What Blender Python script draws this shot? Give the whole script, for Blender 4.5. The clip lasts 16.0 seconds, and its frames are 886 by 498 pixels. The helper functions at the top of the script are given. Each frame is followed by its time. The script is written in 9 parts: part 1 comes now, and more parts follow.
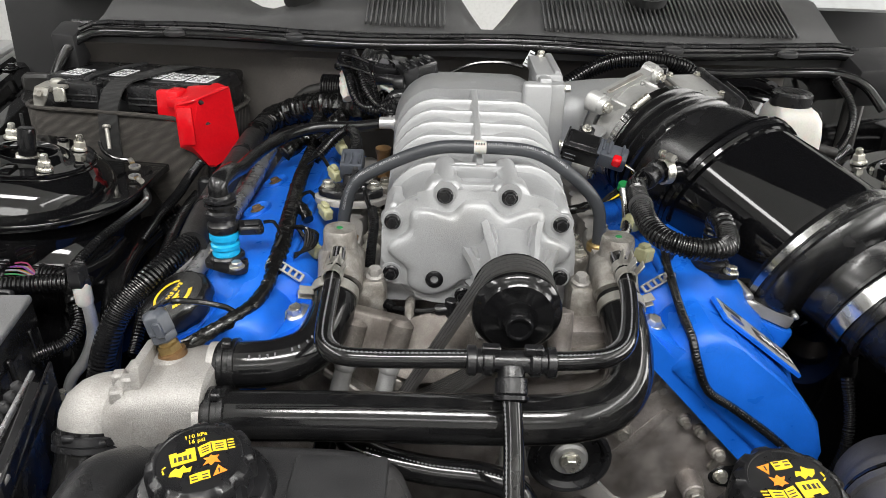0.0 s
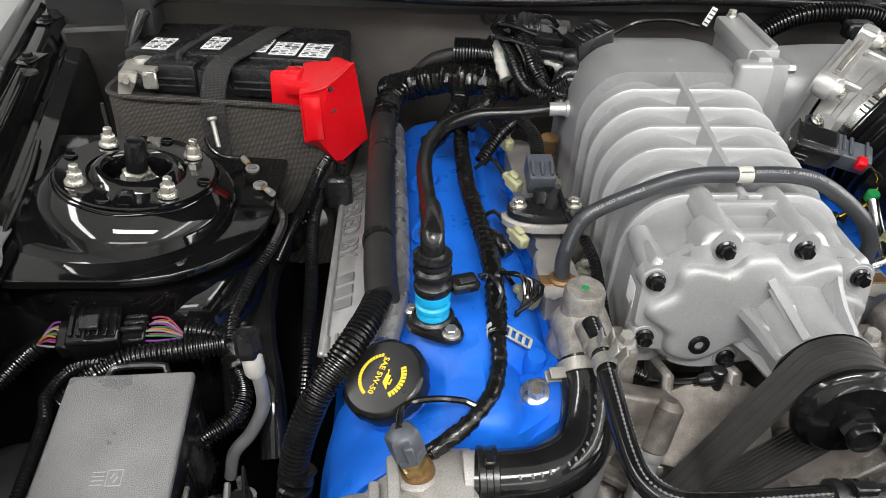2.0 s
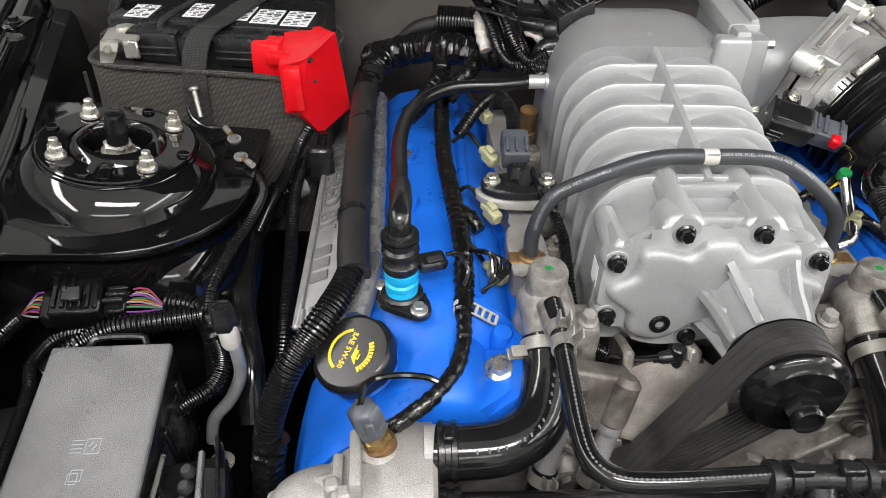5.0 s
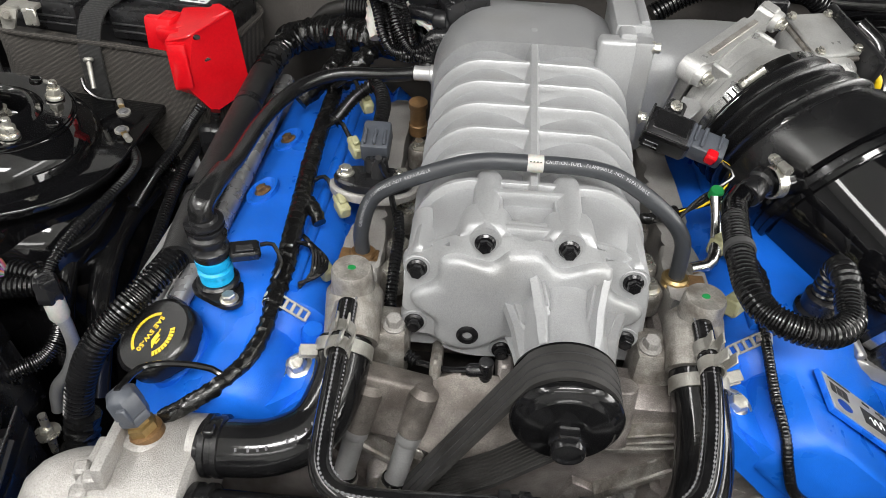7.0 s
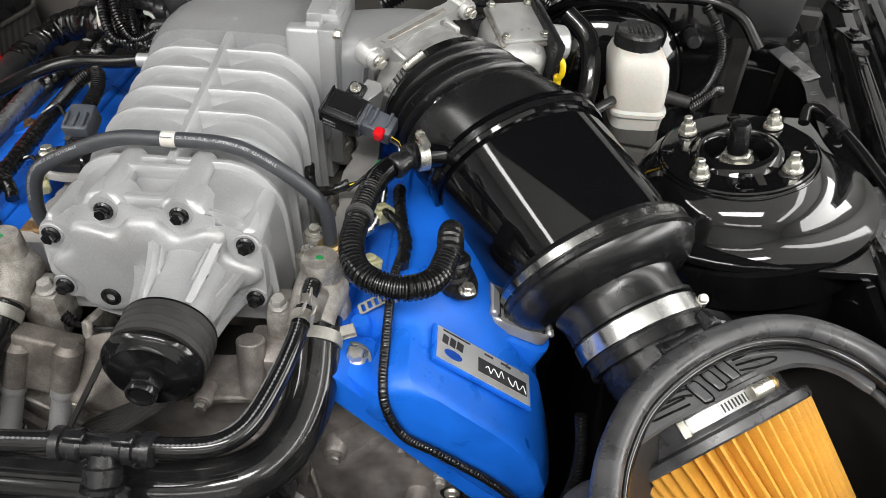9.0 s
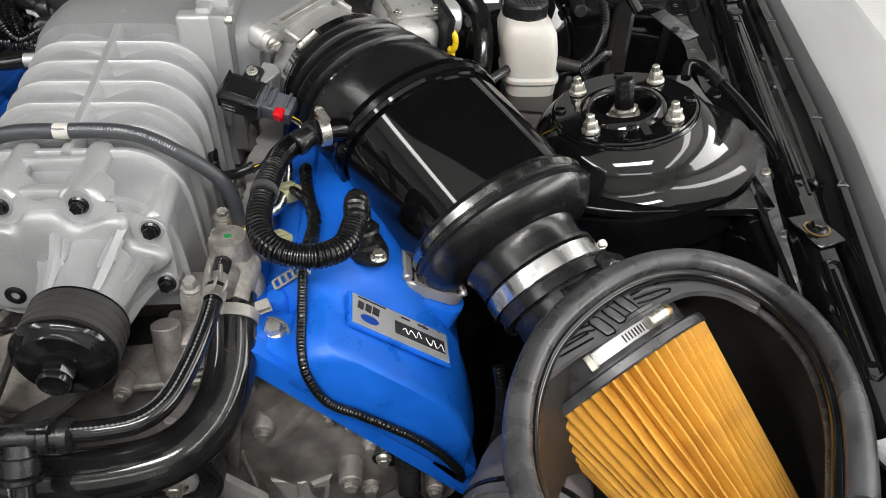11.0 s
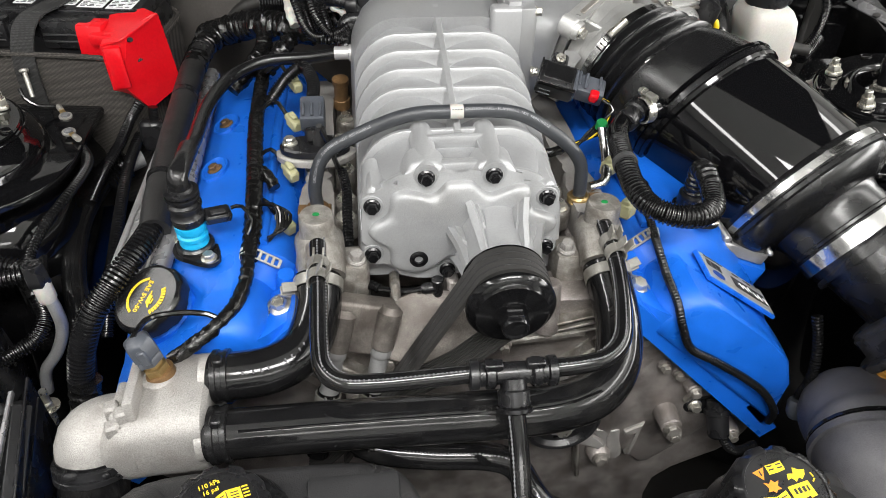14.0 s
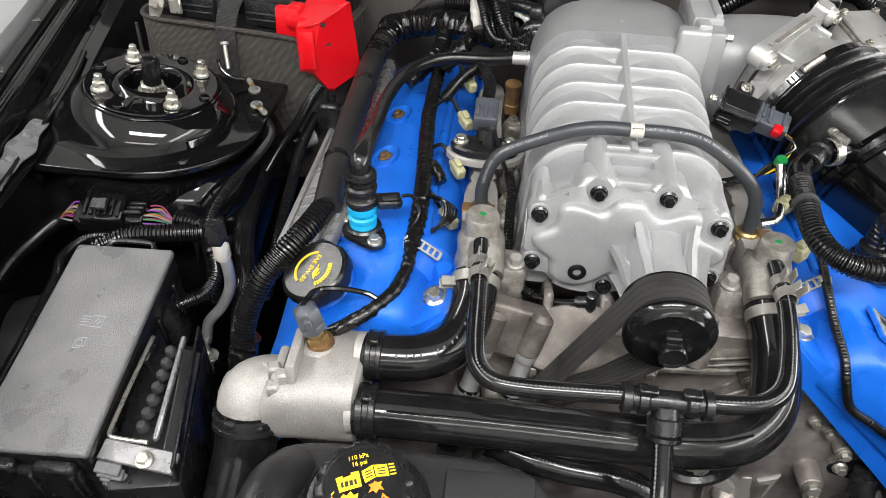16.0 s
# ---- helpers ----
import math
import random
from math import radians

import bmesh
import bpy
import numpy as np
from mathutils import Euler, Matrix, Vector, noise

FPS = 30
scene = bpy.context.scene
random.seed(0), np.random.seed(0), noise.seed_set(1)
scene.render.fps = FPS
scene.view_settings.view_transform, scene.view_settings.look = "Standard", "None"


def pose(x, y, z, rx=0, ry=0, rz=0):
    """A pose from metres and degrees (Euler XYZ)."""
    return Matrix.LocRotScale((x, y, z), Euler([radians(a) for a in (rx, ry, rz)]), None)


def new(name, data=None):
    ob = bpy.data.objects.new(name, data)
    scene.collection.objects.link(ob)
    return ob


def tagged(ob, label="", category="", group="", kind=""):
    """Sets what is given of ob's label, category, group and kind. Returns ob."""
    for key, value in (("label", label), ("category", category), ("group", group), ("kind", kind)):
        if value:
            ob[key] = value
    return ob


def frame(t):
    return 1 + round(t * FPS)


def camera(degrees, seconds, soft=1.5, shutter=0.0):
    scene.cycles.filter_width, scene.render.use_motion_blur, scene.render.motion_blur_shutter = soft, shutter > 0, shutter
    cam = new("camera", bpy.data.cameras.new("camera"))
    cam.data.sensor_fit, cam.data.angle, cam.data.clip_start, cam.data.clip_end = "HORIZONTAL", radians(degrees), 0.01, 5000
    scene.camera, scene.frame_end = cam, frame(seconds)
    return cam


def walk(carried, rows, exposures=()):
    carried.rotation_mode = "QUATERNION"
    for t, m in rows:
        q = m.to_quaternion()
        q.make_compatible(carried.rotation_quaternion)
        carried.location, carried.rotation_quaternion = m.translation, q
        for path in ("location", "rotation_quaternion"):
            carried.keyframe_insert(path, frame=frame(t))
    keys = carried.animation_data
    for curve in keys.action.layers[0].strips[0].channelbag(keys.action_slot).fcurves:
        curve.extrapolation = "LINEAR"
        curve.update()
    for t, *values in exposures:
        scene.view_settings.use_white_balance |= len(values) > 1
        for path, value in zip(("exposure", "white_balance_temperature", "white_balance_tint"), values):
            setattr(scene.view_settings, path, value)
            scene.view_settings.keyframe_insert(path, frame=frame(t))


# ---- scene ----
cam = camera(62.1, 16.0, soft=0.8)
METRES, EYE, TILT, LEAN, TURN = 1.5, 1.15, -24.0, -2.0, 0.0
ROWS = [
    (0.0, 0.0, 0.0, 0.0, -0.0, 0.0, -0.0),
    (0.5, -0.0547, 0.0376, 0.016, -1.55, -2.2, 0.98),
    (1.0, -0.1001, 0.0638, 0.0391, -2.08, -5.69, 1.44),
    (1.5, -0.1377, 0.0872, 0.07, -2.08, -8.14, 1.56),
    (2.0, -0.1483, 0.0994, 0.0942, -2.08, -9.12, 1.62),
    (2.5, -0.1512, 0.0982, 0.1062, -2.15, -9.57, 1.66),
    (3.0, -0.1443, 0.0853, 0.1069, -2.22, -10.57, 1.73),
    (5.5, -0.1121, 0.0995, 0.1129, -0.5, -13.44, 0.83),
    (6.0, -0.0566, 0.1068, 0.1168, 0.81, -13.9, 0.08),
    (6.5, -0.0199, 0.1121, 0.1167, 2.67, -14.08, -1.17),
    (7.0, 0.0027, 0.1111, 0.1143, 4.12, -14.17, -2.08),
    (7.5, 0.0433, 0.1073, 0.1166, 4.52, -14.36, -2.41),
    (8.0, 0.1039, 0.1016, 0.1201, 4.43, -14.41, -2.39),
    (8.5, 0.1633, 0.0944, 0.1173, 3.85, -14.32, -2.3),
    (9.0, 0.192, 0.0822, 0.1141, 2.53, -14.45, -1.72),
    (9.5, 0.1981, 0.08, 0.1085, 1.05, -14.5, -0.93),
    (10.0, 0.2084, 0.0799, 0.1014, -0.51, -14.52, -0.01),
    (12.5, 0.1505, 0.0059, 0.088, -7.39, -14.6, 4.09),
    (13.0, 0.1043, -0.0144, 0.0848, -7.43, -14.7, 4.2),
    (13.5, 0.0351, 0.0048, 0.0866, -7.07, -14.65, 4.12),
    (14.0, -0.0232, 0.0293, 0.0991, -5.15, -14.57, 3.18),
    (14.5, -0.0589, 0.037, 0.1175, -2.24, -14.36, 1.61),
    (15.0, -0.079, 0.0335, 0.13, 1.39, -14.23, -0.4),
    (15.5, -0.0661, 0.0309, 0.1188, 4.07, -14.21, -2.0),
    (16.0, -0.0533, 0.0241, 0.1015, 5.26, -14.27, -2.78),
]
walk(cam, [(t, pose(0, 0, EYE, TILT, LEAN, TURN) @ pose(METRES * x, METRES * y, METRES * z, 90 + pitch, roll, yaw)) for t, x, y, z, yaw, pitch, roll in ROWS],
     exposures=[(0.0, 0.12), (1.5, 0.19), (3.0, 0.20), (5.5, 0.27), (7.5, 0.15), (8.5, 0.15), (10.0, 0.11), (12.5, -0.10), (13.5, 0.22), (14.5, 0.30), (16.0, 0.37)])

# ---- light: a closed white workshop with ceiling panels ----
world = bpy.data.worlds.new("workshop_air")
scene.world = world
world.use_nodes = True
world.node_tree.nodes["Background"].inputs[0].default_value = (0.9, 0.95, 1.0, 1)
world.node_tree.nodes["Background"].inputs[1].default_value = 0.15


def area_lamp(name, x, y, z, sx, sy, watts, tilt=(0, 0)):
    data = bpy.data.lights.new(name, "AREA")
    data.shape, data.size, data.size_y, data.energy = "RECTANGLE", sx, sy, watts
    data.color = (1.0, 0.985, 0.96)
    ob = new(name, data)
    ob.matrix_world = pose(x, y, z, tilt[0], tilt[1], 0)
    return ob


LAMPS = [(-2.4, -0.1, 0.42, 4.6, 96), (2.5, -0.1, 0.42, 4.6, 50), (0.1, -0.95, 1.9, 0.5, 90), (0.0, -3.4, 3.0, 0.6, 40)]
for lx, ly, lsx, lsy, lw in LAMPS:
    area_lamp("panel_lamp", lx, ly, 2.93, lsx, lsy, lw)

# wide area lamp added inside the side wall as fill; no window is built
side_fill = area_lamp("side_fill_light", 4.46, 0.5, 1.75, 1.1, 4.8, 140)
side_fill.matrix_world = pose(4.46, 0.5, 1.75, 0, 90, 0)

# ---- materials ----
MATS = {}


def mat(name, col, rough=0.5, metal=0.0, var=0.12, scale=40.0, fine=600.0, bump=0.15, dirt=None, dirt_amount=0.0, coat=0.0,
        rvar=0.1, spec=0.5, grain=0.10):
    """A procedural surface: base colour with broad and fine variation, fine relief, and patches of dirt."""
    m = bpy.data.materials.new(name)
    m.use_nodes = True
    nt = m.node_tree
    b = nt.nodes["Principled BSDF"]
    tc = nt.nodes.new("ShaderNodeTexCoord")

    def noise_at(s, detail=4.0):
        n = nt.nodes.new("ShaderNodeTexNoise")
        n.inputs["Scale"].default_value, n.inputs["Detail"].default_value = s, detail
        nt.links.new(tc.outputs["Object"], n.inputs["Vector"])
        return n.outputs["Fac"]

    def ramp(fac, lo, hi, a, z):
        r = nt.nodes.new("ShaderNodeMapRange")
        r.inputs["From Min"].default_value, r.inputs["From Max"].default_value = lo, hi
        r.inputs["To Min"].default_value, r.inputs["To Max"].default_value = a, z
        nt.links.new(fac, r.inputs["Value"])
        return r.outputs["Result"]

    def mix(fac, a, z, mode="MIX"):
        x = nt.nodes.new("ShaderNodeMix")
        x.data_type, x.blend_type = "RGBA", mode
        for slot, v in ((x.inputs["Factor"], fac), (x.inputs["A"], a), (x.inputs["B"], z)):
            if isinstance(v, (int, float, tuple)):
                slot.default_value = v
            else:
                nt.links.new(v, slot)
        return x.outputs["Result"]

    broad, tiny = noise_at(scale, 5.0), noise_at(fine, 3.0)
    dark = tuple(c * (1 - var) for c in col[:3]) + (1,)
    lite = tuple(min(1, c * (1 + var)) for c in col[:3]) + (1,)
    colour = mix(ramp(broad, 0.3, 0.7, 0, 1), dark, lite)
    colour = mix(ramp(tiny, 0.35, 0.65, 0, 1), colour, mix(0.5, colour, dark), "MIX")
    if grain:
        speck = noise_at(fine * 0.6, 6.0)
        colour = mix(ramp(speck, 0.30, 0.52, grain, 0.0), colour, tuple(c * 0.25 for c in col[:3]) + (1,))
        colour = mix(ramp(speck, 0.56, 0.72, 0.0, grain * 0.7), colour, tuple(min(1, c * 1.8) for c in col[:3]) + (1,))
    if dirt:
        d = noise_at(scale * 0.6, 8.0)
        colour = mix(ramp(d, 0.57 - 0.25 * dirt_amount, 0.70 - 0.08 * dirt_amount, 0, min(1, dirt_amount * 1.2)), colour, tuple(dirt) + (1,))
    nt.links.new(colour, b.inputs["Base Color"])
    nt.links.new(ramp(broad, 0.3, 0.7, max(0.02, rough - rvar), min(1, rough + rvar)), b.inputs["Roughness"])
    b.inputs["Metallic"].default_value = metal
    b.inputs["Coat Weight"].default_value = coat
    b.inputs["Coat Roughness"].default_value = 0.06
    b.inputs["Specular IOR Level"].default_value = spec
    if bump:
        bp = nt.nodes.new("ShaderNodeBump")
        bp.inputs["Strength"].default_value = bump
        bp.inputs["Distance"].default_value = 0.001
        nt.links.new(tiny, bp.inputs["Height"])
        nt.links.new(bp.outputs["Normal"], b.inputs["Normal"])
    MATS[name] = m
    return m


def cloth(name, col, col2):
    """Woven fabric: two crossed waves."""
    m = mat(name, col, 0.9, 0, 0.15, 30, 500, 0)
    nt = m.node_tree
    b = nt.nodes["Principled BSDF"]
    tc = nt.nodes.new("ShaderNodeTexCoord")
    outs = []
    for ax in ("X", "Z"):
        w = nt.nodes.new("ShaderNodeTexWave")
        w.bands_direction = ax
        w.inputs["Scale"].default_value = 215
        w.inputs["Distortion"].default_value = 0.4
        nt.links.new(tc.outputs["Object"], w.inputs["Vector"])
        outs.append(w.outputs["Fac"])
    mul = nt.nodes.new("ShaderNodeMath")
    mul.operation = "MULTIPLY"
    nt.links.new(outs[0], mul.inputs[0])
    nt.links.new(outs[1], mul.inputs[1])
    x = nt.nodes.new("ShaderNodeMix")
    x.data_type = "RGBA"
    x.inputs["A"].default_value, x.inputs["B"].default_value = (*col, 1), (*col2, 1)
    nt.links.new(mul.outputs[0], x.inputs["Factor"])
    nt.links.new(x.outputs["Result"], b.inputs["Base Color"])
    bp = nt.nodes.new("ShaderNodeBump")
    bp.inputs["Strength"].default_value, bp.inputs["Distance"].default_value = 0.6, 0.001
    nt.links.new(mul.outputs[0], bp.inputs["Height"])
    nt.links.new(bp.outputs["Normal"], b.inputs["Normal"])
    return m


SILVER = mat("satin_silver_paint", (0.345, 0.35, 0.357), 0.40, 0.40, 0.10, 26, 1300, 0.4, dirt=(0.24, 0.225, 0.18), dirt_amount=0.16, grain=0.13)
# slightly lighter silver for ribs, spine, flanges and front cover
SILVER_B = mat("lighter_silver_paint", (0.41, 0.415, 0.422), 0.37, 0.40, 0.08, 22, 1300, 0.3, grain=0.12)
CAST = mat("rough_cast_aluminium", (0.38, 0.36, 0.33), 0.42, 0.55, 0.35, 110, 1500, 0.5, dirt=(0.11, 0.09, 0.072), dirt_amount=0.55, grain=0.4)
CAST_D = mat("dull_dirty_casting", (0.42, 0.385, 0.365), 0.38, 0.6, 0.4, 45, 1500, 0.5, dirt=(0.11, 0.090, 0.078), dirt_amount=0.5, grain=0.45)
CAST_L = mat("bright_blasted_casting", (0.375, 0.362, 0.345), 0.5, 0.4, 0.12, 60, 1300, 0.55, dirt=(0.25, 0.225, 0.20), dirt_amount=0.3, grain=0.32)
BLUE = mat("blue_wrinkle_paint", (0.008, 0.132, 0.66), 0.34, 0.0, 0.16, 30, 1500, 0.4, spec=0.5, dirt=(0.005, 0.06, 0.36), dirt_amount=0.15, grain=0.14)
BLACKGLOSS = mat("black_gloss_paint", (0.004, 0.004, 0.0045), 0.05, 0.0, 0.1, 14, 300, 0.015, coat=0.15, rvar=0.03, dirt=(0.018, 0.017, 0.016), dirt_amount=0.15)
BLACKTUBE = mat("black_moulded_duct", (0.003, 0.003, 0.0035), 0.05, 0.0, 0.1, 30, 700, 0.008, rvar=0.02)
HOODFELT = mat("hood_liner_felt", (0.010, 0.010, 0.010), 0.95, 0.0, 0.2, 8, 400, 0.4, spec=0.05)
SATINBLACK = mat("satin_black_moulding", (0.009, 0.009, 0.0095), 0.24, 0.0, 0.2, 30, 900, 0.10, rvar=0.05)
# dust on the tanks; on the dome by the loom its grey imitates sheen
DUST_SHEEN_BLACK = mat("dust_and_sheen_black", (0.020, 0.020, 0.021), 0.34, 0.0, 0.3, 14, 700, 0.4, dirt=(0.075, 0.073, 0.073), dirt_amount=0.4, grain=0.3)
# grey carries the black straps' reflected light; also used on small grey parts
STRAPGREY = mat("grey_sheen_paint", (0.13, 0.13, 0.135), 0.28, 0.0, 0.3, 40, 900, 0.2, dirt=(0.05, 0.05, 0.052), dirt_amount=0.4)
BOXBLACK = mat("air_box_plastic", (0.034, 0.031, 0.029), 0.5, 0.0, 0.25, 16, 700, 0.3)
BLACKPLASTIC = mat("black_plastic", (0.011, 0.011, 0.012), 0.28, 0.0, 0.2, 40, 900, 0.15)
BLACKMATT = mat("matt_black_plastic", (0.02, 0.02, 0.021), 0.6, 0.0, 0.2, 30, 900, 0.3)
LOOM = mat("split_loom", (0.007, 0.007, 0.0075), 0.16, 0.0, 0.2, 90, 900, 0.08)
TAPE = mat("cloth_tape", (0.007, 0.007, 0.007), 0.16, 0.0, 0.3, 160, 420, 0.35, rvar=0.08)
RUBBER = mat("rubber_hose", (0.008, 0.008, 0.0085), 0.10, 0.0, 0.3, 60, 500, 0.05, rvar=0.05, dirt=(0.035, 0.034, 0.032), dirt_amount=0.25, grain=0.3)
FOAMTUBE = mat("foam_sleeve", (0.015, 0.0148, 0.0148), 0.5, 0.0, 0.2, 60, 800, 0.7, grain=0.3)
FUELHOSE = mat("grey_fuel_hose", (0.038, 0.041, 0.046), 0.38, 0.0, 0.12, 60, 900, 0.2)
GREYPLASTIC = mat("textured_grey_lid", (0.165, 0.165, 0.168), 0.33, 0.0, 0.2, 24, 1300, 1.0, dirt=(0.27, 0.27, 0.27), dirt_amount=0.3, grain=0.25)
GREYCONN = mat("grey_connector", (0.065, 0.072, 0.086), 0.4, 0.0, 0.15, 60, 800, 0.2)
SEALRUB = mat("grey_rubber_seal", (0.040, 0.040, 0.042), 0.30, 0.0, 0.35, 45, 1200, 0.15, dirt=(0.10, 0.10, 0.105), dirt_amount=0.45, grain=0.3)
FELT = mat("firewall_felt", (0.075, 0.068, 0.062), 0.85, 0.0, 0.18, 10, 500, 0.5)
COWL = mat("cowl_plastic", (0.05, 0.05, 0.051), 0.55, 0.0, 0.2, 14, 800, 0.3)
ALUCAST = mat("bright_throttle_casting", (0.50, 0.50, 0.49), 0.36, 0.55, 0.14, 50, 1200, 0.5, dirt=(0.30, 0.28, 0.25), dirt_amount=0.25, grain=0.2)
GREYALU = mat("satin_grey_aluminium", (0.40, 0.40, 0.40), 0.4, 0.6, 0.15, 40, 1000, 0.15, dirt=(0.20, 0.19, 0.18), dirt_amount=0.3)
CLAMPGREY = mat("dull_clamp_plating", (0.36, 0.35, 0.32), 0.42, 0.5, 0.2, 70, 900, 0.2, dirt=(0.16, 0.14, 0.11), dirt_amount=0.4)
PLATEGREY = mat("moulded_grey_rubber", (0.085, 0.085, 0.088), 0.34, 0.0, 0.2, 30, 900, 0.12, dirt=(0.05, 0.05, 0.05), dirt_amount=0.3)
ZINC = mat("zinc_plated_steel", (0.60, 0.585, 0.53), 0.3, 0.85, 0.14, 80, 800, 0.2, dirt=(0.28, 0.24, 0.16), dirt_amount=0.35)
STEEL = mat("bright_steel", (0.58, 0.58, 0.57), 0.22, 1.0, 0.06, 60, 900, 0.05)
ALUM = mat("ribbed_aluminium", (0.60, 0.60, 0.60), 0.35, 0.6, 0.1, 40, 900, 0.15, dirt=(0.35, 0.34, 0.32), dirt_amount=0.2)
DULLPIPE = mat("dull_plated_pipe", (0.42, 0.42, 0.43), 0.28, 0.7, 0.12, 60, 800, 0.1, dirt=(0.16, 0.15, 0.14), dirt_amount=0.3)
# darker, browner casting for the valley plate and front brackets
CAST_V = mat("darker_casting", (0.21, 0.19, 0.172), 0.42, 0.5, 0.4, 70, 1500, 0.5, dirt=(0.07, 0.058, 0.050), dirt_amount=0.6, grain=0.45)
BRASS = mat("brass", (0.38, 0.27, 0.12), 0.35, 0.9, 0.2, 80, 800, 0.1)
RUST = mat("stained_brass_port", (0.20, 0.115, 0.05), 0.5, 0.5, 0.4, 90, 800, 0.3)
PULLEYBLACK = mat("satin_black_pulley", (0.006, 0.006, 0.0065), 0.10, 0.0, 0.15, 60, 900, 0.03, rvar=0.04)
BLACKBOLT = mat("black_oxide_bolt", (0.010, 0.010, 0.011), 0.2, 0.3, 0.2, 90, 900, 0.05)
RED = mat("red_moulded_cover", (0.62, 0.006, 0.012), 0.2, 0.0, 0.1, 15, 500, 0.1)
YELLOW = mat("yellow_print", (0.75, 0.52, 0.02), 0.5, 0.0, 0.05, 60, 900, 0)
ORANGE = mat("orange_print", (0.80, 0.25, 0.02), 0.5, 0.0, 0.05, 60, 900, 0)
YELLOWPL = mat("yellow_dipstick_ring", (0.72, 0.50, 0.01), 0.4, 0.0, 0.08, 60, 900, 0.05)
CYAN = mat("blue_quick_connector", (0.01, 0.36, 0.66), 0.35, 0.0, 0.08, 60, 900, 0.1)
GREENPL = mat("green_cap", (0.01, 0.20, 0.05), 0.4, 0.0, 0.1, 60, 900, 0.1)
TANCONN = mat("tan_connector", (0.36, 0.35, 0.20), 0.45, 0.0, 0.1, 60, 900, 0.1)
RESERV = mat("translucent_white_plastic", (0.50, 0.485, 0.45), 0.4, 0.0, 0.08, 20, 800, 0.1)
RESERV.node_tree.nodes["Principled BSDF"].inputs["Subsurface Weight"].default_value = 0.25
RESERV.node_tree.nodes["Principled BSDF"].inputs["Subsurface Scale"].default_value = 0.01
WHITE = mat("white_label", (0.80, 0.81, 0.82), 0.5, 0.0, 0.06, 80, 900, 0.0)
CLIPGREY = mat("pale_nylon", (0.36, 0.36, 0.33), 0.45, 0.0, 0.1, 60, 900, 0.05)
PRINT = mat("pale_print", (0.31, 0.315, 0.33), 0.6, 0.0, 0.1, 80, 900, 0.0)
STITCH = mat("grey_woven_seam", (0.13, 0.13, 0.137), 0.6, 0.0, 0.2, 200, 900, 0.0)
DARKPRINT = mat("dark_print", (0.02, 0.02, 0.022), 0.6, 0.0, 0.1, 80, 900, 0.0)
BADGEBLUE = mat("badge_blue", (0.01, 0.06, 0.35), 0.3, 0.2, 0.1, 80, 900, 0.0)
FILTER = mat("oiled_filter_paper", (0.60, 0.29, 0.030), 0.68, 0.0, 0.14, 60, 800, 0.8, dirt=(0.40, 0.16, 0.02), dirt_amount=0.3)
ELBOWGREY = mat("dusty_grey_rubber", (0.078, 0.077, 0.085), 0.46, 0.0, 0.4, 22, 1200, 0.5, dirt=(0.165, 0.158, 0.162), dirt_amount=0.5, grain=0.3)
BELT = mat("worn_ribbed_belt", (0.03, 0.029, 0.028), 0.5, 0.0, 0.2, 60, 900, 0.2)
BODYSILVER = mat("silver_body_paint", (0.46, 0.465, 0.475), 0.3, 0.5, 0.03, 5, 1500, 0.03, coat=0.5, rvar=0.03, grain=0.04)
FLOOR = mat("pale_epoxy_floor", (0.74, 0.74, 0.73), 0.35, 0.0, 0.05, 3, 60, 0.05)
WALLW = mat("white_workshop_wall", (0.78, 0.78, 0.77), 0.8, 0.0, 0.03, 2, 80, 0.1)
WALLG = mat("grey_reflection_wall", (0.30, 0.30, 0.30), 0.8, 0.0, 0.03, 2, 80, 0.1)
# near-black metal; also caps holes and slots, their shade put into the colour
DARK = mat("near_black_metal", (0.02, 0.019, 0.018), 0.55, 0.2, 0.3, 30, 500, 0.4)
SLEEVE = cloth("woven_insulation_sleeve", (0.020, 0.018, 0.016), (0.105, 0.094, 0.082))
WEB = cloth("black_webbing", (0.012, 0.012, 0.012), (0.04, 0.04, 0.04))
GLASS = mat("pale_sunshade_screen", (0.62, 0.63, 0.64), 0.25, 0.0, 0.06, 4, 80, 0.0, rvar=0.05)
WIRES = [mat("wire_" + n, c, 0.4, 0, 0.05, 80, 900, 0) for n, c in (("violet", (0.15, 0.035, 0.21)), ("green", (0.03, 0.16, 0.06)),
         ("grey", (0.2, 0.2, 0.215)), ("pink", (0.24, 0.035, 0.09)), ("orange", (0.36, 0.12, 0.02)))]

# ---- shape helpers ----
V = Vector


def basis(axis, up=None):
    """A rotation whose z is axis, and whose x leans on up where given."""
    z = V(axis).normalized()
    u = V(up) if up else (V((1, 0, 0)) if abs(z.x) < 0.9 else V((0, 1, 0)))
    x = (u - z * u.dot(z)).normalized()
    y = z.cross(x)
    return Matrix((x, y, z)).transposed()


def mesh_of(bm, material, sharp=38):
    bmesh.ops.recalc_face_normals(bm, faces=bm.faces)
    for f in bm.faces:
        f.smooth = True
    lim = radians(sharp)
    for e in bm.edges:
        if len(e.link_faces) == 2 and e.calc_face_angle(0) > lim:
            e.smooth = False
    me = bpy.data.meshes.new("mesh")
    bm.to_mesh(me)
    bm.free()
    me.materials.append(material)
    return me


BASES = {}


def thing(name, base, label, category, group="", kind=""):
    ob = new(name)
    ob.empty_display_size = 0.02
    ob.location = base
    BASES[ob] = Matrix.Translation(base).inverted()
    return tagged(ob, label, category, group, kind)


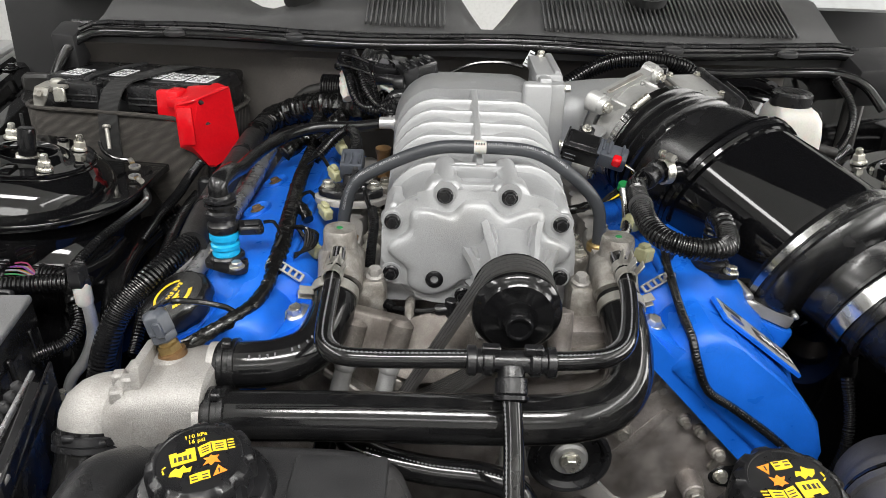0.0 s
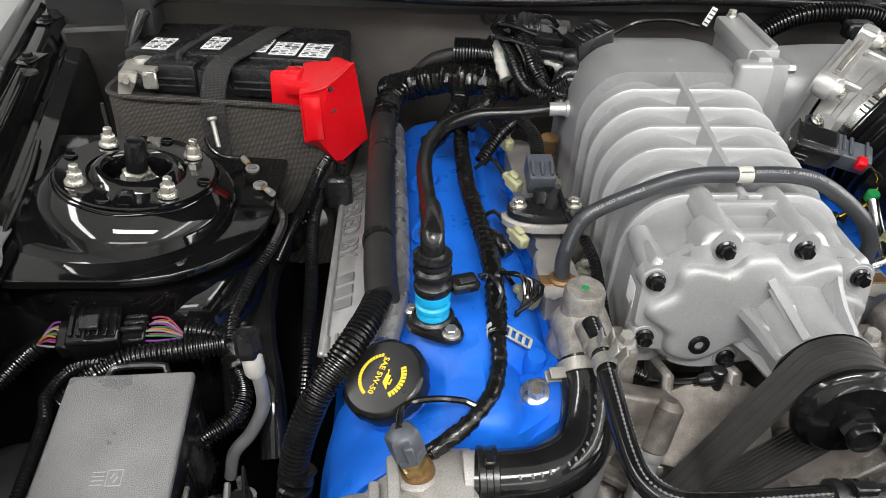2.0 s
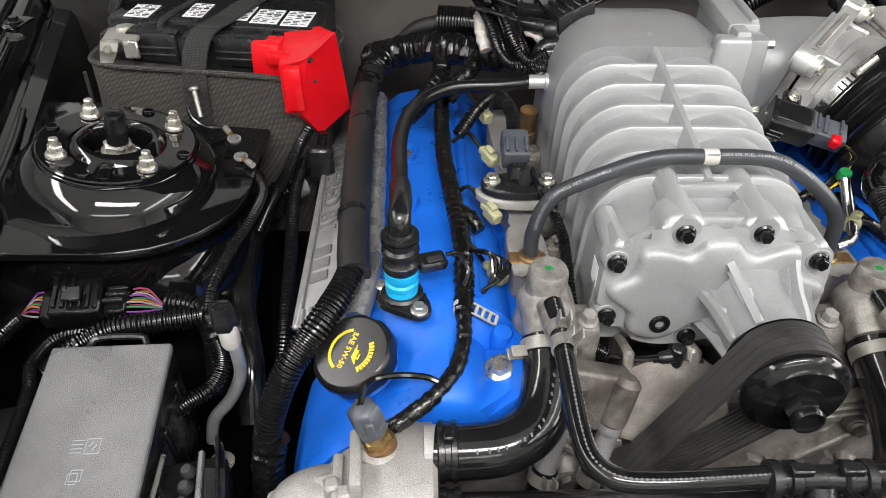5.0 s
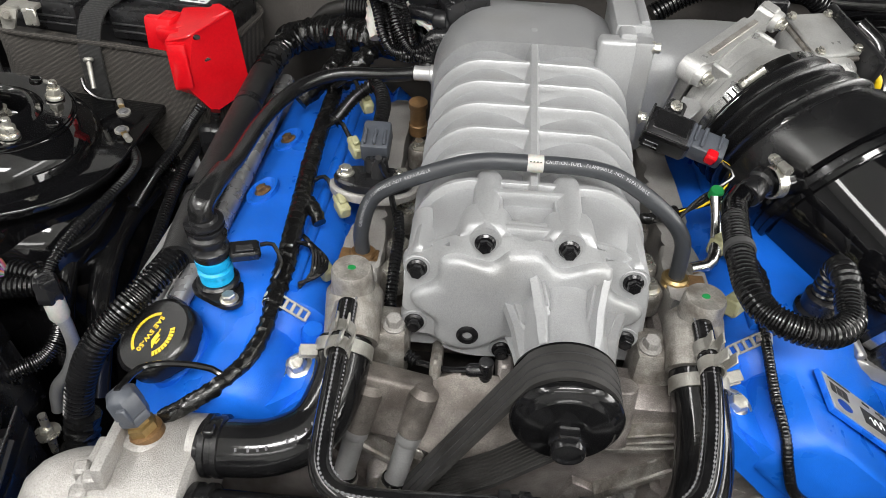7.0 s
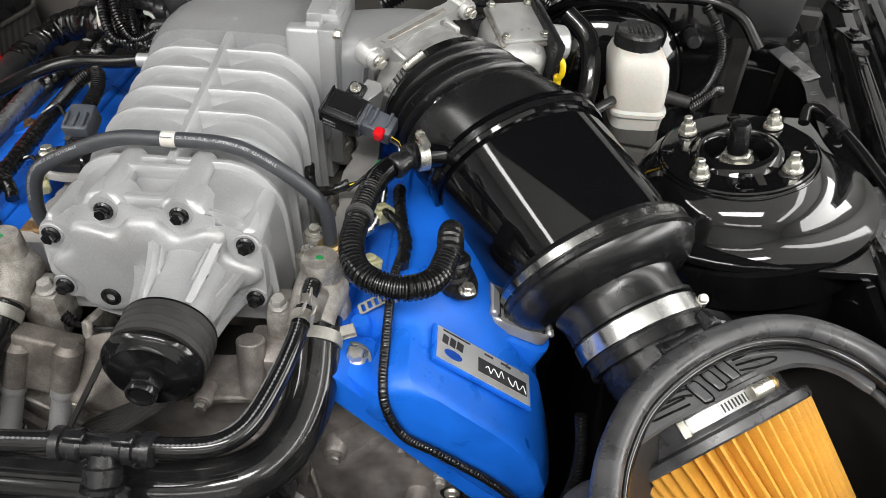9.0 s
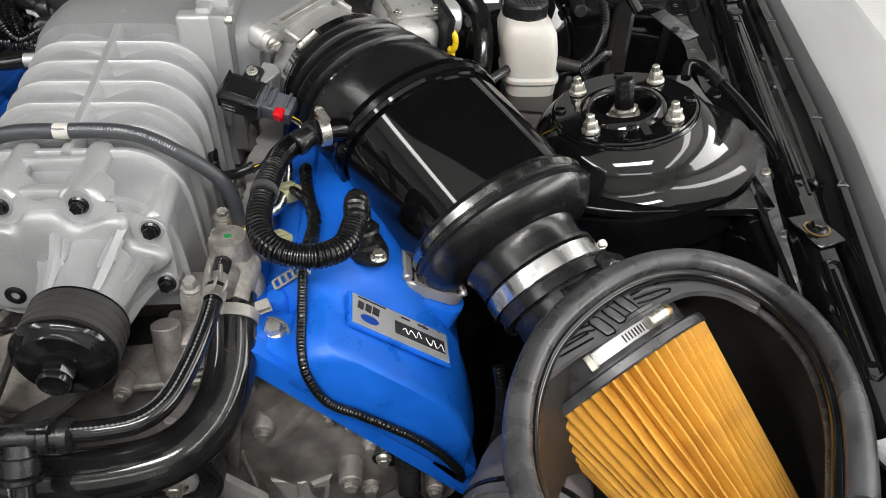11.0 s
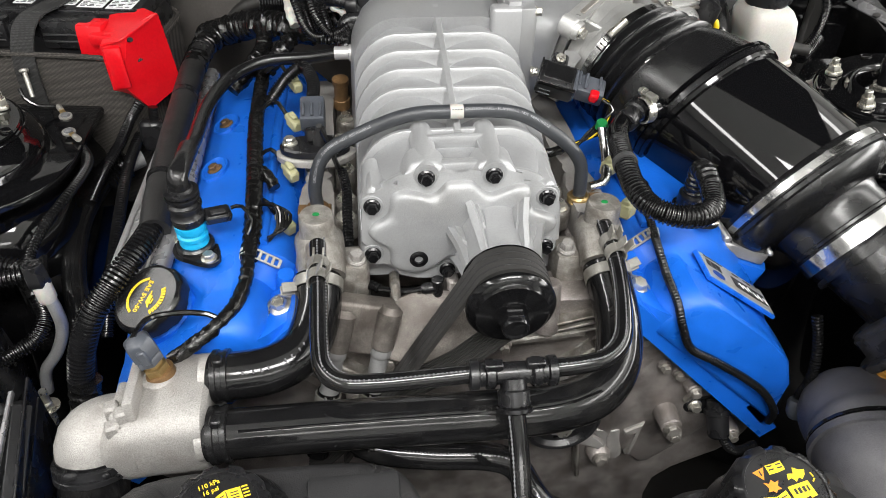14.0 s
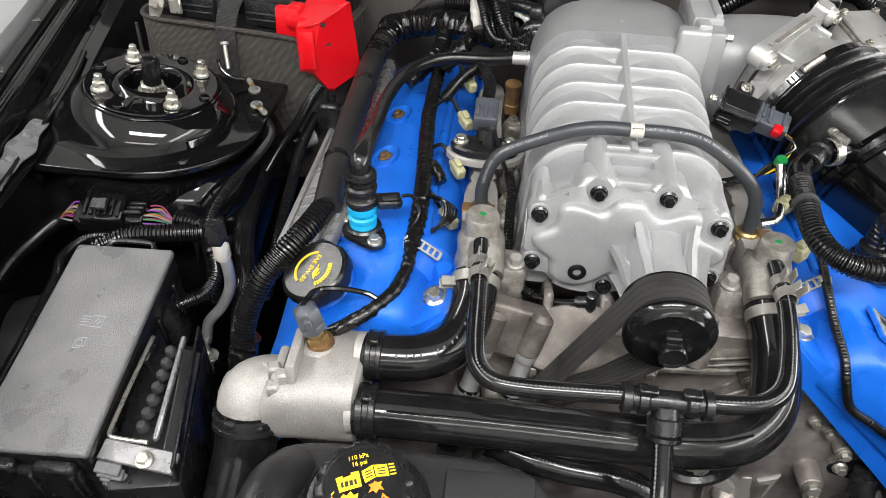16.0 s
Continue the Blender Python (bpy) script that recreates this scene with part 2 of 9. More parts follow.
def part(name, bm, material, parent, label=""):
    ob = new(name, mesh_of(bm, material))
    ob.parent = parent
    ob.matrix_parent_inverse = BASES.get(parent, Matrix.Identity(4))
    if label:
        ob["label"] = label
    return ob


def solid(name, bm, material, label, category, group="", kind=""):
    return tagged(new(name, mesh_of(bm, material)), label, category, group, kind)


def B():
    return bmesh.new()


def box(c, size, rot=None, bev=0.0, seg=2, bm=None, taper=1.0):
    out = bm if bm is not None else B()
    t = B()
    bmesh.ops.create_cube(t, size=1)
    for v in t.verts:
        k = taper if v.co.z > 0 else 1.0
        v.co = V((v.co.x * size[0] * k, v.co.y * size[1] * k, v.co.z * size[2]))
    if bev:
        bmesh.ops.bevel(t, geom=list(t.edges), offset=bev, segments=seg, affect="EDGES", profile=0.5)
    m = Matrix.Translation(c) @ (rot.to_4x4() if rot else Matrix.Identity(4))
    return merge(out, t, m)


def merge(out, t, m=None):
    if m is not None:
        bmesh.ops.transform(t, matrix=m, verts=t.verts)
    idx = {}
    for v in t.verts:
        idx[v] = out.verts.new(v.co)
    for f in t.faces:
        try:
            out.faces.new([idx[v] for v in f.verts])
        except ValueError:
            pass
    t.free()
    return out


def lathe(p, axis, prof, seg=24, bm=None, up=None, closed=False, wob=None, squash=1.0):
    """Turns (radius, height) pairs about an axis from p."""
    out = bm if bm is not None else B()
    r3 = basis(axis, up)
    rings = []
    for r, hgt in prof:
        if r <= 1e-6:
            rings.append([out.verts.new(V(p) + r3 @ V((0, 0, hgt)))])
        else:
            ring = []
            for i in range(seg):
                a = 2 * math.pi * i / seg
                k = r * (wob(a, hgt) if wob else 1)
                ring.append(out.verts.new(V(p) + r3 @ V((k * math.cos(a), k * squash * math.sin(a), hgt))))
            rings.append(ring)
    pairs = list(zip(rings, rings[1:])) + ([(rings[-1], rings[0])] if closed else [])
    for a, b in pairs:
        for i in range(seg):
            j = (i + 1) % seg
            q = ([a[0]] if len(a) == 1 else [a[i], a[j]]) + ([b[0]] if len(b) == 1 else [b[j], b[i]])
            if len(q) > 2:
                out.faces.new(q)
    if not closed:
        for ring, rev in ((rings[0], True), (rings[-1], False)):
            if len(ring) > 2:
                out.faces.new(ring[::-1] if rev else ring)
    return out


def cyl(p0, p1, r, r1=None, seg=16, bev=0.0, bm=None, up=None):
    r1 = r if r1 is None else r1
    hgt = (V(p1) - V(p0)).length
    prof = [(r - bev, 0), (r, bev), (r1, hgt - bev), (r1 - bev, hgt)] if bev else [(r, 0), (r1, hgt)]
    return lathe(p0, V(p1) - V(p0), prof, seg, bm, up)


def spline(pts, step=0.006):
    """Catmull-Rom through the points, evenly stepped."""
    P = [V(p) for p in pts]
    if len(P) == 2:
        n = max(2, int((P[1] - P[0]).length / step))
        return [P[0].lerp(P[1], i / n) for i in range(n + 1)]
    E = [P[0] * 2 - P[1]] + P + [P[-1] * 2 - P[-2]]
    out = []
    for i in range(1, len(E) - 2):
        a, b, c, d = E[i - 1:i + 3]
        n = max(2, int((c - b).length / step))
        for k in range(n):
            t = k / n
            out.append(0.5 * ((2 * b) + (c - a) * t + (2 * a - 5 * b + 4 * c - d) * t * t + (3 * b - a - 3 * c + d) * t ** 3))
    out.append(P[-1])
    return out


def sweep(pts, radius, seg=10, step=0.006, bm=None, flat=1.0, up=None, cap=True):
    """A tube along a smooth line; radius may be a function of the arc length and the angle."""
    out = bm if bm is not None else B()
    line = spline(pts, step)
    n = len(line)
    tang = [(line[min(i + 1, n - 1)] - line[max(i - 1, 0)]).normalized() for i in range(n)]
    side = basis(tang[0], up).col[0].copy()
    s, rings = 0.0, []
    for i in range(n):
        if i:
            s += (line[i] - line[i - 1]).length
        side = (side - tang[i] * side.dot(tang[i])).normalized()
        up2 = tang[i].cross(side)
        ring = []
        for k in range(seg):
            a = 2 * math.pi * k / seg
            r = radius(s, a) if callable(radius) else radius
            ring.append(out.verts.new(line[i] + side * (r * math.cos(a)) + up2 * (r * flat * math.sin(a))))
        rings.append(ring)
    for a, b in zip(rings, rings[1:]):
        for k in range(seg):
            j = (k + 1) % seg
            out.faces.new((a[k], a[j], b[j], b[k]))
    if cap:
        out.faces.new(rings[0][::-1])
        out.faces.new(rings[-1])
    return out


def ribbed(r, pitch=0.004, depth=0.0012):
    return lambda s, a: r + depth * (1 if (s / pitch) % 1 < 0.55 else -1)


def corrugated(pts, r, pitch=0.004, depth=0.0011, seg=10, bm=None):
    return sweep(pts, ribbed(r, pitch, depth), seg, pitch / 4, bm)


def taped(pts, r, rough=0.16, seg=9, bm=None):
    def f(s, a):
        q = noise.noise(V((s * 170, math.cos(a) * 1.5, math.sin(a) * 1.5)))
        q2 = noise.noise(V((s * 520 + 7, math.cos(a) * 3.0, math.sin(a) * 3.0)))
        w = 0.09 if ((s / 0.009 + a / 6.283) % 1) < 0.3 else 0.0
        return r * (1 + rough * q + 0.09 * q2 + w)
    return sweep(pts, f, seg + 3, 0.0018, bm)


def prism(outline, depth, m, bev=0.0, seg=2, bm=None):
    """A flat outline in x, y pushed along z by depth, then placed by m."""
    out = bm if bm is not None else B()
    t = B()
    lo = [t.verts.new((x, y, 0)) for x, y in outline]
    hi = [t.verts.new((x, y, depth)) for x, y in outline]
    t.faces.new(lo[::-1])
    top = t.faces.new(hi)
    n = len(lo)
    for i in range(n):
        j = (i + 1) % n
        t.faces.new((lo[i], lo[j], hi[j], hi[i]))
    if bev:
        bmesh.ops.bevel(t, geom=list(top.edges), offset=bev, segments=seg, affect="EDGES", profile=0.5)
    return merge(out, t, m)


def loft(rings, bm=None, cap=True, closed=True):
    out = bm if bm is not None else B()
    vr = [[out.verts.new(p) for p in ring] for ring in rings]
    n = len(vr[0])
    for a, b in zip(vr, vr[1:]):
        for i in range(n if closed else n - 1):
            j = (i + 1) % n
            out.faces.new((a[i], a[j], b[j], b[i]))
    if cap and closed:
        out.faces.new(vr[0][::-1])
        out.faces.new(vr[-1])
    return out


def hexbolt(p, axis, r, hgt, flange=1.45, bm=None, turn=0.0):
    """Flanged hexagon head with a chamfered top."""
    out = bm if bm is not None else B()
    lathe(p, axis, [(r * flange, 0), (r * flange, hgt * 0.18), (r * 1.12, hgt * 0.34)], 18, out)
    up = basis(axis) @ V((math.cos(turn), math.sin(turn), 0))
    lathe(p, axis, [(r, hgt * 0.2), (r, hgt * 0.88), (r * 0.86, hgt)], 6, out, up)
    return out


def at(p, axis, up=None):
    return Matrix.Translation(p) @ basis(axis, up).to_4x4()


def smooth_outline(pts, n=6):
    """A closed outline rounded by a Catmull-Rom."""
    m, out = len(pts), []
    for i in range(m):
        a, b, c, d = (V((*pts[(i + k) % m], 0)) for k in (-1, 0, 1, 2))
        for k in range(n):
            t = k / n
            q = 0.5 * ((2 * b) + (c - a) * t + (2 * a - 5 * b + 4 * c - d) * t * t + (3 * b - a - 3 * c + d) * t ** 3)
            out.append((q.x, q.y))
    return out


def text_mesh(words, size, m, raise_by=0.0003, bold=0.0):
    cu = bpy.data.curves.new("words", "FONT")
    cu.body, cu.size, cu.align_x, cu.align_y, cu.extrude, cu.offset = words, size, "CENTER", "CENTER", raise_by, bold
    cu.resolution_u = 2
    ob = bpy.data.objects.new("words", cu)
    scene.collection.objects.link(ob)
    dg = bpy.context.evaluated_depsgraph_get()
    me = bpy.data.meshes.new_from_object(ob.evaluated_get(dg))
    bpy.data.objects.remove(ob)
    t = B()
    t.from_mesh(me)
    bpy.data.meshes.remove(me)
    bmesh.ops.transform(t, matrix=m, verts=t.verts)
    return t


def clamp_band(p, axis, r, width, material, parent, screw=True, screw_up=(0, 0, 1), label="bright worm-drive hose clamp"):
    c = V(p) - V(axis).normalized() * width / 2
    band = part("clamp", lathe(c, axis, [(r, 0), (r + 0.0016, 0.0004), (r + 0.0016, width - 0.0004), (r, width)], 40, closed=True), material, parent, label)
    if screw:
        u = V(screw_up)
        u = (u - V(axis).normalized() * u.dot(V(axis).normalized())).normalized()
        t = V(axis).cross(u).normalized()
        q = V(p) + u * (r + 0.005)
        part("screw", hexbolt(q + t * 0.006, t, 0.0042, 0.006, 1.1, cyl(q - t * 0.012, q + t * 0.006, 0.0042, seg=12)), ZINC, band)
    return band


def ladder_clip(p0, p1, parent):
    """A moulded clip arm: a flat strap with open rungs."""
    a, b = V(p0), V(p1)
    r3 = basis(b - a, (0, -0.4, 1))
    bm = B()
    n = (b - a).length
    for k in (-1, 1):
        box((a + b) / 2 + r3 @ V((0, 0.0042 * k, 0)), (0.0022, 0.0018, n), r3, 0.0005, 1, bm)
    for k in range(5):
        box(a.lerp(b, k / 4), (0.0026, 0.0090, 0.0028), r3, 0.0006, 1, bm)
    return part("clip_arm", bm, CLIPGREY, parent, "pale ladder-shaped clip arm")


def spring_clamp(p, axis, r, parent, tab_dir, material=CLAMPGREY):
    c = V(p) - V(axis).normalized() * 0.005
    bm = lathe(c, axis, [(r, 0), (r + 0.0015, 0), (r + 0.0015, 0.010), (r, 0.010)], 28, closed=True)
    t = V(tab_dir).normalized()
    side = V(axis).cross(t).normalized()
    rot = basis(t, side)
    for k in (-1, 1):
        box(V(p) + t * (r + 0.006) + side * 0.004 * k, (0.0016, 0.009, 0.013), rot, 0.0005, 1, bm)
    return part("spring_clamp", bm, material, parent, "plated spring hose clamp")


X0 = 0.044

# ---- the workshop round the car ----
def room():
    solid("floor", box((0, 0, -0.05), (9, 11, 0.1)), FLOOR, "pale polished workshop floor", "floor", kind="structure")
    solid("wall_north", box((0, 5.55, 1.5), (9.2, 0.1, 3.2)), WALLW, "plain white workshop wall behind the car", "wall", kind="structure")
    solid("wall_south", box((0, -5.55, 1.5), (9.2, 0.1, 3.2)), WALLW, "plain white workshop wall in front of the car", "wall", kind="structure")
    solid("wall_east", box((4.55, 0, 1.5), (0.1, 11, 3.2)), WALLW, "plain white workshop side wall", "wall", kind="structure")
    # unseen wall, greyed so the black duct reflects something darker
    solid("wall_west", box((-4.55, 0, 1.5), (0.1, 11, 3.2)), WALLG, "unseen side wall, greyed to darken reflections in the duct", "wall", kind="structure")
    solid("ceiling", box((0, 0, 3.05), (9, 11, 0.1)), WALLW, "white workshop ceiling with light panels", "ceiling", kind="structure")


room()


# ---- the car body round the engine ----
def rail_x(y):
    """Half-width of the bay at the fender rail: narrower towards the nose."""
    return 0.586 + (y - 0.44) * 0.247


def edge_dx(side, y):
    """Where the silver fender begins, outwards from the rail."""
    return (0.066 if side > 0 else 0.0445) - 0.075 * max(0, 0.80 - y)


def side_profile(side, prof, ys):
    def bulge(dx, z, y):
        """The apron steps outwards round the air box."""
        if dx > 0.022:
            return dx + edge_dx(side, y) - 0.056
        if dx > -0.012:
            return dx
        if side < 0:
            w = max(0.0, min(1.0, (y - (0.70 if z < 0.835 else 0.60)) / 0.09))
            return dx * w + (1 - w) * (0.004 if z < 0.835 else dx * 0.4)
        w = max(0.0, min(1.0, (y - 0.58) / 0.12))
        return dx * w + (1 - w) * (0.028 if z < 0.8 else -0.010 + 0.1 * (dx + 0.012))
    return [[V((X0 + side * (rail_x(y) + bulge(dx, z, y) - (0.008 if side < 0 else 0)), y, z + dz_at(y))) for dx, z in prof] for y in ys]


def dz_at(y):
    return -0.05 * max(0, 0.45 - y) + 0.02 * max(0, y - 0.9)


YS = [-0.05, 0.1, 0.25, 0.35, 0.45, 0.55, 0.65, 0.75, 0.85, 0.95, 1.05, 1.15, 1.3, 1.5]


def car_sides():
    for side in (-1, 1):
        off = -0.008 if side < 0 else 0.0
        apron = thing("inner_fender", (X0 + side * 0.6, 0.6, 0.3), "gloss black painted inner fender apron of the engine bay", "car body", kind="structure")
        # inner wall, gutter and rolled flange
        prof = [(-0.085, 0.30), (-0.066, 0.55), (-0.052, 0.79), (-0.047, 0.832), (-0.041, 0.842), (-0.022, 0.846), (-0.016, 0.840), (-0.010, 0.842), (-0.006, 0.864), (0.000, 0.873),
                (0.003, 0.874), (0.017, 0.874), (0.021, 0.868), (0.024, 0.864), (0.028, 0.866), (0.031, 0.876), (0.034, 0.883), (0.038, 0.885), (0.044, 0.885), (0.048, 0.881),
                (0.051, 0.878), (0.053, 0.80), (0.05, 0.30)]
        part("wall", loft(side_profile(side, prof, YS)), BLACKGLOSS, apron)
        # raised channel strip along the rail
        for y0, y1 in ((0.30, 0.43), (0.47, 0.60), (0.715, 1.125)):
            loop = [(y0, 0.0085), (y0 + 0.004, 0.0035), (y0 + 0.012, 0.0025), (y1 - 0.012, 0.0025), (y1 - 0.004, 0.0035), (y1, 0.0085), (y1 - 0.004, 0.0135), (y1 - 0.012, 0.0145), (y0 + 0.012, 0.0145), (y0 + 0.004, 0.0135), (y0, 0.0085)]
            part("pressed_bead", sweep([(X0 + side * (rail_x(y) + dx + off), y, 0.8738 + dz_at(y)) for y, dx in loop], 0.0021, 8, 0.006), BLACKGLOSS, apron)
            ridge = [(X0 + side * (rail_x(y) + 0.0085 + off), y, 0.8735 + dz_at(y)) for y in (y0 + 0.014, (y0 + y1) / 2, y1 - 0.014)]
            part("bead_face", sweep(ridge, 0.0056, 12, 0.01, flat=0.75, up=(1, 0, 0)), BLACKGLOSS, apron)
        for y in ((1.115,) if side < 0 else (1.157,)):
            p = (X0 + side * (rail_x(y) + (-0.002 if side < 0 else 0.009) + off), y, 0.8752 + dz_at(y))
            part("rail_hole", lathe(p, (0, 0, 1), [(0, 0.0004), (0.0085, 0.0004), (0.0105, 0.0016), (0.0115, -0.001)], 20), DARK, apron)
        for y in (0.40, 0.641, 1.163 if side < 0 else 1.215, 1.33):
            p = V((X0 + side * (rail_x(y) + 0.006 + off), y, 0.8755 + dz_at(y)))
            part("bracket_plate", box(p, (0.030, 0.045, 0.003), basis((0, 0, 1), (1, side * 0.25, 0)), 0.0012, 1), BLACKGLOSS, apron)
            part("washer", lathe(p + V((0, 0, 0.0012)), (0, 0, 1), [(0.0115, 0), (0.0115, 0.0012), (0.008, 0.0014)], 24), RUST if y == 0.641 else BLACKBOLT, apron)
            part("bolt", hexbolt(p + V((0, 0, 0.0015)), (0, 0, 1), 0.0065, 0.007, 1.5, turn=0.4), BLACKBOLT, apron, "flanged bolt")
        for y in (0.70, 0.832, 0.980, 1.10):
            m = Matrix.Translation((X0 + side * (rail_x(y) + edge_dx(side, y) - 0.016 + off), y, 0.8845 + dz_at(y))) @ Matrix.Rotation(-side * 0.25, 4, "Z")
            part("triangular_notch", prism([(-0.0058, -0.005), (0.0058, -0.004), (0.0005, 0.0062)], 0.0016, m, 0.0005, 1), STRAPGREY, apron)
            part("notch_opening", prism([(-0.0034, -0.0032), (0.0034, -0.0026), (0.0004, 0.0036)], 0.0024, m, 0, 1), DARK, apron)
        for y in (0.56, 0.73, 0.94, 1.02):
            p = V((X0 + side * (rail_x(y) + 0.028 + off), y, 0.868 + dz_at(y)))
            part("clip", box(p, (0.007, 0.014, 0.006), basis((0, 0, 1), (1, side * 0.6, 0)), 0.002, 1, taper=0.4), BLACKPLASTIC, apron)
        # weather strip cable
        part("hood_cable", sweep([(X0 + side * (rail_x(y) + off - 0.024 - 0.008 * math.sin(y * 9)), y, 0.850 + dz_at(y)) for y in (0.25, 0.4, 0.55, 0.7, 0.8, 0.9, 0.97)], 0.0035, 8), RUBBER, apron)
        # silver outer fender
        fp = [(0.056, 0.83), (0.056, 0.885), (0.059, 0.892), (0.066, 0.895), (0.11, 0.894), (0.16, 0.880), (0.20, 0.855), (0.225, 0.79), (0.235, 0.70), (0.23, 0.55), (0.21, 0.55), (0.21, 0.80)]
        fender = thing("fender", (X0 + side * 0.85, 0.6, 0.5), "silver painted front fender along the open engine bay", "car body", kind="structure")
        rings = side_profile(side, fp, YS)
        for ring, y in zip(rings, YS):
            edge = X0 + side * (rail_x(y) + edge_dx(side, y)) - (0.008 if side < 0 else 0)
            for v in ring:
                v.z += 0.006 * math.sin(y * 2.2)
                v.x = edge + (v.x - edge) * (0.62 + 0.8 * max(0.0, min(0.6, y - 0.4)))
        part("panel", loft(rings), BODYSILVER, fender)


car_sides()


def apron_strap():
    t = thing("apron_strap", (0.68, 0.68, 0.84), "pressed strap between the tower and the apron, reflected light in its grey", "bracket")
    # the straps' reflections are put into their grey colour
    line = spline([(0.713, 0.835, 0.864), (0.707, 0.793, 0.856), (0.694, 0.735, 0.851), (0.681, 0.680, 0.848), (0.665, 0.630, 0.845), (0.650, 0.590, 0.842), (0.632, 0.545, 0.838)], 0.008)
    rings = []
    for i, p in enumerate(line):
        tg = (line[min(i + 1, len(line) - 1)] - line[max(i - 1, 0)]).normalized()
        up = V((-0.45, -0.2, 1))
        sd = tg.cross(up).normalized()
        up = sd.cross(tg).normalized()
        w = 0.0090 + 0.007 * math.exp(-((p.y - 0.766) / 0.016) ** 2)
        rings.append([p - sd * w, p - sd * w + up * 0.0018, p - sd * w * 0.6 + up * 0.003, p + sd * w * 0.6 + up * 0.003, p + sd * w + up * 0.0018, p + sd * w])
    part("strap", loft(rings), STRAPGREY, t)
    for p in ((0.699, 0.764, 0.8580), (0.678, 0.668, 0.8505), (0.657, 0.608, 0.8465)):
        part("rivet", lathe(p, (-0.45, -0.2, 1), [(0.0055, -0.002), (0.005, 0.001), (0.003, 0.002), (0, 0.002)], 16), ZINC, t)
    ls = thing("apron_strap", (-0.59, 0.76, 0.84), "pressed strap beside the battery tower, reflected light in its grey", "bracket")
    line = spline([(-0.594, 0.785, 0.8500), (-0.590, 0.765, 0.8525), (-0.583, 0.727, 0.8520), (-0.577, 0.686, 0.8515), (-0.570, 0.650, 0.8510)], 0.008)
    rings = []
    for i, p in enumerate(line):
        tg = (line[min(i + 1, len(line) - 1)] - line[max(i - 1, 0)]).normalized()
        sd = tg.cross(V((0.35, -0.15, 1))).normalized()
        up = sd.cross(tg).normalized()
        w = 0.0085 + 0.0055 * math.exp(-((p.y - 0.725) / 0.020) ** 2) + 0.0007 * math.sin(i * 1.3)
        rings.append([p - sd * w, p - sd * w + up * 0.0018, p - sd * w * 0.6 + up * 0.003, p + sd * w * 0.6 + up * 0.003, p + sd * w + up * 0.0018, p + sd * w])
    part("strap", loft(rings), STRAPGREY, ls)
    for p in ((-0.586, 0.746, 0.8556), (-0.579, 0.700, 0.8550)):
        part("rivet", lathe(p, (0.35, -0.15, 1), [(0.0050, -0.002), (0.0046, 0.001), (0.003, 0.0018), (0, 0.0018)], 16), STRAPGREY, ls)
    # unidentified black dome, greyed to put its sheen into the colour
    wb = thing("dark_dome", (-0.57, 0.62, 0.56), "black domed shape below the wiring loom, sheen in its grey", "fluid bottle")
    part("bottle", lathe((-0.562, 0.618, 0.560), (0.05, 0, 1), [(0.070, 0), (0.070, 0.085), (0.066, 0.110), (0.056, 0.132), (0.040, 0.147), (0.020, 0.155), (0, 0.157)], 40), DUST_SHEEN_BLACK, wb)
    part("seam", lathe((-0.562, 0.618, 0.560), (0.05, 0, 1), [(0.070, 0.080), (0.0715, 0.082), (0.0715, 0.084), (0.070, 0.086)], 40), BLACKPLASTIC, wb)
    c = thing("release_cable", (0.70, 0.70, 0.85), "black hood release cable along the apron", "cable")
    part("cable", sweep([(0.676, 0.955, 0.872), (0.683, 0.972, 0.882), (0.694, 0.968, 0.885), (0.703, 0.940, 0.882), (0.714, 0.871, 0.876), (0.718, 0.800, 0.869), (0.707, 0.735, 0.864), (0.691, 0.660, 0.860), (0.666, 0.576, 0.856), (0.645, 0.51, 0.85)], 0.0062, 12), RUBBER, c)
    part("sheath_end", sweep([(0.701, 0.945, 0.8825), (0.706, 0.920, 0.8805)], 0.0078, 12), BLACKPLASTIC, c)

    s = thing("weld_flange", (0.70, 1.05, 0.88), "black welded flange with a pale perforated tab", "bracket")
    edge = [(0.740, 1.22, 0.888), (0.714, 1.079, 0.884), (0.698, 0.978, 0.880), (0.694, 0.912, 0.874), (0.706, 0.850, 0.866)]
    rings = []
    for i, p in enumerate(spline(edge, 0.01)):
        w = 0.0095 + 0.0012 * math.sin(i * 0.9)
        rings.append([p + V((-w, 0, -0.002)), p + V((-w, 0, 0.0005)), p + V((0, 0, 0.0015)), p + V((w, 0, 0.0045)), p + V((w, 0, -0.002))])
    part("flange", loft(rings), BLACKGLOSS, s)
    for i in range(9):
        p = spline(edge, 0.004)[6 + 9 * i]
        part("spot_weld", lathe(p + V((0, 0, 0.0012)), (-0.2, 0, 1), [(0.0048, -0.001), (0.0046, 0.0008), (0.003, 0.0003), (0, 0.0003)], 14), STRAPGREY, s)
    part("perforated_tab", box((0.7005, 1.085, 0.888), (0.022, 0.086, 0.002), basis((-0.25, -0.1, 1), (1, 0.25, 0)), 0.0008, 1), STRAPGREY, s, "pale perforated tab")
    for yy in (1.066, 1.106):
        part("tab_hole", lathe((0.7005 + (yy - 1.085) * 0.24, yy, 0.8893), (-0.25, -0.1, 1), [(0, 0.0008), (0.0052, 0.0008), (0.0056, -0.001)], 18), DARK, s)


apron_strap()


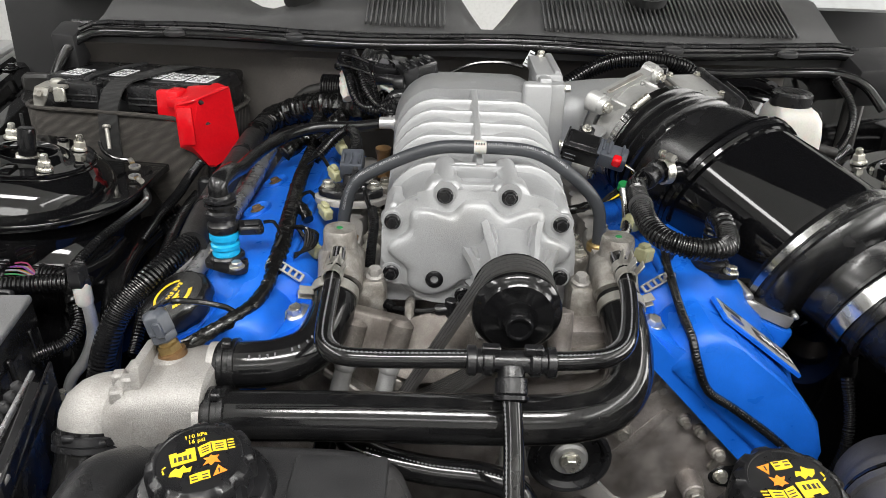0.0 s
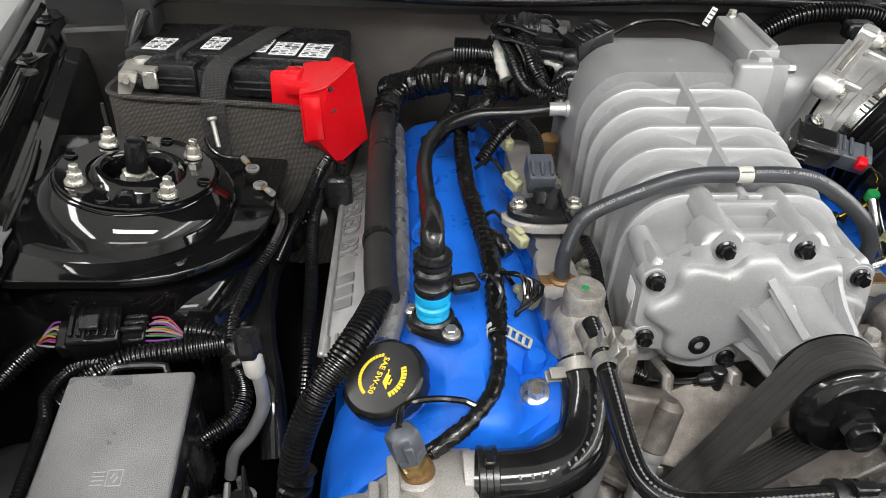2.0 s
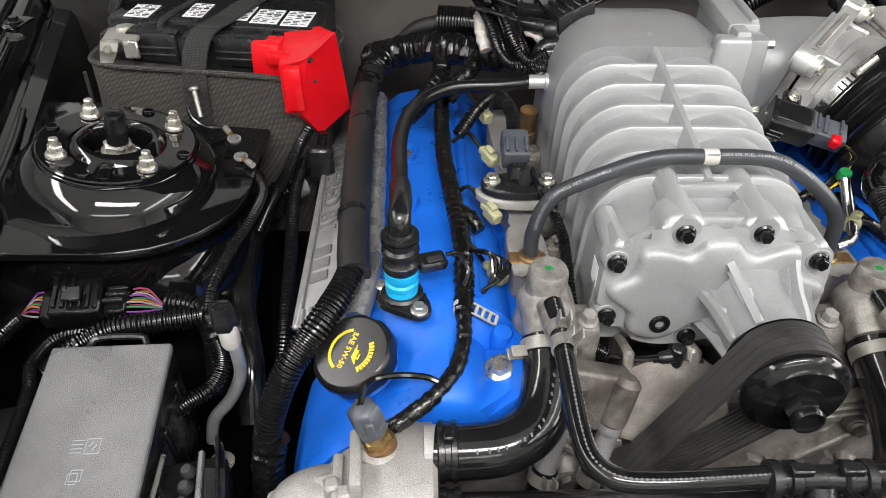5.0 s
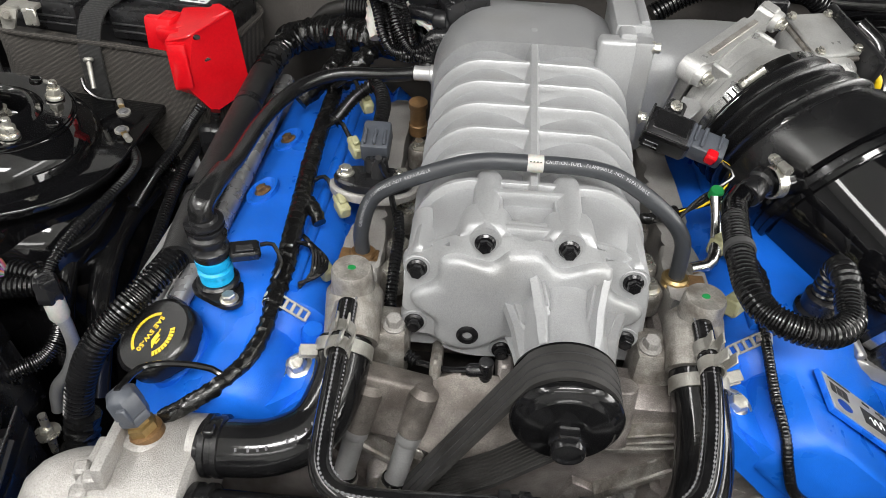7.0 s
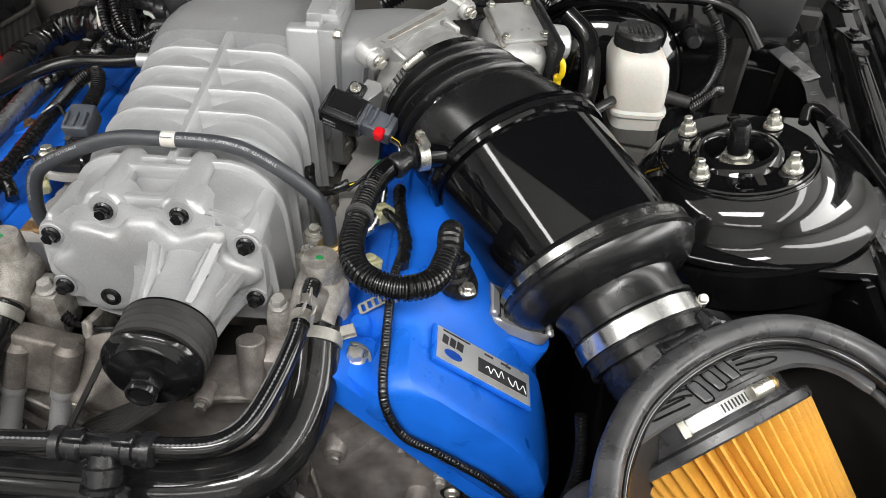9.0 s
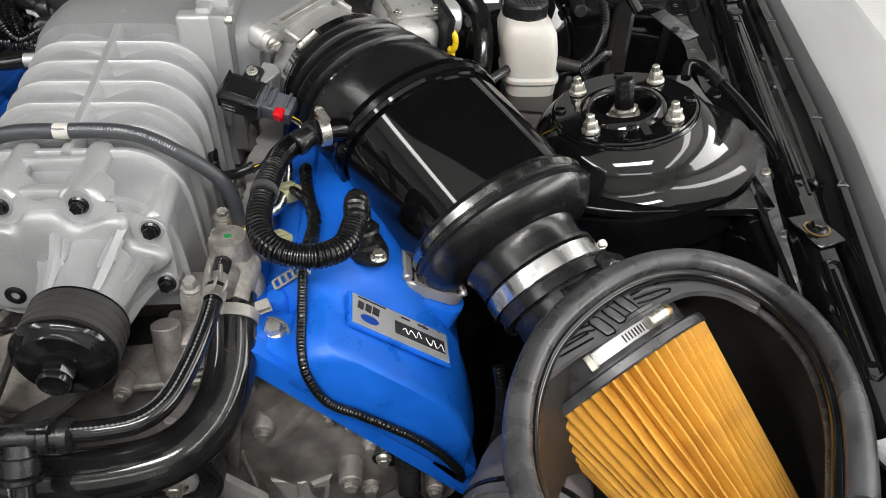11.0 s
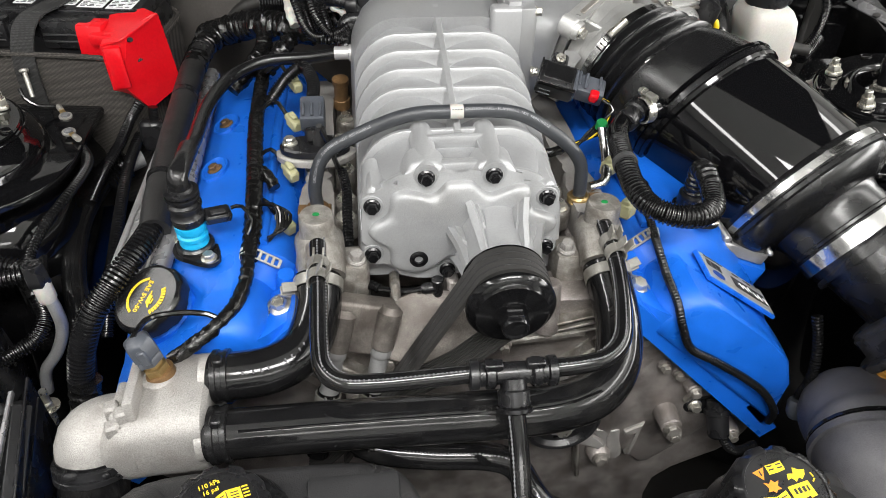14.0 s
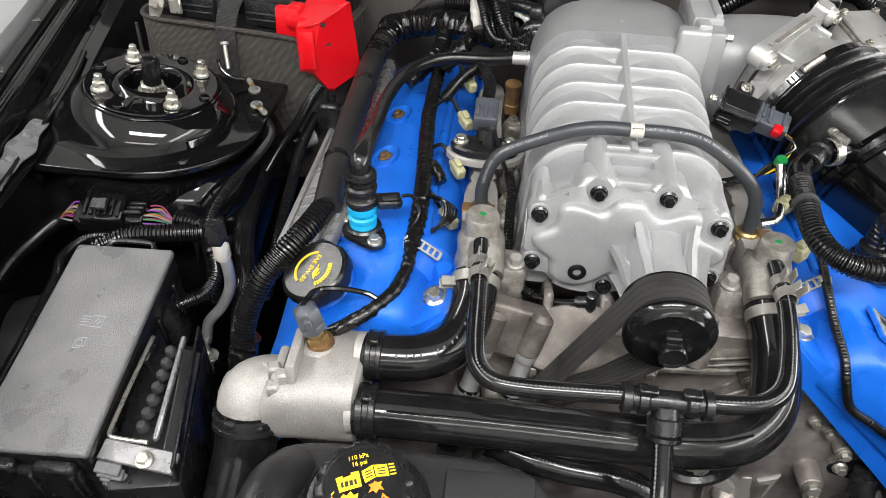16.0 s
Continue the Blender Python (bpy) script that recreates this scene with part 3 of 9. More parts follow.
def strut_tower(cx, cy, cz, side, lean):
    c = V((cx, cy, cz))
    n = V((-side * lean, -0.02, 1)).normalized()
    t = thing("strut_tower", c - V((0, 0, 0.3)), "gloss black strut tower with four plated studs and a centre nut", "strut tower", "strut towers")

    def flare(a, hgt):
        """The dome runs out into the apron on its outer side."""
        k = min(1.0, max(0.0, (-hgt - 0.036) / 0.020))
        out = max(0.0, math.cos(a) * side)
        return 1.0 + 0.10 * k * out ** 1.5
    bm = lathe(c, n, up=(1, 0, 0), prof=[(0.029, -0.045), (0.029, -0.004), (0.0302, 0.001), (0.0325, 0.0036), (0.0355, 0.0036), (0.0385, 0.0022), (0.0415, -0.0004), (0.0450, -0.0045), (0.0725, -0.0046), (0.0745, -0.0062), (0.0772, -0.0080),
                      (0.0805, -0.0108), (0.0850, -0.0145), (0.0900, -0.0200), (0.0945, -0.0270), (0.0982, -0.0355), (0.1020, -0.0425), (0.1068, -0.0490), (0.1130, -0.0540), (0.1200, -0.0570), (0.1240, -0.0582), (0.1245, -0.10)], seg=72, wob=flare)
    part("dome", bm, BLACKGLOSS, t)
    # the boxed-in body below, towards the apron and the nose
    top, front = (0.838, 0.716) if side < 0 else (0.850, 0.708)
    inner, outer = cx - side * 0.126, cx + side * 0.150
    part("housing", box(((inner + outer) / 2, front + 0.150, top - 0.29), (abs(outer - inner) - 0.012, 0.285, 0.57), None, 0.080, 5), BLACKGLOSS, t)
    r3 = basis(n, (1, 0, 0))
    corner = [(0.115 * (1 - math.cos(a)), 0.115 * (1 - math.sin(a))) for a in [math.pi / 2 * k / 8 for k in range(9)]]
    edge = [(inner + side * u, front + w) for u, w in corner] + [(outer, front), (outer, front + 0.30), (inner, front + 0.30)]
    if side > 0:
        edge.reverse()
    part("ledge", prism(edge[::-1], 0.008, Matrix.Translation((0, 0, top - 0.006)), 0.0028, 3), BLACKGLOSS, t, "pressed ledge round the tower")
    for k in range(5):
        part("spot_weld", lathe((cx - 0.06 + side * 0.03 + 0.036 * k, front + 0.0068, top - 0.020 - 0.002 * (k % 2)), (0, -1, 0.1), [(0.0045, -0.001), (0.004, 0.0006), (0, 0.0009)], 12), BLACKGLOSS, t)
    # top plate ring and slot marks
    pl = lathe(c, n, [(0.0456, -0.0060), (0.0459, -0.0022), (0.0715, -0.0016), (0.0730, -0.0028), (0.0733, -0.0060)], 64, closed=True)
    part("top_plate", pl, BLACKGLOSS, t)
    part("strut_seat", lathe(c, n, [(0.0, -0.020), (0.017, -0.020), (0.020, -0.016), (0.023, -0.015), (0.025, -0.020), (0.0288, -0.026)], 40), BLACKGLOSS, t)
    part("strut_rod", lathe(c, n, [(0.0100, -0.03), (0.0100, 0.026), (0.0085, 0.030), (0, 0.031)], 18), BLACKBOLT, t, "dark threaded strut rod")
    part("centre_nut", hexbolt(c - n * 0.014, n, 0.0145, 0.012, 1.12), ZINC, t, "zinc-plated strut nut")
    for k in range(4):
        a = radians(42 + 90 * k)
        p = c + r3 @ V((0.059 * math.cos(a), 0.056 * math.sin(a), -0.001))
        nut = part("stud_nut", hexbolt(p, n, 0.0074, 0.0115, 1.28, turn=k), ZINC, t, "zinc-plated flanged nut")
        part("stud", cyl(p + n * 0.008, p + n * 0.0190, 0.0042, seg=12, bev=0.001), ZINC, nut)
    for k in range(4):
        a = radians(80 + 90 * k)
        p = c + r3 @ V((0.066 * math.cos(a), 0.064 * math.sin(a), 0))
        part("drain_hole", lathe(p, n, [(0.0, -0.0006), (0.0045, -0.0006), (0.0060, 0.0004), (0.0064, -0.0009)], 18), BLACKGLOSS, t)
    q = c + r3 @ V((side * -0.006, -0.0555, -0.0010))
    part("notch", box(q + n * 0.0006, (0.011, 0.027, 0.003), r3 @ Matrix.Rotation(side * -0.12, 3, "Z"), 0.0012, 2), BLACKGLOSS, t)
    part("slot", box(q + r3 @ V((side * 0.014, 0.006, -0.0016)), (0.008, 0.022, 0.002), r3, 0.0006, 1), DARK, t)
    part("lifting_hole", lathe(c + r3 @ V((side * 0.034, -0.045, -0.0018)), n, [(0.0, 0.0003), (0.0058, 0.0003), (0.0075, 0.0012), (0.0086, -0.0006)], 22), DARK, t)
    lip = [c + r3 @ V((0.0758 * math.cos(a), 0.0758 * math.sin(a), -0.0062 + 0.0007 * math.sin(9 * a))) for a in [2 * math.pi * k / 72 for k in range(73)]]
    part("plate_lip", sweep(lip, 0.0011, 8, 0.006), BLACKGLOSS, t)


strut_tower(-0.483, 0.843, 0.883, -1, 0.13)
strut_tower(0.557, 0.825, 0.905, 1, 0.19)


def firewall():
    xs = [-0.555 + 1.075 * i / 50 for i in range(51)]
    rings = []
    for x in xs:
        deep = max(0.0, min(1.0, (-0.20 - x) / 0.16))
        w = 0.012 * math.sin(x * 9) + 0.006 * math.sin(x * 23) + 0.050 * deep * deep * (3 - 2 * deep)
        rings.append([V((x, 1.135 + w, 0.25)), V((x, 1.120 + w, 0.70)), V((x, 1.125 + 0.6 * w, 0.90)), V((x, 1.115, 0.958)), V((x, 1.10, 0.972)), V((x, 1.20, 0.972)), V((x, 1.22, 0.25))])
    fw = thing("firewall", (X0, 1.15, 0.25), "dark felt-covered firewall insulation at the back of the bay", "firewall", kind="structure")
    part("insulation", loft(rings), FELT, fw)
    for x, yp, z in ((-0.465, 1.160, 0.941), (-0.118, 1.116, 0.958), (0.30, 1.120, 0.90), (0.50, 1.112, 0.935)):
        part("push_pin", lathe((x, yp, z), (0, -1, 0.1), [(0.013, -0.004), (0.013, 0.002), (0.008, 0.004), (0.007, 0.002), (0, 0.002)], 20), BLACKMATT, fw)
    part("bulkhead", box((0.61, 1.15, 0.60), (0.20, 0.03, 0.72), None, 0.008, 2), BLACKGLOSS, fw, "gloss black bulkhead beside the insulation")
    part("stud", cyl((0.575, 1.13, 0.90), (0.575, 1.10, 0.90), 0.010, 0.009, 16, 0.002), BLACKMATT, fw)
    cw = thing("cowl_panel", (X0, 1.2, 0.95), "black plastic cowl panel with ribbed air intake grilles", "cowl", kind="structure")
    ys = [(1.085, 0.972), (1.082, 0.984), (1.10, 0.990), (1.16, 0.990), (1.19, 0.998), (1.30, 1.045), (1.36, 1.05), (1.36, 0.96)]
    xs2 = [-0.53 + 1.17 * i / 60 for i in range(61)]
    rings = [[V((x, y + 0.10 * ((x - X0) / 0.6) ** 2 * 0.25, z - (0.075 * math.exp(-((x - 0.085) / 0.045) ** 2) + 0.05 * math.exp(-((x + 0.30) / 0.07) ** 2)) * max(0, (z - 0.998) / 0.05) )) for y, z in ys] for x in xs2]
    part("panel", loft(rings), COWL, cw)
    # seal strip with its clips
    seal = [(x, 1.074 + 0.025 * ((x - X0) / 0.6) ** 2, 0.988 + 0.003 * math.sin(x * 14)) for x in [-0.50 + 1.10 * i / 14 for i in range(15)]]
    seal = [(-0.545, 1.06, 0.93), (-0.53, 1.075, 0.965)] + seal + [(0.635, 1.085, 0.965), (0.645, 1.07, 0.93)]
    part("weather_seal", sweep(seal, 0.0075, 10, 0.02), RUBBER, cw, "black rubber weather seal")
    part("seal_lip", sweep([(x, y + 0.010, z + 0.012) for x, y, z in seal], 0.004, 8, 0.02), BLACKPLASTIC, cw)
    for x in (-0.375, -0.205, 0.05, 0.175, 0.335, 0.50):
        part("seal_clip", lathe((x, 1.076, 0.994), (0, -0.3, 1), [(0.015, -0.004), (0.015, 0.001), (0.012, 0.003), (0.009, 0.001), (0, 0.001)], 20, squash=0.5), BLACKMATT, cw)
    part("panel_ridge", sweep([(x, 1.125 + 0.02 * ((x - X0) / 0.6) ** 2, 0.992) for x in (-0.55, -0.3, 0, 0.3, 0.6)], 0.005, 8, 0.03), BLACKPLASTIC, cw)
    # ribs of the air intakes
    rib = box((0, 0, 0), (0.0028, 0.115, 0.006), basis((0, -0.42, 1), (1, 0, 0)), 0.0008, 1)
    me = mesh_of(rib, COWL)
    for x0, x1 in ((-0.115, 0.015), (0.165, 0.575)):
        n = int((x1 - x0) / 0.0075)
        for i in range(n):
            x = x0 + (x1 - x0) * i / n
            ob = new("grille_rib", me)
            ob.parent = cw
            ob.matrix_parent_inverse = BASES[cw]
            ob.location = (x, 1.235 + 0.025 * ((x - X0) / 0.6) ** 2, 1.0245)
    for x in (-0.23, 0.34):
        part("wiper_bowl", lathe((x, 1.29, 1.02), (0, -0.4, 1), [(0, 0), (0.03, 0), (0.034, 0.03), (0.036, 0.04), (0.033, 0.04), (0.03, 0.01)], 20), COWL, cw)
    part("corner_bracket", box((-0.535, 1.10, 0.965), (0.035, 0.05, 0.06), basis((0.1, -0.3, 1)), 0.008, 2), BLACKMATT, cw)
    part("corner_bracket", box((0.635, 1.085, 0.965), (0.08, 0.075, 0.06), basis((-0.1, -0.3, 1)), 0.008, 2), BLACKMATT, cw)
    # dark slabs added to fill the corners in place of deep black gaps
    for s in (-1, 1):
        part("end_filler", box((X0 + s * 0.66, 1.335, 0.58), (0.24, 0.03, 0.60), basis((0, 0, 1), (1, -s * 0.2, 0)), 0.006, 1), DARK, cw)
        part("side_filler", box((X0 + s * 0.612, 1.235, 0.62), (0.03, 0.22, 0.66), basis((0, 0, 1), (1, -s * 0.1, 0)), 0.006, 1), DARK, cw)
    for s in (-1, 1):
        part("cowl_end", box((X0 + s * 0.685, 1.43, 0.76), (0.30, 0.04, 0.54), basis((0, 0, 1), (1, -s * 0.15, 0)), 0.01, 2), BLACKMATT, cw)
    ws = thing("windscreen", (X0, 1.6, 1.03), "dark sloping windscreen above the cowl", "windscreen", kind="structure")
    part("pane", loft([[V((x, 1.35, 1.035)), V((x, 2.0, 1.40)), V((x, 2.0, 1.395)), V((x, 1.355, 1.03))] for x in (-0.72, -0.3, 0.3, 0.80)]), GLASS, ws)
    hood = thing("hood", (X0, 1.2, 1.05), "raised hood with a dark insulated underside", "car body", kind="structure")
    part("underside", loft([[V((x, 1.14, 1.10)), V((x, 0.72, 1.72)), V((x, 0.50, 2.06)), V((x, 0.52, 2.075)), V((x, 1.16, 1.115))] for x in (-0.78, -0.3, 0.4, 0.87)]), HOODFELT, hood)


firewall()


# ---- the engine block and front cover ----
def engine_block():
    e = thing("engine_block", (X0, 0.8, 0.3), "dirty cast aluminium engine block with bolted timing cover", "engine")
    part("block", box((X0, 0.87, 0.60), (0.34, 0.49, 0.30), None, 0.02, 2), CAST_D, e)
    for s in (-1, 1):
        part("cylinder_head", box((X0 + s * 0.215, 0.83, 0.66), (0.18, 0.48, 0.17), Matrix.Rotation(s * radians(45), 3, "Y"), 0.012, 2), CAST_D, e)
    # timing cover: a webbed plate across both banks
    out = smooth_outline([(-0.17, 0.79), (-0.05, 0.775), (0.05, 0.775), (0.165, 0.80), (0.24, 0.745), (0.335, 0.64), (0.325, 0.56), (0.24, 0.50), (0.20, 0.36), (-0.2, 0.36), (-0.24, 0.50), (-0.335, 0.60), (-0.30, 0.68), (-0.23, 0.76)], 4)
    m = Matrix(((1, 0, 0, X0), (0, 0, -1, 0.628), (0, 1, 0, 0), (0, 0, 0, 1)))
    part("timing_cover", prism(out, 0.028, m), CAST_D, e)
    y = 0.600
    for x, z, r, d in ((0.267, 0.640, 0.0135, 0.034), (0.19, 0.702, 0.012, 0.018), (0.251, 0.714, 0.0085, 0.014), (0.268, 0.702, 0.0085, 0.014), (0.287, 0.682, 0.0095, 0.022), (0.34, 0.66, 0.010, 0.018), (0.175, 0.76, 0.010, 0.016), (0.285, 0.60, 0.012, 0.014),
                       (0.08, 0.765, 0.009, 0.02), (-0.03, 0.755, 0.012, 0.02), (-0.06, 0.70, 0.014, 0.02), (0.35, 0.60, 0.011, 0.02), (0.205, 0.57, 0.014, 0.016)):
        boss = part("boss", cyl((x, y, z), (x, y - d, z), r, r * 0.85, 18, 0.0015), CAST_D, e)
        part("bolt", hexbolt((x, y - d, z), (0, -1, 0), r * 0.55, 0.007, 1.35, turn=x * 9), CAST, boss, "steel flange bolt")
    for a, b, w in (((0.165, 0.668), (0.183, 0.534), 0.005), ((0.305, 0.690), (0.285, 0.655), 0.006), ((0.12, 0.70), (0.19, 0.76), 0.008), ((0.06, 0.76), (0.16, 0.77), 0.008),
                    ((0.30, 0.695), (0.34, 0.65), 0.008), ((-0.10, 0.76), (-0.02, 0.70), 0.008)):
        p, q = V((a[0], y, a[1])), V((b[0], y, b[1]))
        part("web", box((p + q) / 2, (w, 0.030, (q - p).length), basis(q - p, (1, 0, 0)), 0.002, 1), CAST, e)
    # slanted gusset faces between the webs
    for tri, d in (([(0.229, 0.727), (0.240, 0.722), (0.1975, 0.662), (0.186, 0.674)], 0.014), ([(0.160, 0.725), (0.150, 0.655), (0.160, 0.640), (0.172, 0.715)], 0.018), ([(0.10, 0.71), (0.06, 0.62), (0.13, 0.60), (0.14, 0.69)], 0.010)):
        g = prism(tri, d, Matrix(((1, 0, 0, 0), (0, 0, -1, y + 0.002), (0, 1, 0, 0), (0, 0, 0, 1))), 0.004, 2)
        part("gusset", g, CAST_D, e)
    part("cast_mark", lathe((0.212, y + 0.001, 0.648), (0, -1, 0), [(0.0058, 0), (0.0058, 0.0022), (0.0072, 0.0022), (0.0072, 0)], 24, closed=True), CAST_L, e)
    for dx in (-0.0022, 0.0022):
        part("cast_mark_bar", box((0.212 + dx, y - 0.0005, 0.648), (0.0016, 0.003, 0.008), None, 0.0004, 1), CAST_L, e)
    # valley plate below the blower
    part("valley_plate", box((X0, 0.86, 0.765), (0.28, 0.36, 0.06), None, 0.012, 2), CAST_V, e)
    # floor near-black: the shade of the cavity is put into its colour
    part("valley_floor", box((X0, 0.655, 0.735), (0.26, 0.07, 0.05), None, 0.01, 2), DARK, e, "valley floor coloured near-black for the shaded cavity")
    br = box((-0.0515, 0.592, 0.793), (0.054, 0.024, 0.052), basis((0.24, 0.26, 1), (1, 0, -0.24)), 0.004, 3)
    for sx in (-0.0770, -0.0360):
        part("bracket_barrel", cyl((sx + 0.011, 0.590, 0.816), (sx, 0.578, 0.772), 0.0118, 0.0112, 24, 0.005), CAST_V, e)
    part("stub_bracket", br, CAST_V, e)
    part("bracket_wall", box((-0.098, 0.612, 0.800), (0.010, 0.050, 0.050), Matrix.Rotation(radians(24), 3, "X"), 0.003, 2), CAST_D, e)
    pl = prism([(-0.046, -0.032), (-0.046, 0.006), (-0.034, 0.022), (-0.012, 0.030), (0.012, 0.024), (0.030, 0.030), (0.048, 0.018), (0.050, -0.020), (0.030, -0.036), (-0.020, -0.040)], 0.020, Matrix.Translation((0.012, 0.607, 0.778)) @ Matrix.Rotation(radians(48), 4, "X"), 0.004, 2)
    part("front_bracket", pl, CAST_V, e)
    part("bracket_gusset", box((-0.020, 0.630, 0.798), (0.009, 0.05, 0.034), Matrix.Rotation(radians(-18), 3, "X"), 0.003, 1), CAST, e)
    part("bracket_gusset", box((0.034, 0.632, 0.800), (0.012, 0.05, 0.030), Matrix.Rotation(radians(-18), 3, "X"), 0.003, 1), CAST_D, e)
    for bx, by, bz in ((0.048, 0.600, 0.795),):
        part("bracket_bolt", hexbolt((bx, by, bz), (0, -0.74, 0.67), 0.0058, 0.008, 1.4, turn=bx * 40), CAST_L, e)
    sb = box((0.142, 0.618, 0.785), (0.052, 0.040, 0.050), Matrix.Rotation(radians(10), 3, "X"), 0.006, 2)
    cyl((0.122, 0.604, 0.822), (0.122, 0.590, 0.772), 0.012, 0.011, 18, 0.001, sb)
    part("side_bracket", sb, CAST_D, e)
    for k in range(3):
        part("web", box((0.146, 0.592, 0.770 + 0.0085 * k), (0.056, 0.014, 0.0032), Matrix.Rotation(radians(-13), 3, "Y"), 0.001, 1), CAST, e)
    # forked web, sensor and its loom low on the cover
    face = Matrix(((1, 0, 0, 0), (0, 0, -1, 0.600), (0, 1, 0, 0), (0, 0, 0, 1)))
    part("forked_web", prism([(0.186, 0.616), (0.211, 0.613), (0.211, 0.570), (0.203, 0.570)], 0.010, face, 0.002, 1), CAST_L, e)
    part("forked_web", prism([(0.226, 0.612), (0.2475, 0.624), (0.2400, 0.569), (0.2340, 0.569), (0.2425, 0.612), (0.228, 0.604)], 0.014, face, 0.002, 1), CAST_L, e)
    part("fork_pillar", cyl((0.2165, 0.600, 0.613), (0.2235, 0.600, 0.560), 0.0115, 0.0115, 20, 0.002), CAST_L, e)
    for k in range(3):
        part("stamped_bars", box((0.247 + 0.003 * k, 0.599, 0.694 - 0.006 * k), (0.022, 0.003, 0.0026), Matrix.Rotation(radians(38), 3, "Y"), 0.0008, 1), CAST_D, e)
    for bx, bz, r0 in ((0.165, 0.735, 0.009), (0.226, 0.744, 0.008), (0.150, 0.690, 0.011), (0.315, 0.640, 0.010), (0.10, 0.63, 0.012)):
        part("cover_bolt", hexbolt((bx, 0.600, bz), (0, -1, 0.1), r0 * 0.62, 0.010, 1.45, turn=bx * 50), CAST_L, e, "steel flange bolt")
    for x, yy, z in ((-0.0362, 0.577, 0.771), (-0.0772, 0.577, 0.773)):
        part("stub_collar", lathe((x, yy, z), (-0.22, -0.30, -0.93), [(0.0095, -0.004), (0.0100, 0.0), (0.0100, 0.003), (0.0085, 0.005)], 24), GREYALU, e, "bright stub collar")
        tb = part("coolant_stub", lathe((x, yy, z), (-0.22, -0.30, -0.93), [(0.0088, -0.004), (0.0085, 0.002), (0.0085, 0.038), (0.0095, 0.040), (0.0095, 0.043)], 20), GREYALU, e, "plated steel coolant stub")
        spring_clamp(V((x, yy, z)) + V((-0.22, -0.30, -0.93)) * 0.048, (-0.22, -0.30, -0.93), 0.0108, tb, (0.2, -1, 0.6))
        part("hose", sweep([V((x, yy, z)) + V((-0.22, -0.30, -0.93)) * k for k in (0.040, 0.065, 0.11)], 0.0108, 12), RUBBER, tb)


engine_block()


# ---- the blower ----
def top_z(y):
    return 0.931 + (y - 0.69) * 0.165


def sc_ring(y, grow=0.0, zb=0.80):
    """Faceted arch of a fin or a casing end at y."""
    t = top_z(y) + grow
    w0 = 0.094 + grow
    half = [(w0 + 0.004, zb), (w0 + 0.002, 0.84)]
    half += [(w0 - 0.050 + 0.050 * math.cos(radians(a)), t - 0.056 + 0.056 * math.sin(radians(a))) for a in range(0, 85, 12)] + [(0.036, t - 0.0003), (0.016, t)]
    return [V((X0 + x, y, z)) for x, z in half] + [V((X0 - x, y, z)) for x, z in half[::-1]]


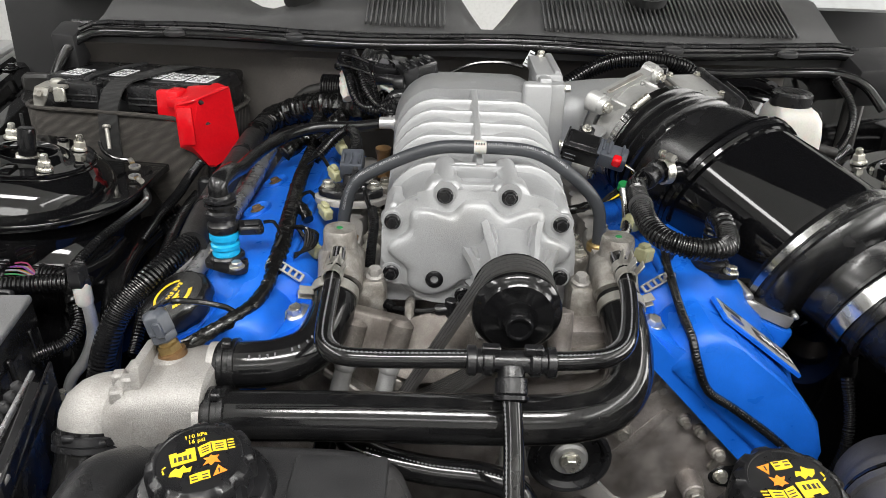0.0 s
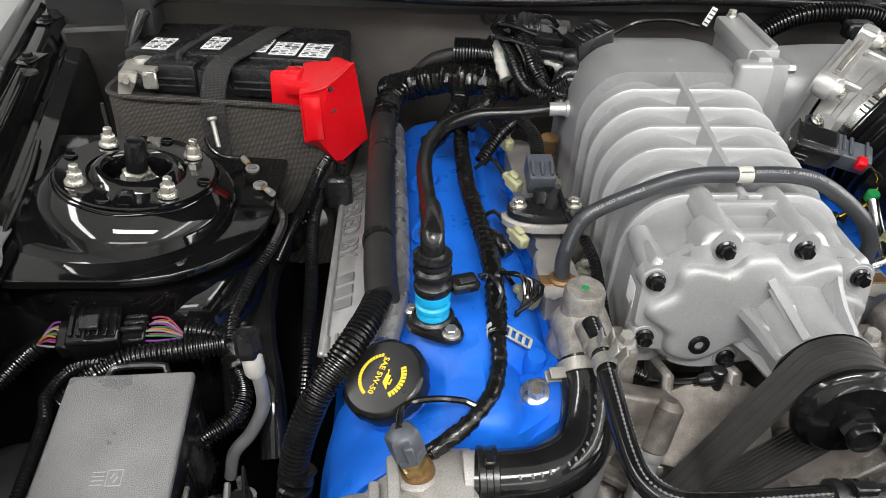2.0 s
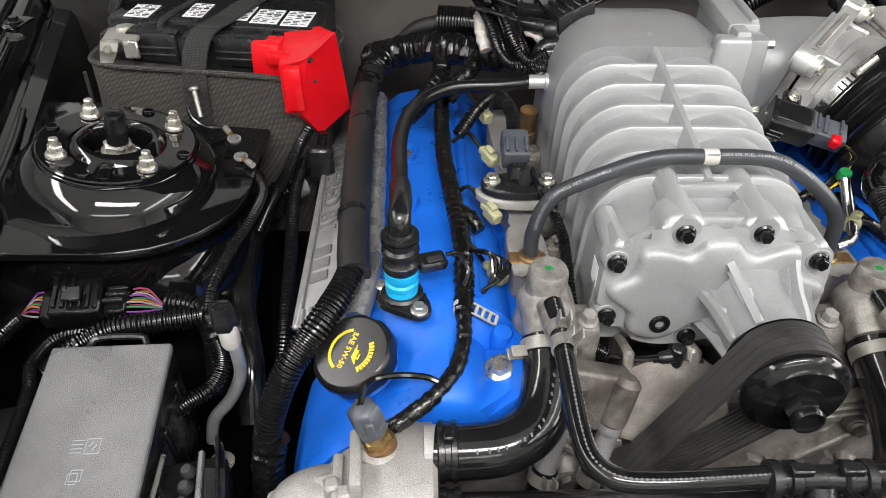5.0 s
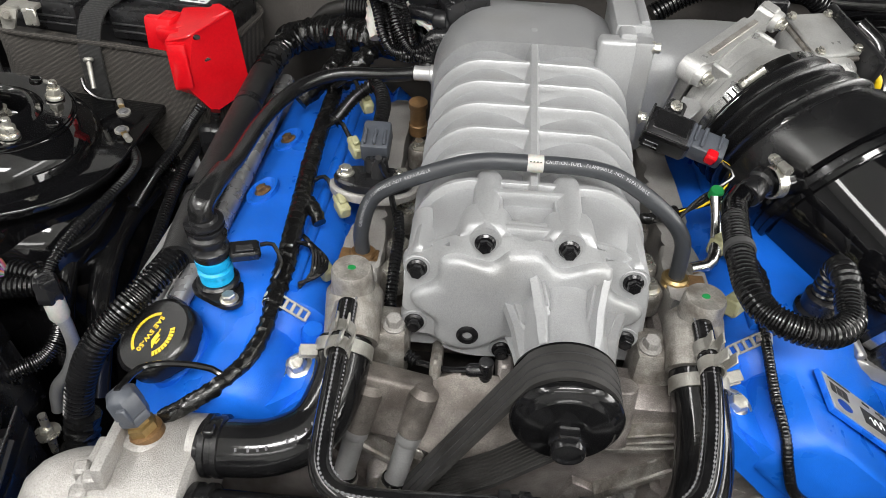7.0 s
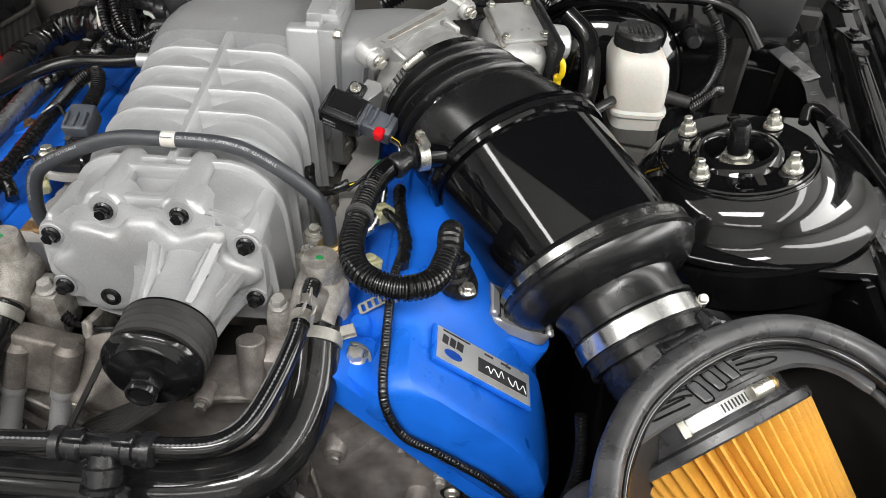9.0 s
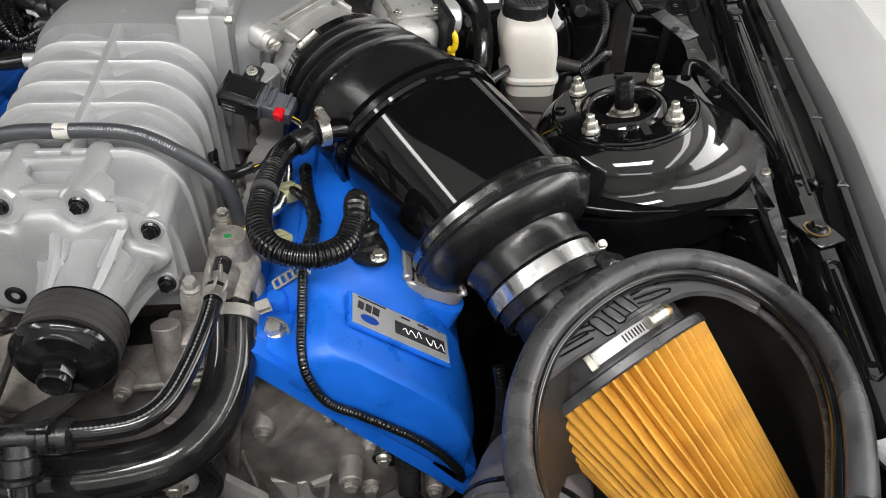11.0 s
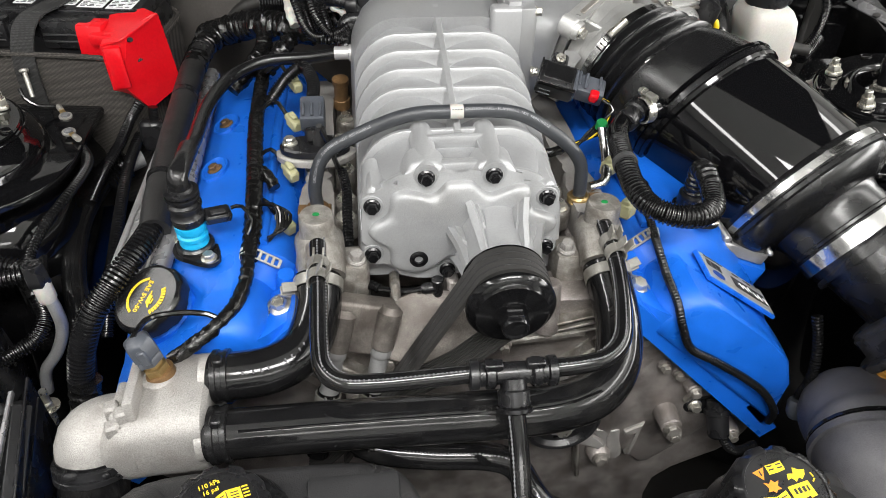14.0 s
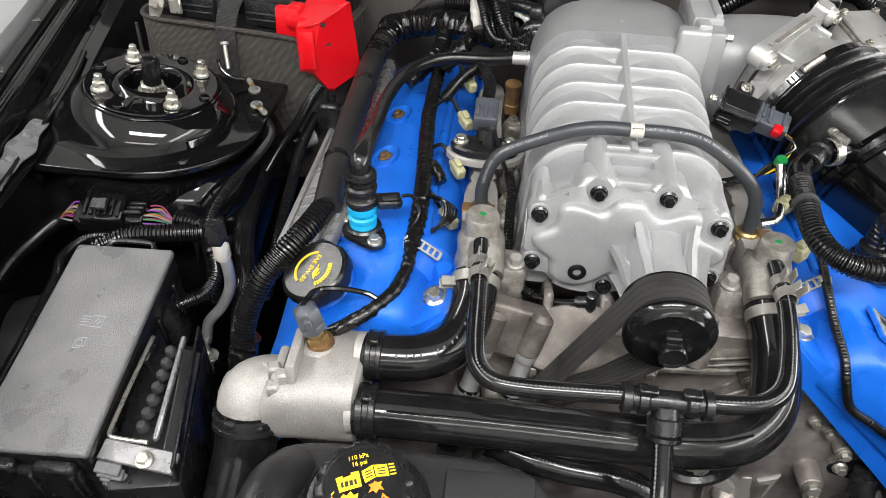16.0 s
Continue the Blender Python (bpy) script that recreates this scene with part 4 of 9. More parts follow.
def supercharger():
    s = thing("supercharger", (X0, 0.8, 0.80), "satin silver supercharger with cast ribs and a black drive pulley", "supercharger")
    # two rotor bores: the casing dips along the middle between the ribs
    def bores(y):
        t = top_z(y)
        half = [(0.0915, 0.80), (0.0895, 0.84)] + [(0.0375 + 0.050 * math.cos(radians(a)), t - 0.0625 + 0.0555 * math.sin(radians(a))) for a in range(0, 85, 12)]
        half += [(0.033, t - 0.0075), (0.024, t - 0.0095), (0.015, t - 0.0125), (0.006, t - 0.0155)]
        return [V((X0 + x, y, z)) for x, z in half] + [V((X0 - x, y, z)) for x, z in half[::-1]]
    part("housing", loft([bores(y) for y in (0.668, 0.70, 0.75, 0.80, 0.85, 0.898)]), SILVER, s)
    for i in range(7):
        y = 0.7 + 0.0325 * i
        rings = [sc_ring(y + k * d, g) for k, row in ((-1, ((0.0066, -0.0162), (0.0042, -0.0120), (0.0031, -0.0060), (0.0024, -0.0010), (0.0016, 0.0))), (1, ((0.0016, 0.0), (0.0024, -0.0010), (0.0031, -0.0060), (0.0042, -0.0120), (0.0066, -0.0162)))) for d, g in row]
        part("rib", loft(rings), SILVER_B, s)
    # the spine and the fillets either side
    sp = loft([[V((X0 + dx, y, top_z(y) + dz)) for dx, dz in ((-0.0075, -0.018), (-0.0046, -0.004), (-0.0034, 0.0012), (-0.0024, 0.0024), (0.0024, 0.0024), (0.0034, 0.0012), (0.0046, -0.004), (0.0075, -0.018))] for y in (0.694, 0.75, 0.80, 0.85, 0.916)])
    part("spine", sp, SILVER_B, s)
    # rear plenum: a smooth dome
    rings = []
    for y, g, cut in ((0.888, 0.0, 0), (0.905, 0.003, 0), (0.94, 0.004, 0.002), (0.98, 0.003, 0.008), (1.01, -0.003, 0.020), (1.03, -0.012, 0.035), (1.035, -0.03, 0.06)):
        ring = sc_ring(0.905, g)
        for v in ring:
            v.y = y
            v.z = min(v.z, 0.972 + 0.010 * (y - 0.9) / 0.1 - cut) if v.z > 0.9 else v.z
        rings.append(ring)
    part("plenum", loft(rings), SILVER, s)
    # outlet flange and elbow to the throttle
    part("flange", box((0.1295, 0.945, 0.900), (0.015, 0.118, 0.166), None, 0.003, 2), SILVER_B, s)
    part("flange", box((0.1465, 0.945, 0.898), (0.017, 0.114, 0.158), None, 0.003, 2), SILVER, s)
    part("flange_pad", box((0.1225, 0.8885, 0.915), (0.040, 0.020, 0.126), None, 0.005, 3), SILVER_B, s)
    part("flange_pad", box((0.1440, 0.8870, 0.925), (0.019, 0.018, 0.106), None, 0.003, 2), SILVER, s)
    part("flange_lug", box((0.136, 0.955, 0.979), (0.034, 0.100, 0.018), Matrix.Rotation(radians(4), 3, "X"), 0.004, 2), SILVER_B, s)
    part("flange_rib", box((0.146, 0.955, 0.985), (0.009, 0.096, 0.014), Matrix.Rotation(radians(4), 3, "X"), 0.003, 2), SILVER, s)
    for p in ((0.1515, 0.884, 0.972), (0.1515, 0.876, 0.905), (0.136, 1.000, 0.990)):
        part("bolt", hexbolt(p, (1, -0.25, 0.1) if p[1] < 0.9 else (0, 0, 1), 0.0048, 0.008, 1.3), ZINC, s, "plated flange bolt")
    el = []
    turn = V((0.74, -0.617, -0.267)).normalized()
    across = V((0.67, 0.73, 0.16)).normalized()
    high = across.cross(turn)
    high = high if high.z > 0 else -high
    a0, a1, a2 = V((0.150, 0.950, 0.897)), V((0.200, 0.958, 0.910)), V((0.219, 0.939, 0.918))
    for k in range(9):
        f = k / 8
        p = a0 * (1 - f) ** 2 + a1 * 2 * f * (1 - f) + a2 * f * f
        u = V((0, 0.055, 0)).lerp(across * 0.063, f)
        v = V((0, 0, 0.064)).lerp(high * 0.056, f)
        el.append([p + u * math.copysign(abs(math.cos(a)) ** 0.5, math.cos(a)) + v * math.copysign(abs(math.sin(a)) ** 0.5, math.sin(a)) for a in [2 * math.pi * i / 28 for i in range(28)]])
    part("elbow", loft(el), SILVER, s)
    # gearcase front cover
    f = [(-0.090, 0.893), (-0.082, 0.911), (-0.068, 0.906), (-0.055, 0.917), (-0.046, 0.931), (-0.024, 0.931), (-0.012, 0.918), (0.004, 0.917), (0.014, 0.930), (0.038, 0.930), (0.048, 0.915), (0.062, 0.904), (0.078, 0.909),
         (0.086, 0.894), (0.088, 0.865), (0.086, 0.838), (0.074, 0.831), (0.055, 0.828), (0.02, 0.820), (-0.015, 0.812), (-0.042, 0.811), (-0.066, 0.820), (-0.078, 0.834), (-0.090, 0.842), (-0.092, 0.862)]
    out = smooth_outline(f, 3)
    lean = Matrix.Rotation(radians(-4), 4, "X")
    up = Matrix.Translation((X0, 0.664, 0.87)) @ lean @ Matrix(((1, 0, 0, 0), (0, 0, -1, 0), (0, 1, 0, -0.87), (0, 0, 0, 1)))
    cover = part("front_cover", prism(out, 0.030, up, 0.006, 3), SILVER_B, s)
    bolts = [(0.010, 0.9205), (0.0695, 0.9205), (-0.038, 0.894), (0.119, 0.896), (-0.039, 0.843), (0.122, 0.843), (0.030, 0.822)]
    radii = []
    for k in range(144):
        a = 2 * math.pi * k / 144
        dx, dz = math.cos(a), math.sin(a)
        best = min(0.30, 1.0 / ((abs(dx) / 0.0885) ** 2.6 + (abs(dz) / (0.052 if dz > 0 else 0.0475)) ** 2.6) ** (1 / 2.6))
        for u, w in bolts:
            u, w = u - X0, w - 0.866
            along = u * dx + w * dz
            gap = u * u + w * w - along * along
            if along > 0 and gap < 0.0165 ** 2:
                best = min(best, along - (0.0165 ** 2 - gap) ** 0.5)
        radii.append(best)
    for _ in range(6):
        radii = [(radii[k - 1] + 2 * radii[k] + radii[(k + 1) % 144]) / 4 for k in range(144)]
    rings = []
    for inset, rise in ((0.0, 0.0), (0.0003, 0.003), (0.0012, 0.0055), (0.0030, 0.0078), (0.0055, 0.0092), (0.0090, 0.0099), (0.0150, 0.0102)):
        rings.append([Matrix.Translation((0, -0.0285, -0.0012)) @ up @ V(((r - inset) * math.cos(2 * math.pi * k / 144), 0.866 + (r - inset) * math.sin(2 * math.pi * k / 144), rise)) for k, r in enumerate(radii)])
    part("cover_dome", loft(rings), SILVER, cover)
    nf = V((0, -1, 0.07)).normalized()
    for x, z, b in ((0.010, 0.9205, 1), (0.0695, 0.9205, 1), (-0.038, 0.894, 1), (0.119, 0.896, 1), (-0.039, 0.843, 1), (0.122, 0.843, 1), (0.030, 0.822, 0)):
        p = V((x, 0.6335 + (z - 0.87) * 0.07, z))
        part("bolt_pad", lathe(p, nf, [(0.0118, -0.012), (0.0108, -0.0015), (0.0096, 0.0004)], 24), SILVER, cover)
        bo = part("cover_bolt", hexbolt(p, nf, 0.0054, 0.0085, 1.42, turn=x * 31), BLACKBOLT, cover, "black flanged bolt")
        part("bolt_dimple", lathe(p + nf * 0.0088, nf, [(0, -0.001), (0.003, -0.001), (0.0035, 0.0002)], 12), BLACKBOLT, bo)
    p = V((0.0025, 0.6250, 0.841))
    part("drain_plug", lathe(p, nf, [(0.0085, -0.002), (0.0085, 0.0025), (0.0065, 0.0035), (0.004, 0.0035), (0.0035, 0.001), (0, 0.001)], 20), BLACKBOLT, cover, "black recessed plug")
    # gearcase behind the cover, with the bridge and its long bosses
    part("gearcase", loft([[V((v.x, y, v.z - dz)) for v in sc_ring(0.672, gr, 0.815)] for y, gr, dz in ((0.646, -0.005, 0.006), (0.660, -0.004, 0.004), (0.684, -0.003, 0.001), (0.697, -0.003, -0.001))]), SILVER, s)
    part("joint_flange", loft([[V((v.x, y, v.z - dz)) for v in sc_ring(0.672, gr, 0.815)] for y, gr, dz in ((0.6445, -0.003, 0.008), (0.6450, -0.001, 0.006), (0.6485, -0.001, 0.006), (0.6490, -0.003, 0.008))]), SILVER_B, s, "thin joint flange")
    for dx, yb in ((-0.034, 0.712), (0.0255, 0.712), (-0.080, 0.695), (0.076, 0.70)):
        z = 0.9255 if abs(dx) < 0.05 else 0.899
        part("bolt_boss", lathe((X0 + dx, 0.637, z - 0.003), (0, 1, 0.06), [(0.0115, 0), (0.0110, 0.01), (0.0108, yb - 0.645), (0.0100, yb - 0.640), (0.006, yb - 0.637)], 18), SILVER_B, s)
    br = B()
    box((X0 - 0.004, 0.6475, 0.9215), (0.064, 0.007, 0.016), None, 0.0025, 2, br)
    box((X0 - 0.004, 0.6555, 0.9200), (0.056, 0.006, 0.014), None, 0.0025, 2, br)
    box((X0 - 0.004, 0.6840, 0.9275), (0.064, 0.0065, 0.016), None, 0.0025, 2, br)
    for k in (-1, 1):
        box((X0 - 0.004 + k * 0.0225, 0.669, 0.9245), (0.007, 0.034, 0.014), None, 0.0025, 2, br)
    part("bridge", br, SILVER_B, s)
    part("label", box((X0 - 0.0925, 0.652, 0.872), (0.0006, 0.016, 0.020), None), WHITE, s, "small white bar-code label")
    # snout with webs
    c0, c1 = V((0.0725, 0.640, 0.8605)), V((0.072, 0.572, 0.857))
    ax = (c1 - c0).normalized()
    part("snout", lathe(c0, ax, [(0.0365, -0.004), (0.0345, 0.012), (0.0325, 0.022), (0.0315, 0.034), (0.0312, 0.050), (0.0312, 0.068)], 40), SILVER, s)
    for deg in (57, 123, 15, 165, 330, 210, 270):
        a = radians(deg)
        r3 = basis(ax, (1, 0, 0))
        d = r3 @ V((math.cos(a), math.sin(a), 0))
        tt = ax.cross(d)
        m = Matrix.Translation(c0) @ Matrix((d, ax, d.cross(ax))).transposed().to_4x4()
        part("web", prism([(0.026, -0.006), (0.0560, -0.006), (0.0520, 0.003), (0.0455, 0.016), (0.0395, 0.034), (0.0352, 0.056), (0.0335, 0.062), (0.026, 0.062)], 0.0060, m @ Matrix.Translation((0, 0, -0.0030)), 0.0022, 3), SILVER, s)
        part("web_root", prism([(0.026, -0.006), (0.0480, -0.006), (0.0445, 0.003), (0.0400, 0.014), (0.0350, 0.030), (0.030, 0.040)], 0.0110, m @ Matrix.Translation((0, 0, -0.0055)), 0.004, 3), SILVER, s)
    # pulley
    pc = c1 - ax * 0.004
    pul = part("pulley", lathe(pc, ax, [(0.020, 0), (0.0335, 0.0), (0.0365, 0.002), (0.0365, 0.0035), (0.033, 0.0045), (0.033, 0.0350), (0.0368, 0.0358), (0.0378, 0.0370), (0.0378, 0.0395), (0.0368, 0.0410), (0.0345, 0.0435), (0.0335, 0.0438), (0.0300, 0.0475), (0.0285, 0.0476), (0.0180, 0.0495), (0.0165, 0.0497), (0.0165, 0.0510), (0, 0.0510)], 64), PULLEYBLACK, s, "satin black drive pulley")
    nut = part("pulley_nut", lathe(pc + ax * 0.0505, ax, [(0.0125, 0), (0.0125, 0.007), (0.011, 0.009)], 6), PULLEYBLACK, pul)
    part("nut_cap", lathe(pc + ax * 0.059, ax, [(0.0112, 0), (0.0115, 0.004), (0.0105, 0.006), (0.009, 0.006), (0.0085, 0.004), (0, 0.004)], 28), BLACKBOLT, nut)
    return pc, ax


PULLEY, PAX = supercharger()


def belt_strip(name, path, width, ribs, label):
    """A flat belt that follows points in the x-z plane at the pulley's depth."""
    line = [V(p) for p in path]
    rings = []
    for i, p in enumerate(line):
        t = (line[min(i + 1, len(line) - 1)] - line[max(i - 1, 0)]).normalized()
        w = V((0, 1, 0))
        n = t.cross(w).normalized()
        rings.append([p + w * (-width / 2) + n * 0.0018, p + w * (width / 2) + n * 0.0018, p + w * (width / 2) - n * 0.0018, p + w * (-width / 2) - n * 0.0018])
    b = thing(name, line[-1], label, "belt")
    part("band", loft(rings), BELT, b)
    if not ribs:
        for off in (-0.0085, -0.001, 0.0075):
            bm = loft([[p + V((0, off + dy, 0)) + ((line[min(i + 1, len(line) - 1)] - line[max(i - 1, 0)]).normalized().cross(V((0, 1, 0)))) * dz for dy, dz in ((-0.0009, 0.0015), (0.0009, 0.0015), (0.0007, 0.0021), (-0.0007, 0.0021))] for i, p in enumerate(line)])
            part("wear_line", bm, BLACKMATT, b)
    if ribs:
        for k in range(ribs):
            off = -width / 2 + width * (k + 0.5) / ribs
            bm = loft([[p + V((0, off + dy, 0)) + ((line[min(i + 1, len(line) - 1)] - line[max(i - 1, 0)]).normalized().cross(V((0, 1, 0)))) * dz for dy, dz in ((-0.0011, -0.0015), (0.0011, -0.0015), (0.0005, -0.0038), (-0.0005, -0.0038))] for i, p in enumerate(line)])
            part("rib", bm, BELT, b)


def belts():
    c = PULLEY + PAX * 0.0197
    r = 0.035
    arc = [V((c.x + r * math.cos(radians(a)), c.y, c.z + r * math.sin(radians(a)))) for a in range(-62, 140, 8)]
    end = V((-0.075, 0.548, 0.665))
    belt_strip("drive_belt", [end] + [end.lerp(arc[-1], k) for k in (0.33, 0.66)] + arc[::-1], 0.0295, 0, "worn black flat-backed belt over the blower pulley")
    belt_strip("drive_belt", [arc[0], V((0.03, 0.553, 0.775)), V((-0.01, 0.552, 0.75)), V((-0.06, 0.551, 0.70)), V((-0.11, 0.55, 0.64))], 0.0295, 9, "ribbed lower run of the blower belt")
    i = thing("idler_pulley", (0.128, 0.54, 0.716), "black idler pulley with a plated centre bolt", "pulley")
    c = V((0.128, 0.545, 0.716))
    part("wheel", lathe(c, (0, -1, 0), [(0.01, 0), (0.034, 0), (0.0375, 0.002), (0.0375, 0.022), (0.034, 0.025), (0.031, 0.024), (0.028, 0.019), (0.017, 0.018)], 48), BLACKPLASTIC, i)
    arm = prism([(0.070, 0.716), (0.108, 0.724), (0.140, 0.690), (0.190, 0.636), (0.186, 0.628), (0.130, 0.660), (0.088, 0.672), (0.070, 0.676)], 0.008, Matrix(((1, 0, 0, 0), (0, 0, -1, 0.562), (0, 1, 0, 0), (0, 0, 0, 1))), 0.002, 2)
    part("arm", arm, CAST_L, i, "pale cast bracket arm behind the wheel")
    part("arm_hole", lathe((0.086, 0.5535, 0.700), (0, -1, 0), [(0, 0.0004), (0.003, 0.0004), (0.0035, -0.001)], 14), DARK, i)
    part("dust_cap", lathe(c, (0, -1, 0), [(0.017, 0.017), (0.0165, 0.022), (0.014, 0.024), (0.010, 0.024)], 32), ALUM, i, "worn aluminium dust cap")
    part("bolt", hexbolt(c + V((0, -0.024, 0)), (0, -1, 0), 0.0075, 0.009, 1.3), ZINC, i)


belts()


# ---- cam covers ----
def mirror_x(bm, side):
    if side < 0:
        for v in bm.verts:
            v.co.x = 2 * X0 - v.co.x
    return bm


REAR_SEC = [(0.150, 0.790), (0.155, 0.818), (0.166, 0.832), (0.180, 0.838), (0.205, 0.842), (0.235, 0.840), (0.258, 0.834), (0.272, 0.822), (0.282, 0.800), (0.300, 0.760), (0.318, 0.70), (0.318, 0.645)]
MID_SEC = [(0.150, 0.795), (0.155, 0.818), (0.166, 0.830), (0.180, 0.836), (0.205, 0.840), (0.230, 0.834), (0.255, 0.816), (0.282, 0.794), (0.308, 0.772), (0.328, 0.745), (0.340, 0.70), (0.335, 0.635)]
FRONT_SEC = [(0.170, 0.785), (0.176, 0.802), (0.185, 0.815), (0.196, 0.824), (0.210, 0.828), (0.228, 0.820), (0.252, 0.801), (0.280, 0.779), (0.308, 0.755), (0.330, 0.728), (0.343, 0.69), (0.336, 0.630)]


def ring_at(sec, y, k=1.0, c=(0.24, 0.735)):
    return [V((X0 + c[0] + (dx - c[0]) * k, y, c[1] + (z - c[1]) * k)) for dx, z in sec]


def cam_cover(side):
    left = side < 0
    label = ("blue wrinkle-painted cam cover with an oil filler cap" if left else "blue wrinkle-painted cam cover with a signed builder plate")
    t = thing("cam_cover", (X0 + side * 0.24, 0.8, 0.70), label, "engine cover", "cam covers")
    rings = [ring_at(REAR_SEC, 1.075, 0.86), ring_at(REAR_SEC, 1.068, 0.96), ring_at(REAR_SEC, 1.055), ring_at(REAR_SEC, 0.95), ring_at(REAR_SEC, 0.85), ring_at(REAR_SEC, 0.75), ring_at(REAR_SEC, 0.685),
             ring_at(MID_SEC, 0.650), ring_at(FRONT_SEC, 0.632), ring_at(FRONT_SEC, 0.605), ring_at(FRONT_SEC, 0.585, 0.985), ring_at(FRONT_SEC, 0.574, 0.95, (0.256, 0.751)), ring_at(FRONT_SEC, 0.567, 0.90, (0.268, 0.763)), ring_at(FRONT_SEC, 0.564, 0.82, (0.268, 0.763))]
    part("shell", mirror_x(loft(rings), side), BLUE, t)
    # base flange along the diagonal joint
    fl = loft([[V((X0 + a, y, z)) for a, z in ((0.135, 0.810), (0.150, 0.824), (0.347, 0.622), (0.332, 0.607))] for y in (1.07, 0.60, 0.570)])
    part("flange", mirror_x(fl, side), BLUE, t)
    # raised rib down the inboard shoulder and wells for the coils
    part("shoulder_rib", mirror_x(sweep([(X0 + 0.187, y, 0.8385) for y in (1.05, 0.9, 0.72, 0.66)], 0.006, 10, 0.02), side), BLUE, t)
    # front ear with its large bolt
    ear = prism(smooth_outline([(-0.024, 0.010), (-0.010, 0.022), (0.012, 0.020), (0.034, 0.006), (0.052, -0.030), (0.030, -0.040), (0.0, -0.030), (-0.022, -0.012)], 4), 0.014, Matrix.Translation((X0 + 0.166, 0.606, 0.796)) @ Matrix.Rotation(radians(18), 4, "Y"), 0.004, 2)
    part("mounting_ear", mirror_x(ear, side), BLUE, t)
    bx = X0 + side * (0.168 if left else 0.1635)
    n = V((side * 0.25, -0.25, 1)).normalized()
    part("washer", lathe((bx, 0.603, 0.809), n, [(0.0150, 0), (0.0150, 0.0014), (0.0128, 0.0020), (0.0124, 0.0012), (0.0085, 0.0012)], 32), ZINC, t, "plated sealing washer")
    part("ear_bolt", hexbolt((bx, 0.603, 0.8100), n, 0.0074, 0.010, 1.45, turn=0.4), ZINC, t, "zinc-plated hexagon bolt")
    post = lathe((X0 + 0.1665, 0.640, 0.800), (-0.1, -0.2, 1), [(0.011, 0), (0.0095, 0.018), (0.0075, 0.022), (0.0, 0.022)], 18)
    part("clip_post", mirror_x(post, side), BLUE, t)
    # lower tip at the outboard corner
    tip = box((X0 + 0.320, 0.583, 0.652), (0.030, 0.026, 0.050), Matrix.Rotation(radians(-40), 3, "Y"), 0.006, 2)
    part("corner_foot", mirror_x(tip, side), BLUE, t)
    for y in (0.90, 0.80) if left else (0.88,):
        p = V((X0 + side * 0.249, y, 0.8375))
        n2 = V((side * 0.35, 0, 1)).normalized()
        part("coil_recess", lathe(p, n2, [(0.0165, -0.006), (0.0155, 0.0012), (0.0135, 0.0016), (0.0105, -0.0012), (0, -0.0014)], 28, squash=1.5), BLUE, t)
        part("cover_screw", hexbolt(p - n2 * 0.0014, n2, 0.0056, 0.006, 1.5), RUST, t, "yellow passivated screw")
    return t


COVER_L = cam_cover(-1)
COVER_R = cam_cover(1)


def oil_cap():
    c, n = V((-0.2375, 0.621, 0.804)), V((-0.33, -0.30, 0.9)).normalized()
    t = thing("oil_filler_cap", c, "black oil filler cap with a worn yellow printed legend", "oil cap")

    def lobes(a, hgt):
        return 1.0 - 0.035 * (1 if math.cos(6 * a) > 0.55 else 0) if hgt < 0.017 else 1.0
    part("cap", lathe(c, n, [(0.026, -0.012), (0.030, 0.000), (0.0345, 0.002), (0.0345, 0.013), (0.033, 0.0165), (0.0305, 0.018), (0.030, 0.0172), (0, 0.0172)], 60, wob=lobes), SATINBLACK, t)
    part("neck", lathe(c, n, [(0.031, -0.03), (0.030, -0.008), (0.027, -0.006)], 32), BLUE, t, "blue painted filler neck")
    m = at(c + n * 0.0174, n, (0.72, -0.25, 0.1)) @ Matrix.Rotation(radians(-101), 4, "Z")
    part("lettering", text_mesh("SAE 5W-50", 0.0068, m @ Matrix.Translation((0, -0.0035, 0)), 0.0002, 0.00012), YELLOW, t)
    bm = B()
    for k in range(17):
        a = radians(205 + 8 * k)
        box((0.0185 * math.cos(a), 0.0185 * math.sin(a), 0.0002), (0.0021, 0.0026, 0.0004), Matrix.Rotation(a + math.pi / 2, 3, "Z"), 0, 1, bm)
    bmesh.ops.transform(bm, matrix=m, verts=bm.verts)
    part("legend_arc", bm, YELLOW, t, "yellow ring of printed bars")
    bm = B()
    for k in range(10):
        a = radians(128 - 9 * k)
        box((0.0178 * math.cos(a), 0.0178 * math.sin(a), 0.0002), (0.0022, 0.0044, 0.0004), Matrix.Rotation(a + math.pi / 2, 3, "Z"), 0, 1, bm)
    bmesh.ops.transform(bm, matrix=m, verts=bm.verts)
    part("legend_name", bm, YELLOW, t, "yellow bars of a maker's legend")
    can = prism([(-0.008, 0.0), (-0.003, 0.0012), (-0.003, 0.004), (0.004, 0.004), (0.004, 0.0055), (0.0, 0.0055), (0.0, 0.007), (0.006, 0.007), (0.006, 0.004), (0.0105, 0.006), (0.011, 0.005), (0.0055, -0.001), (-0.004, -0.001), (-0.004, 0.0), (-0.0075, -0.0015)], 0.0004, m @ Matrix.Translation((0, 0.0035, 0)) @ Matrix.Scale(0.85, 4))
    part("oil_can_symbol", can, YELLOW, t)


oil_cap()


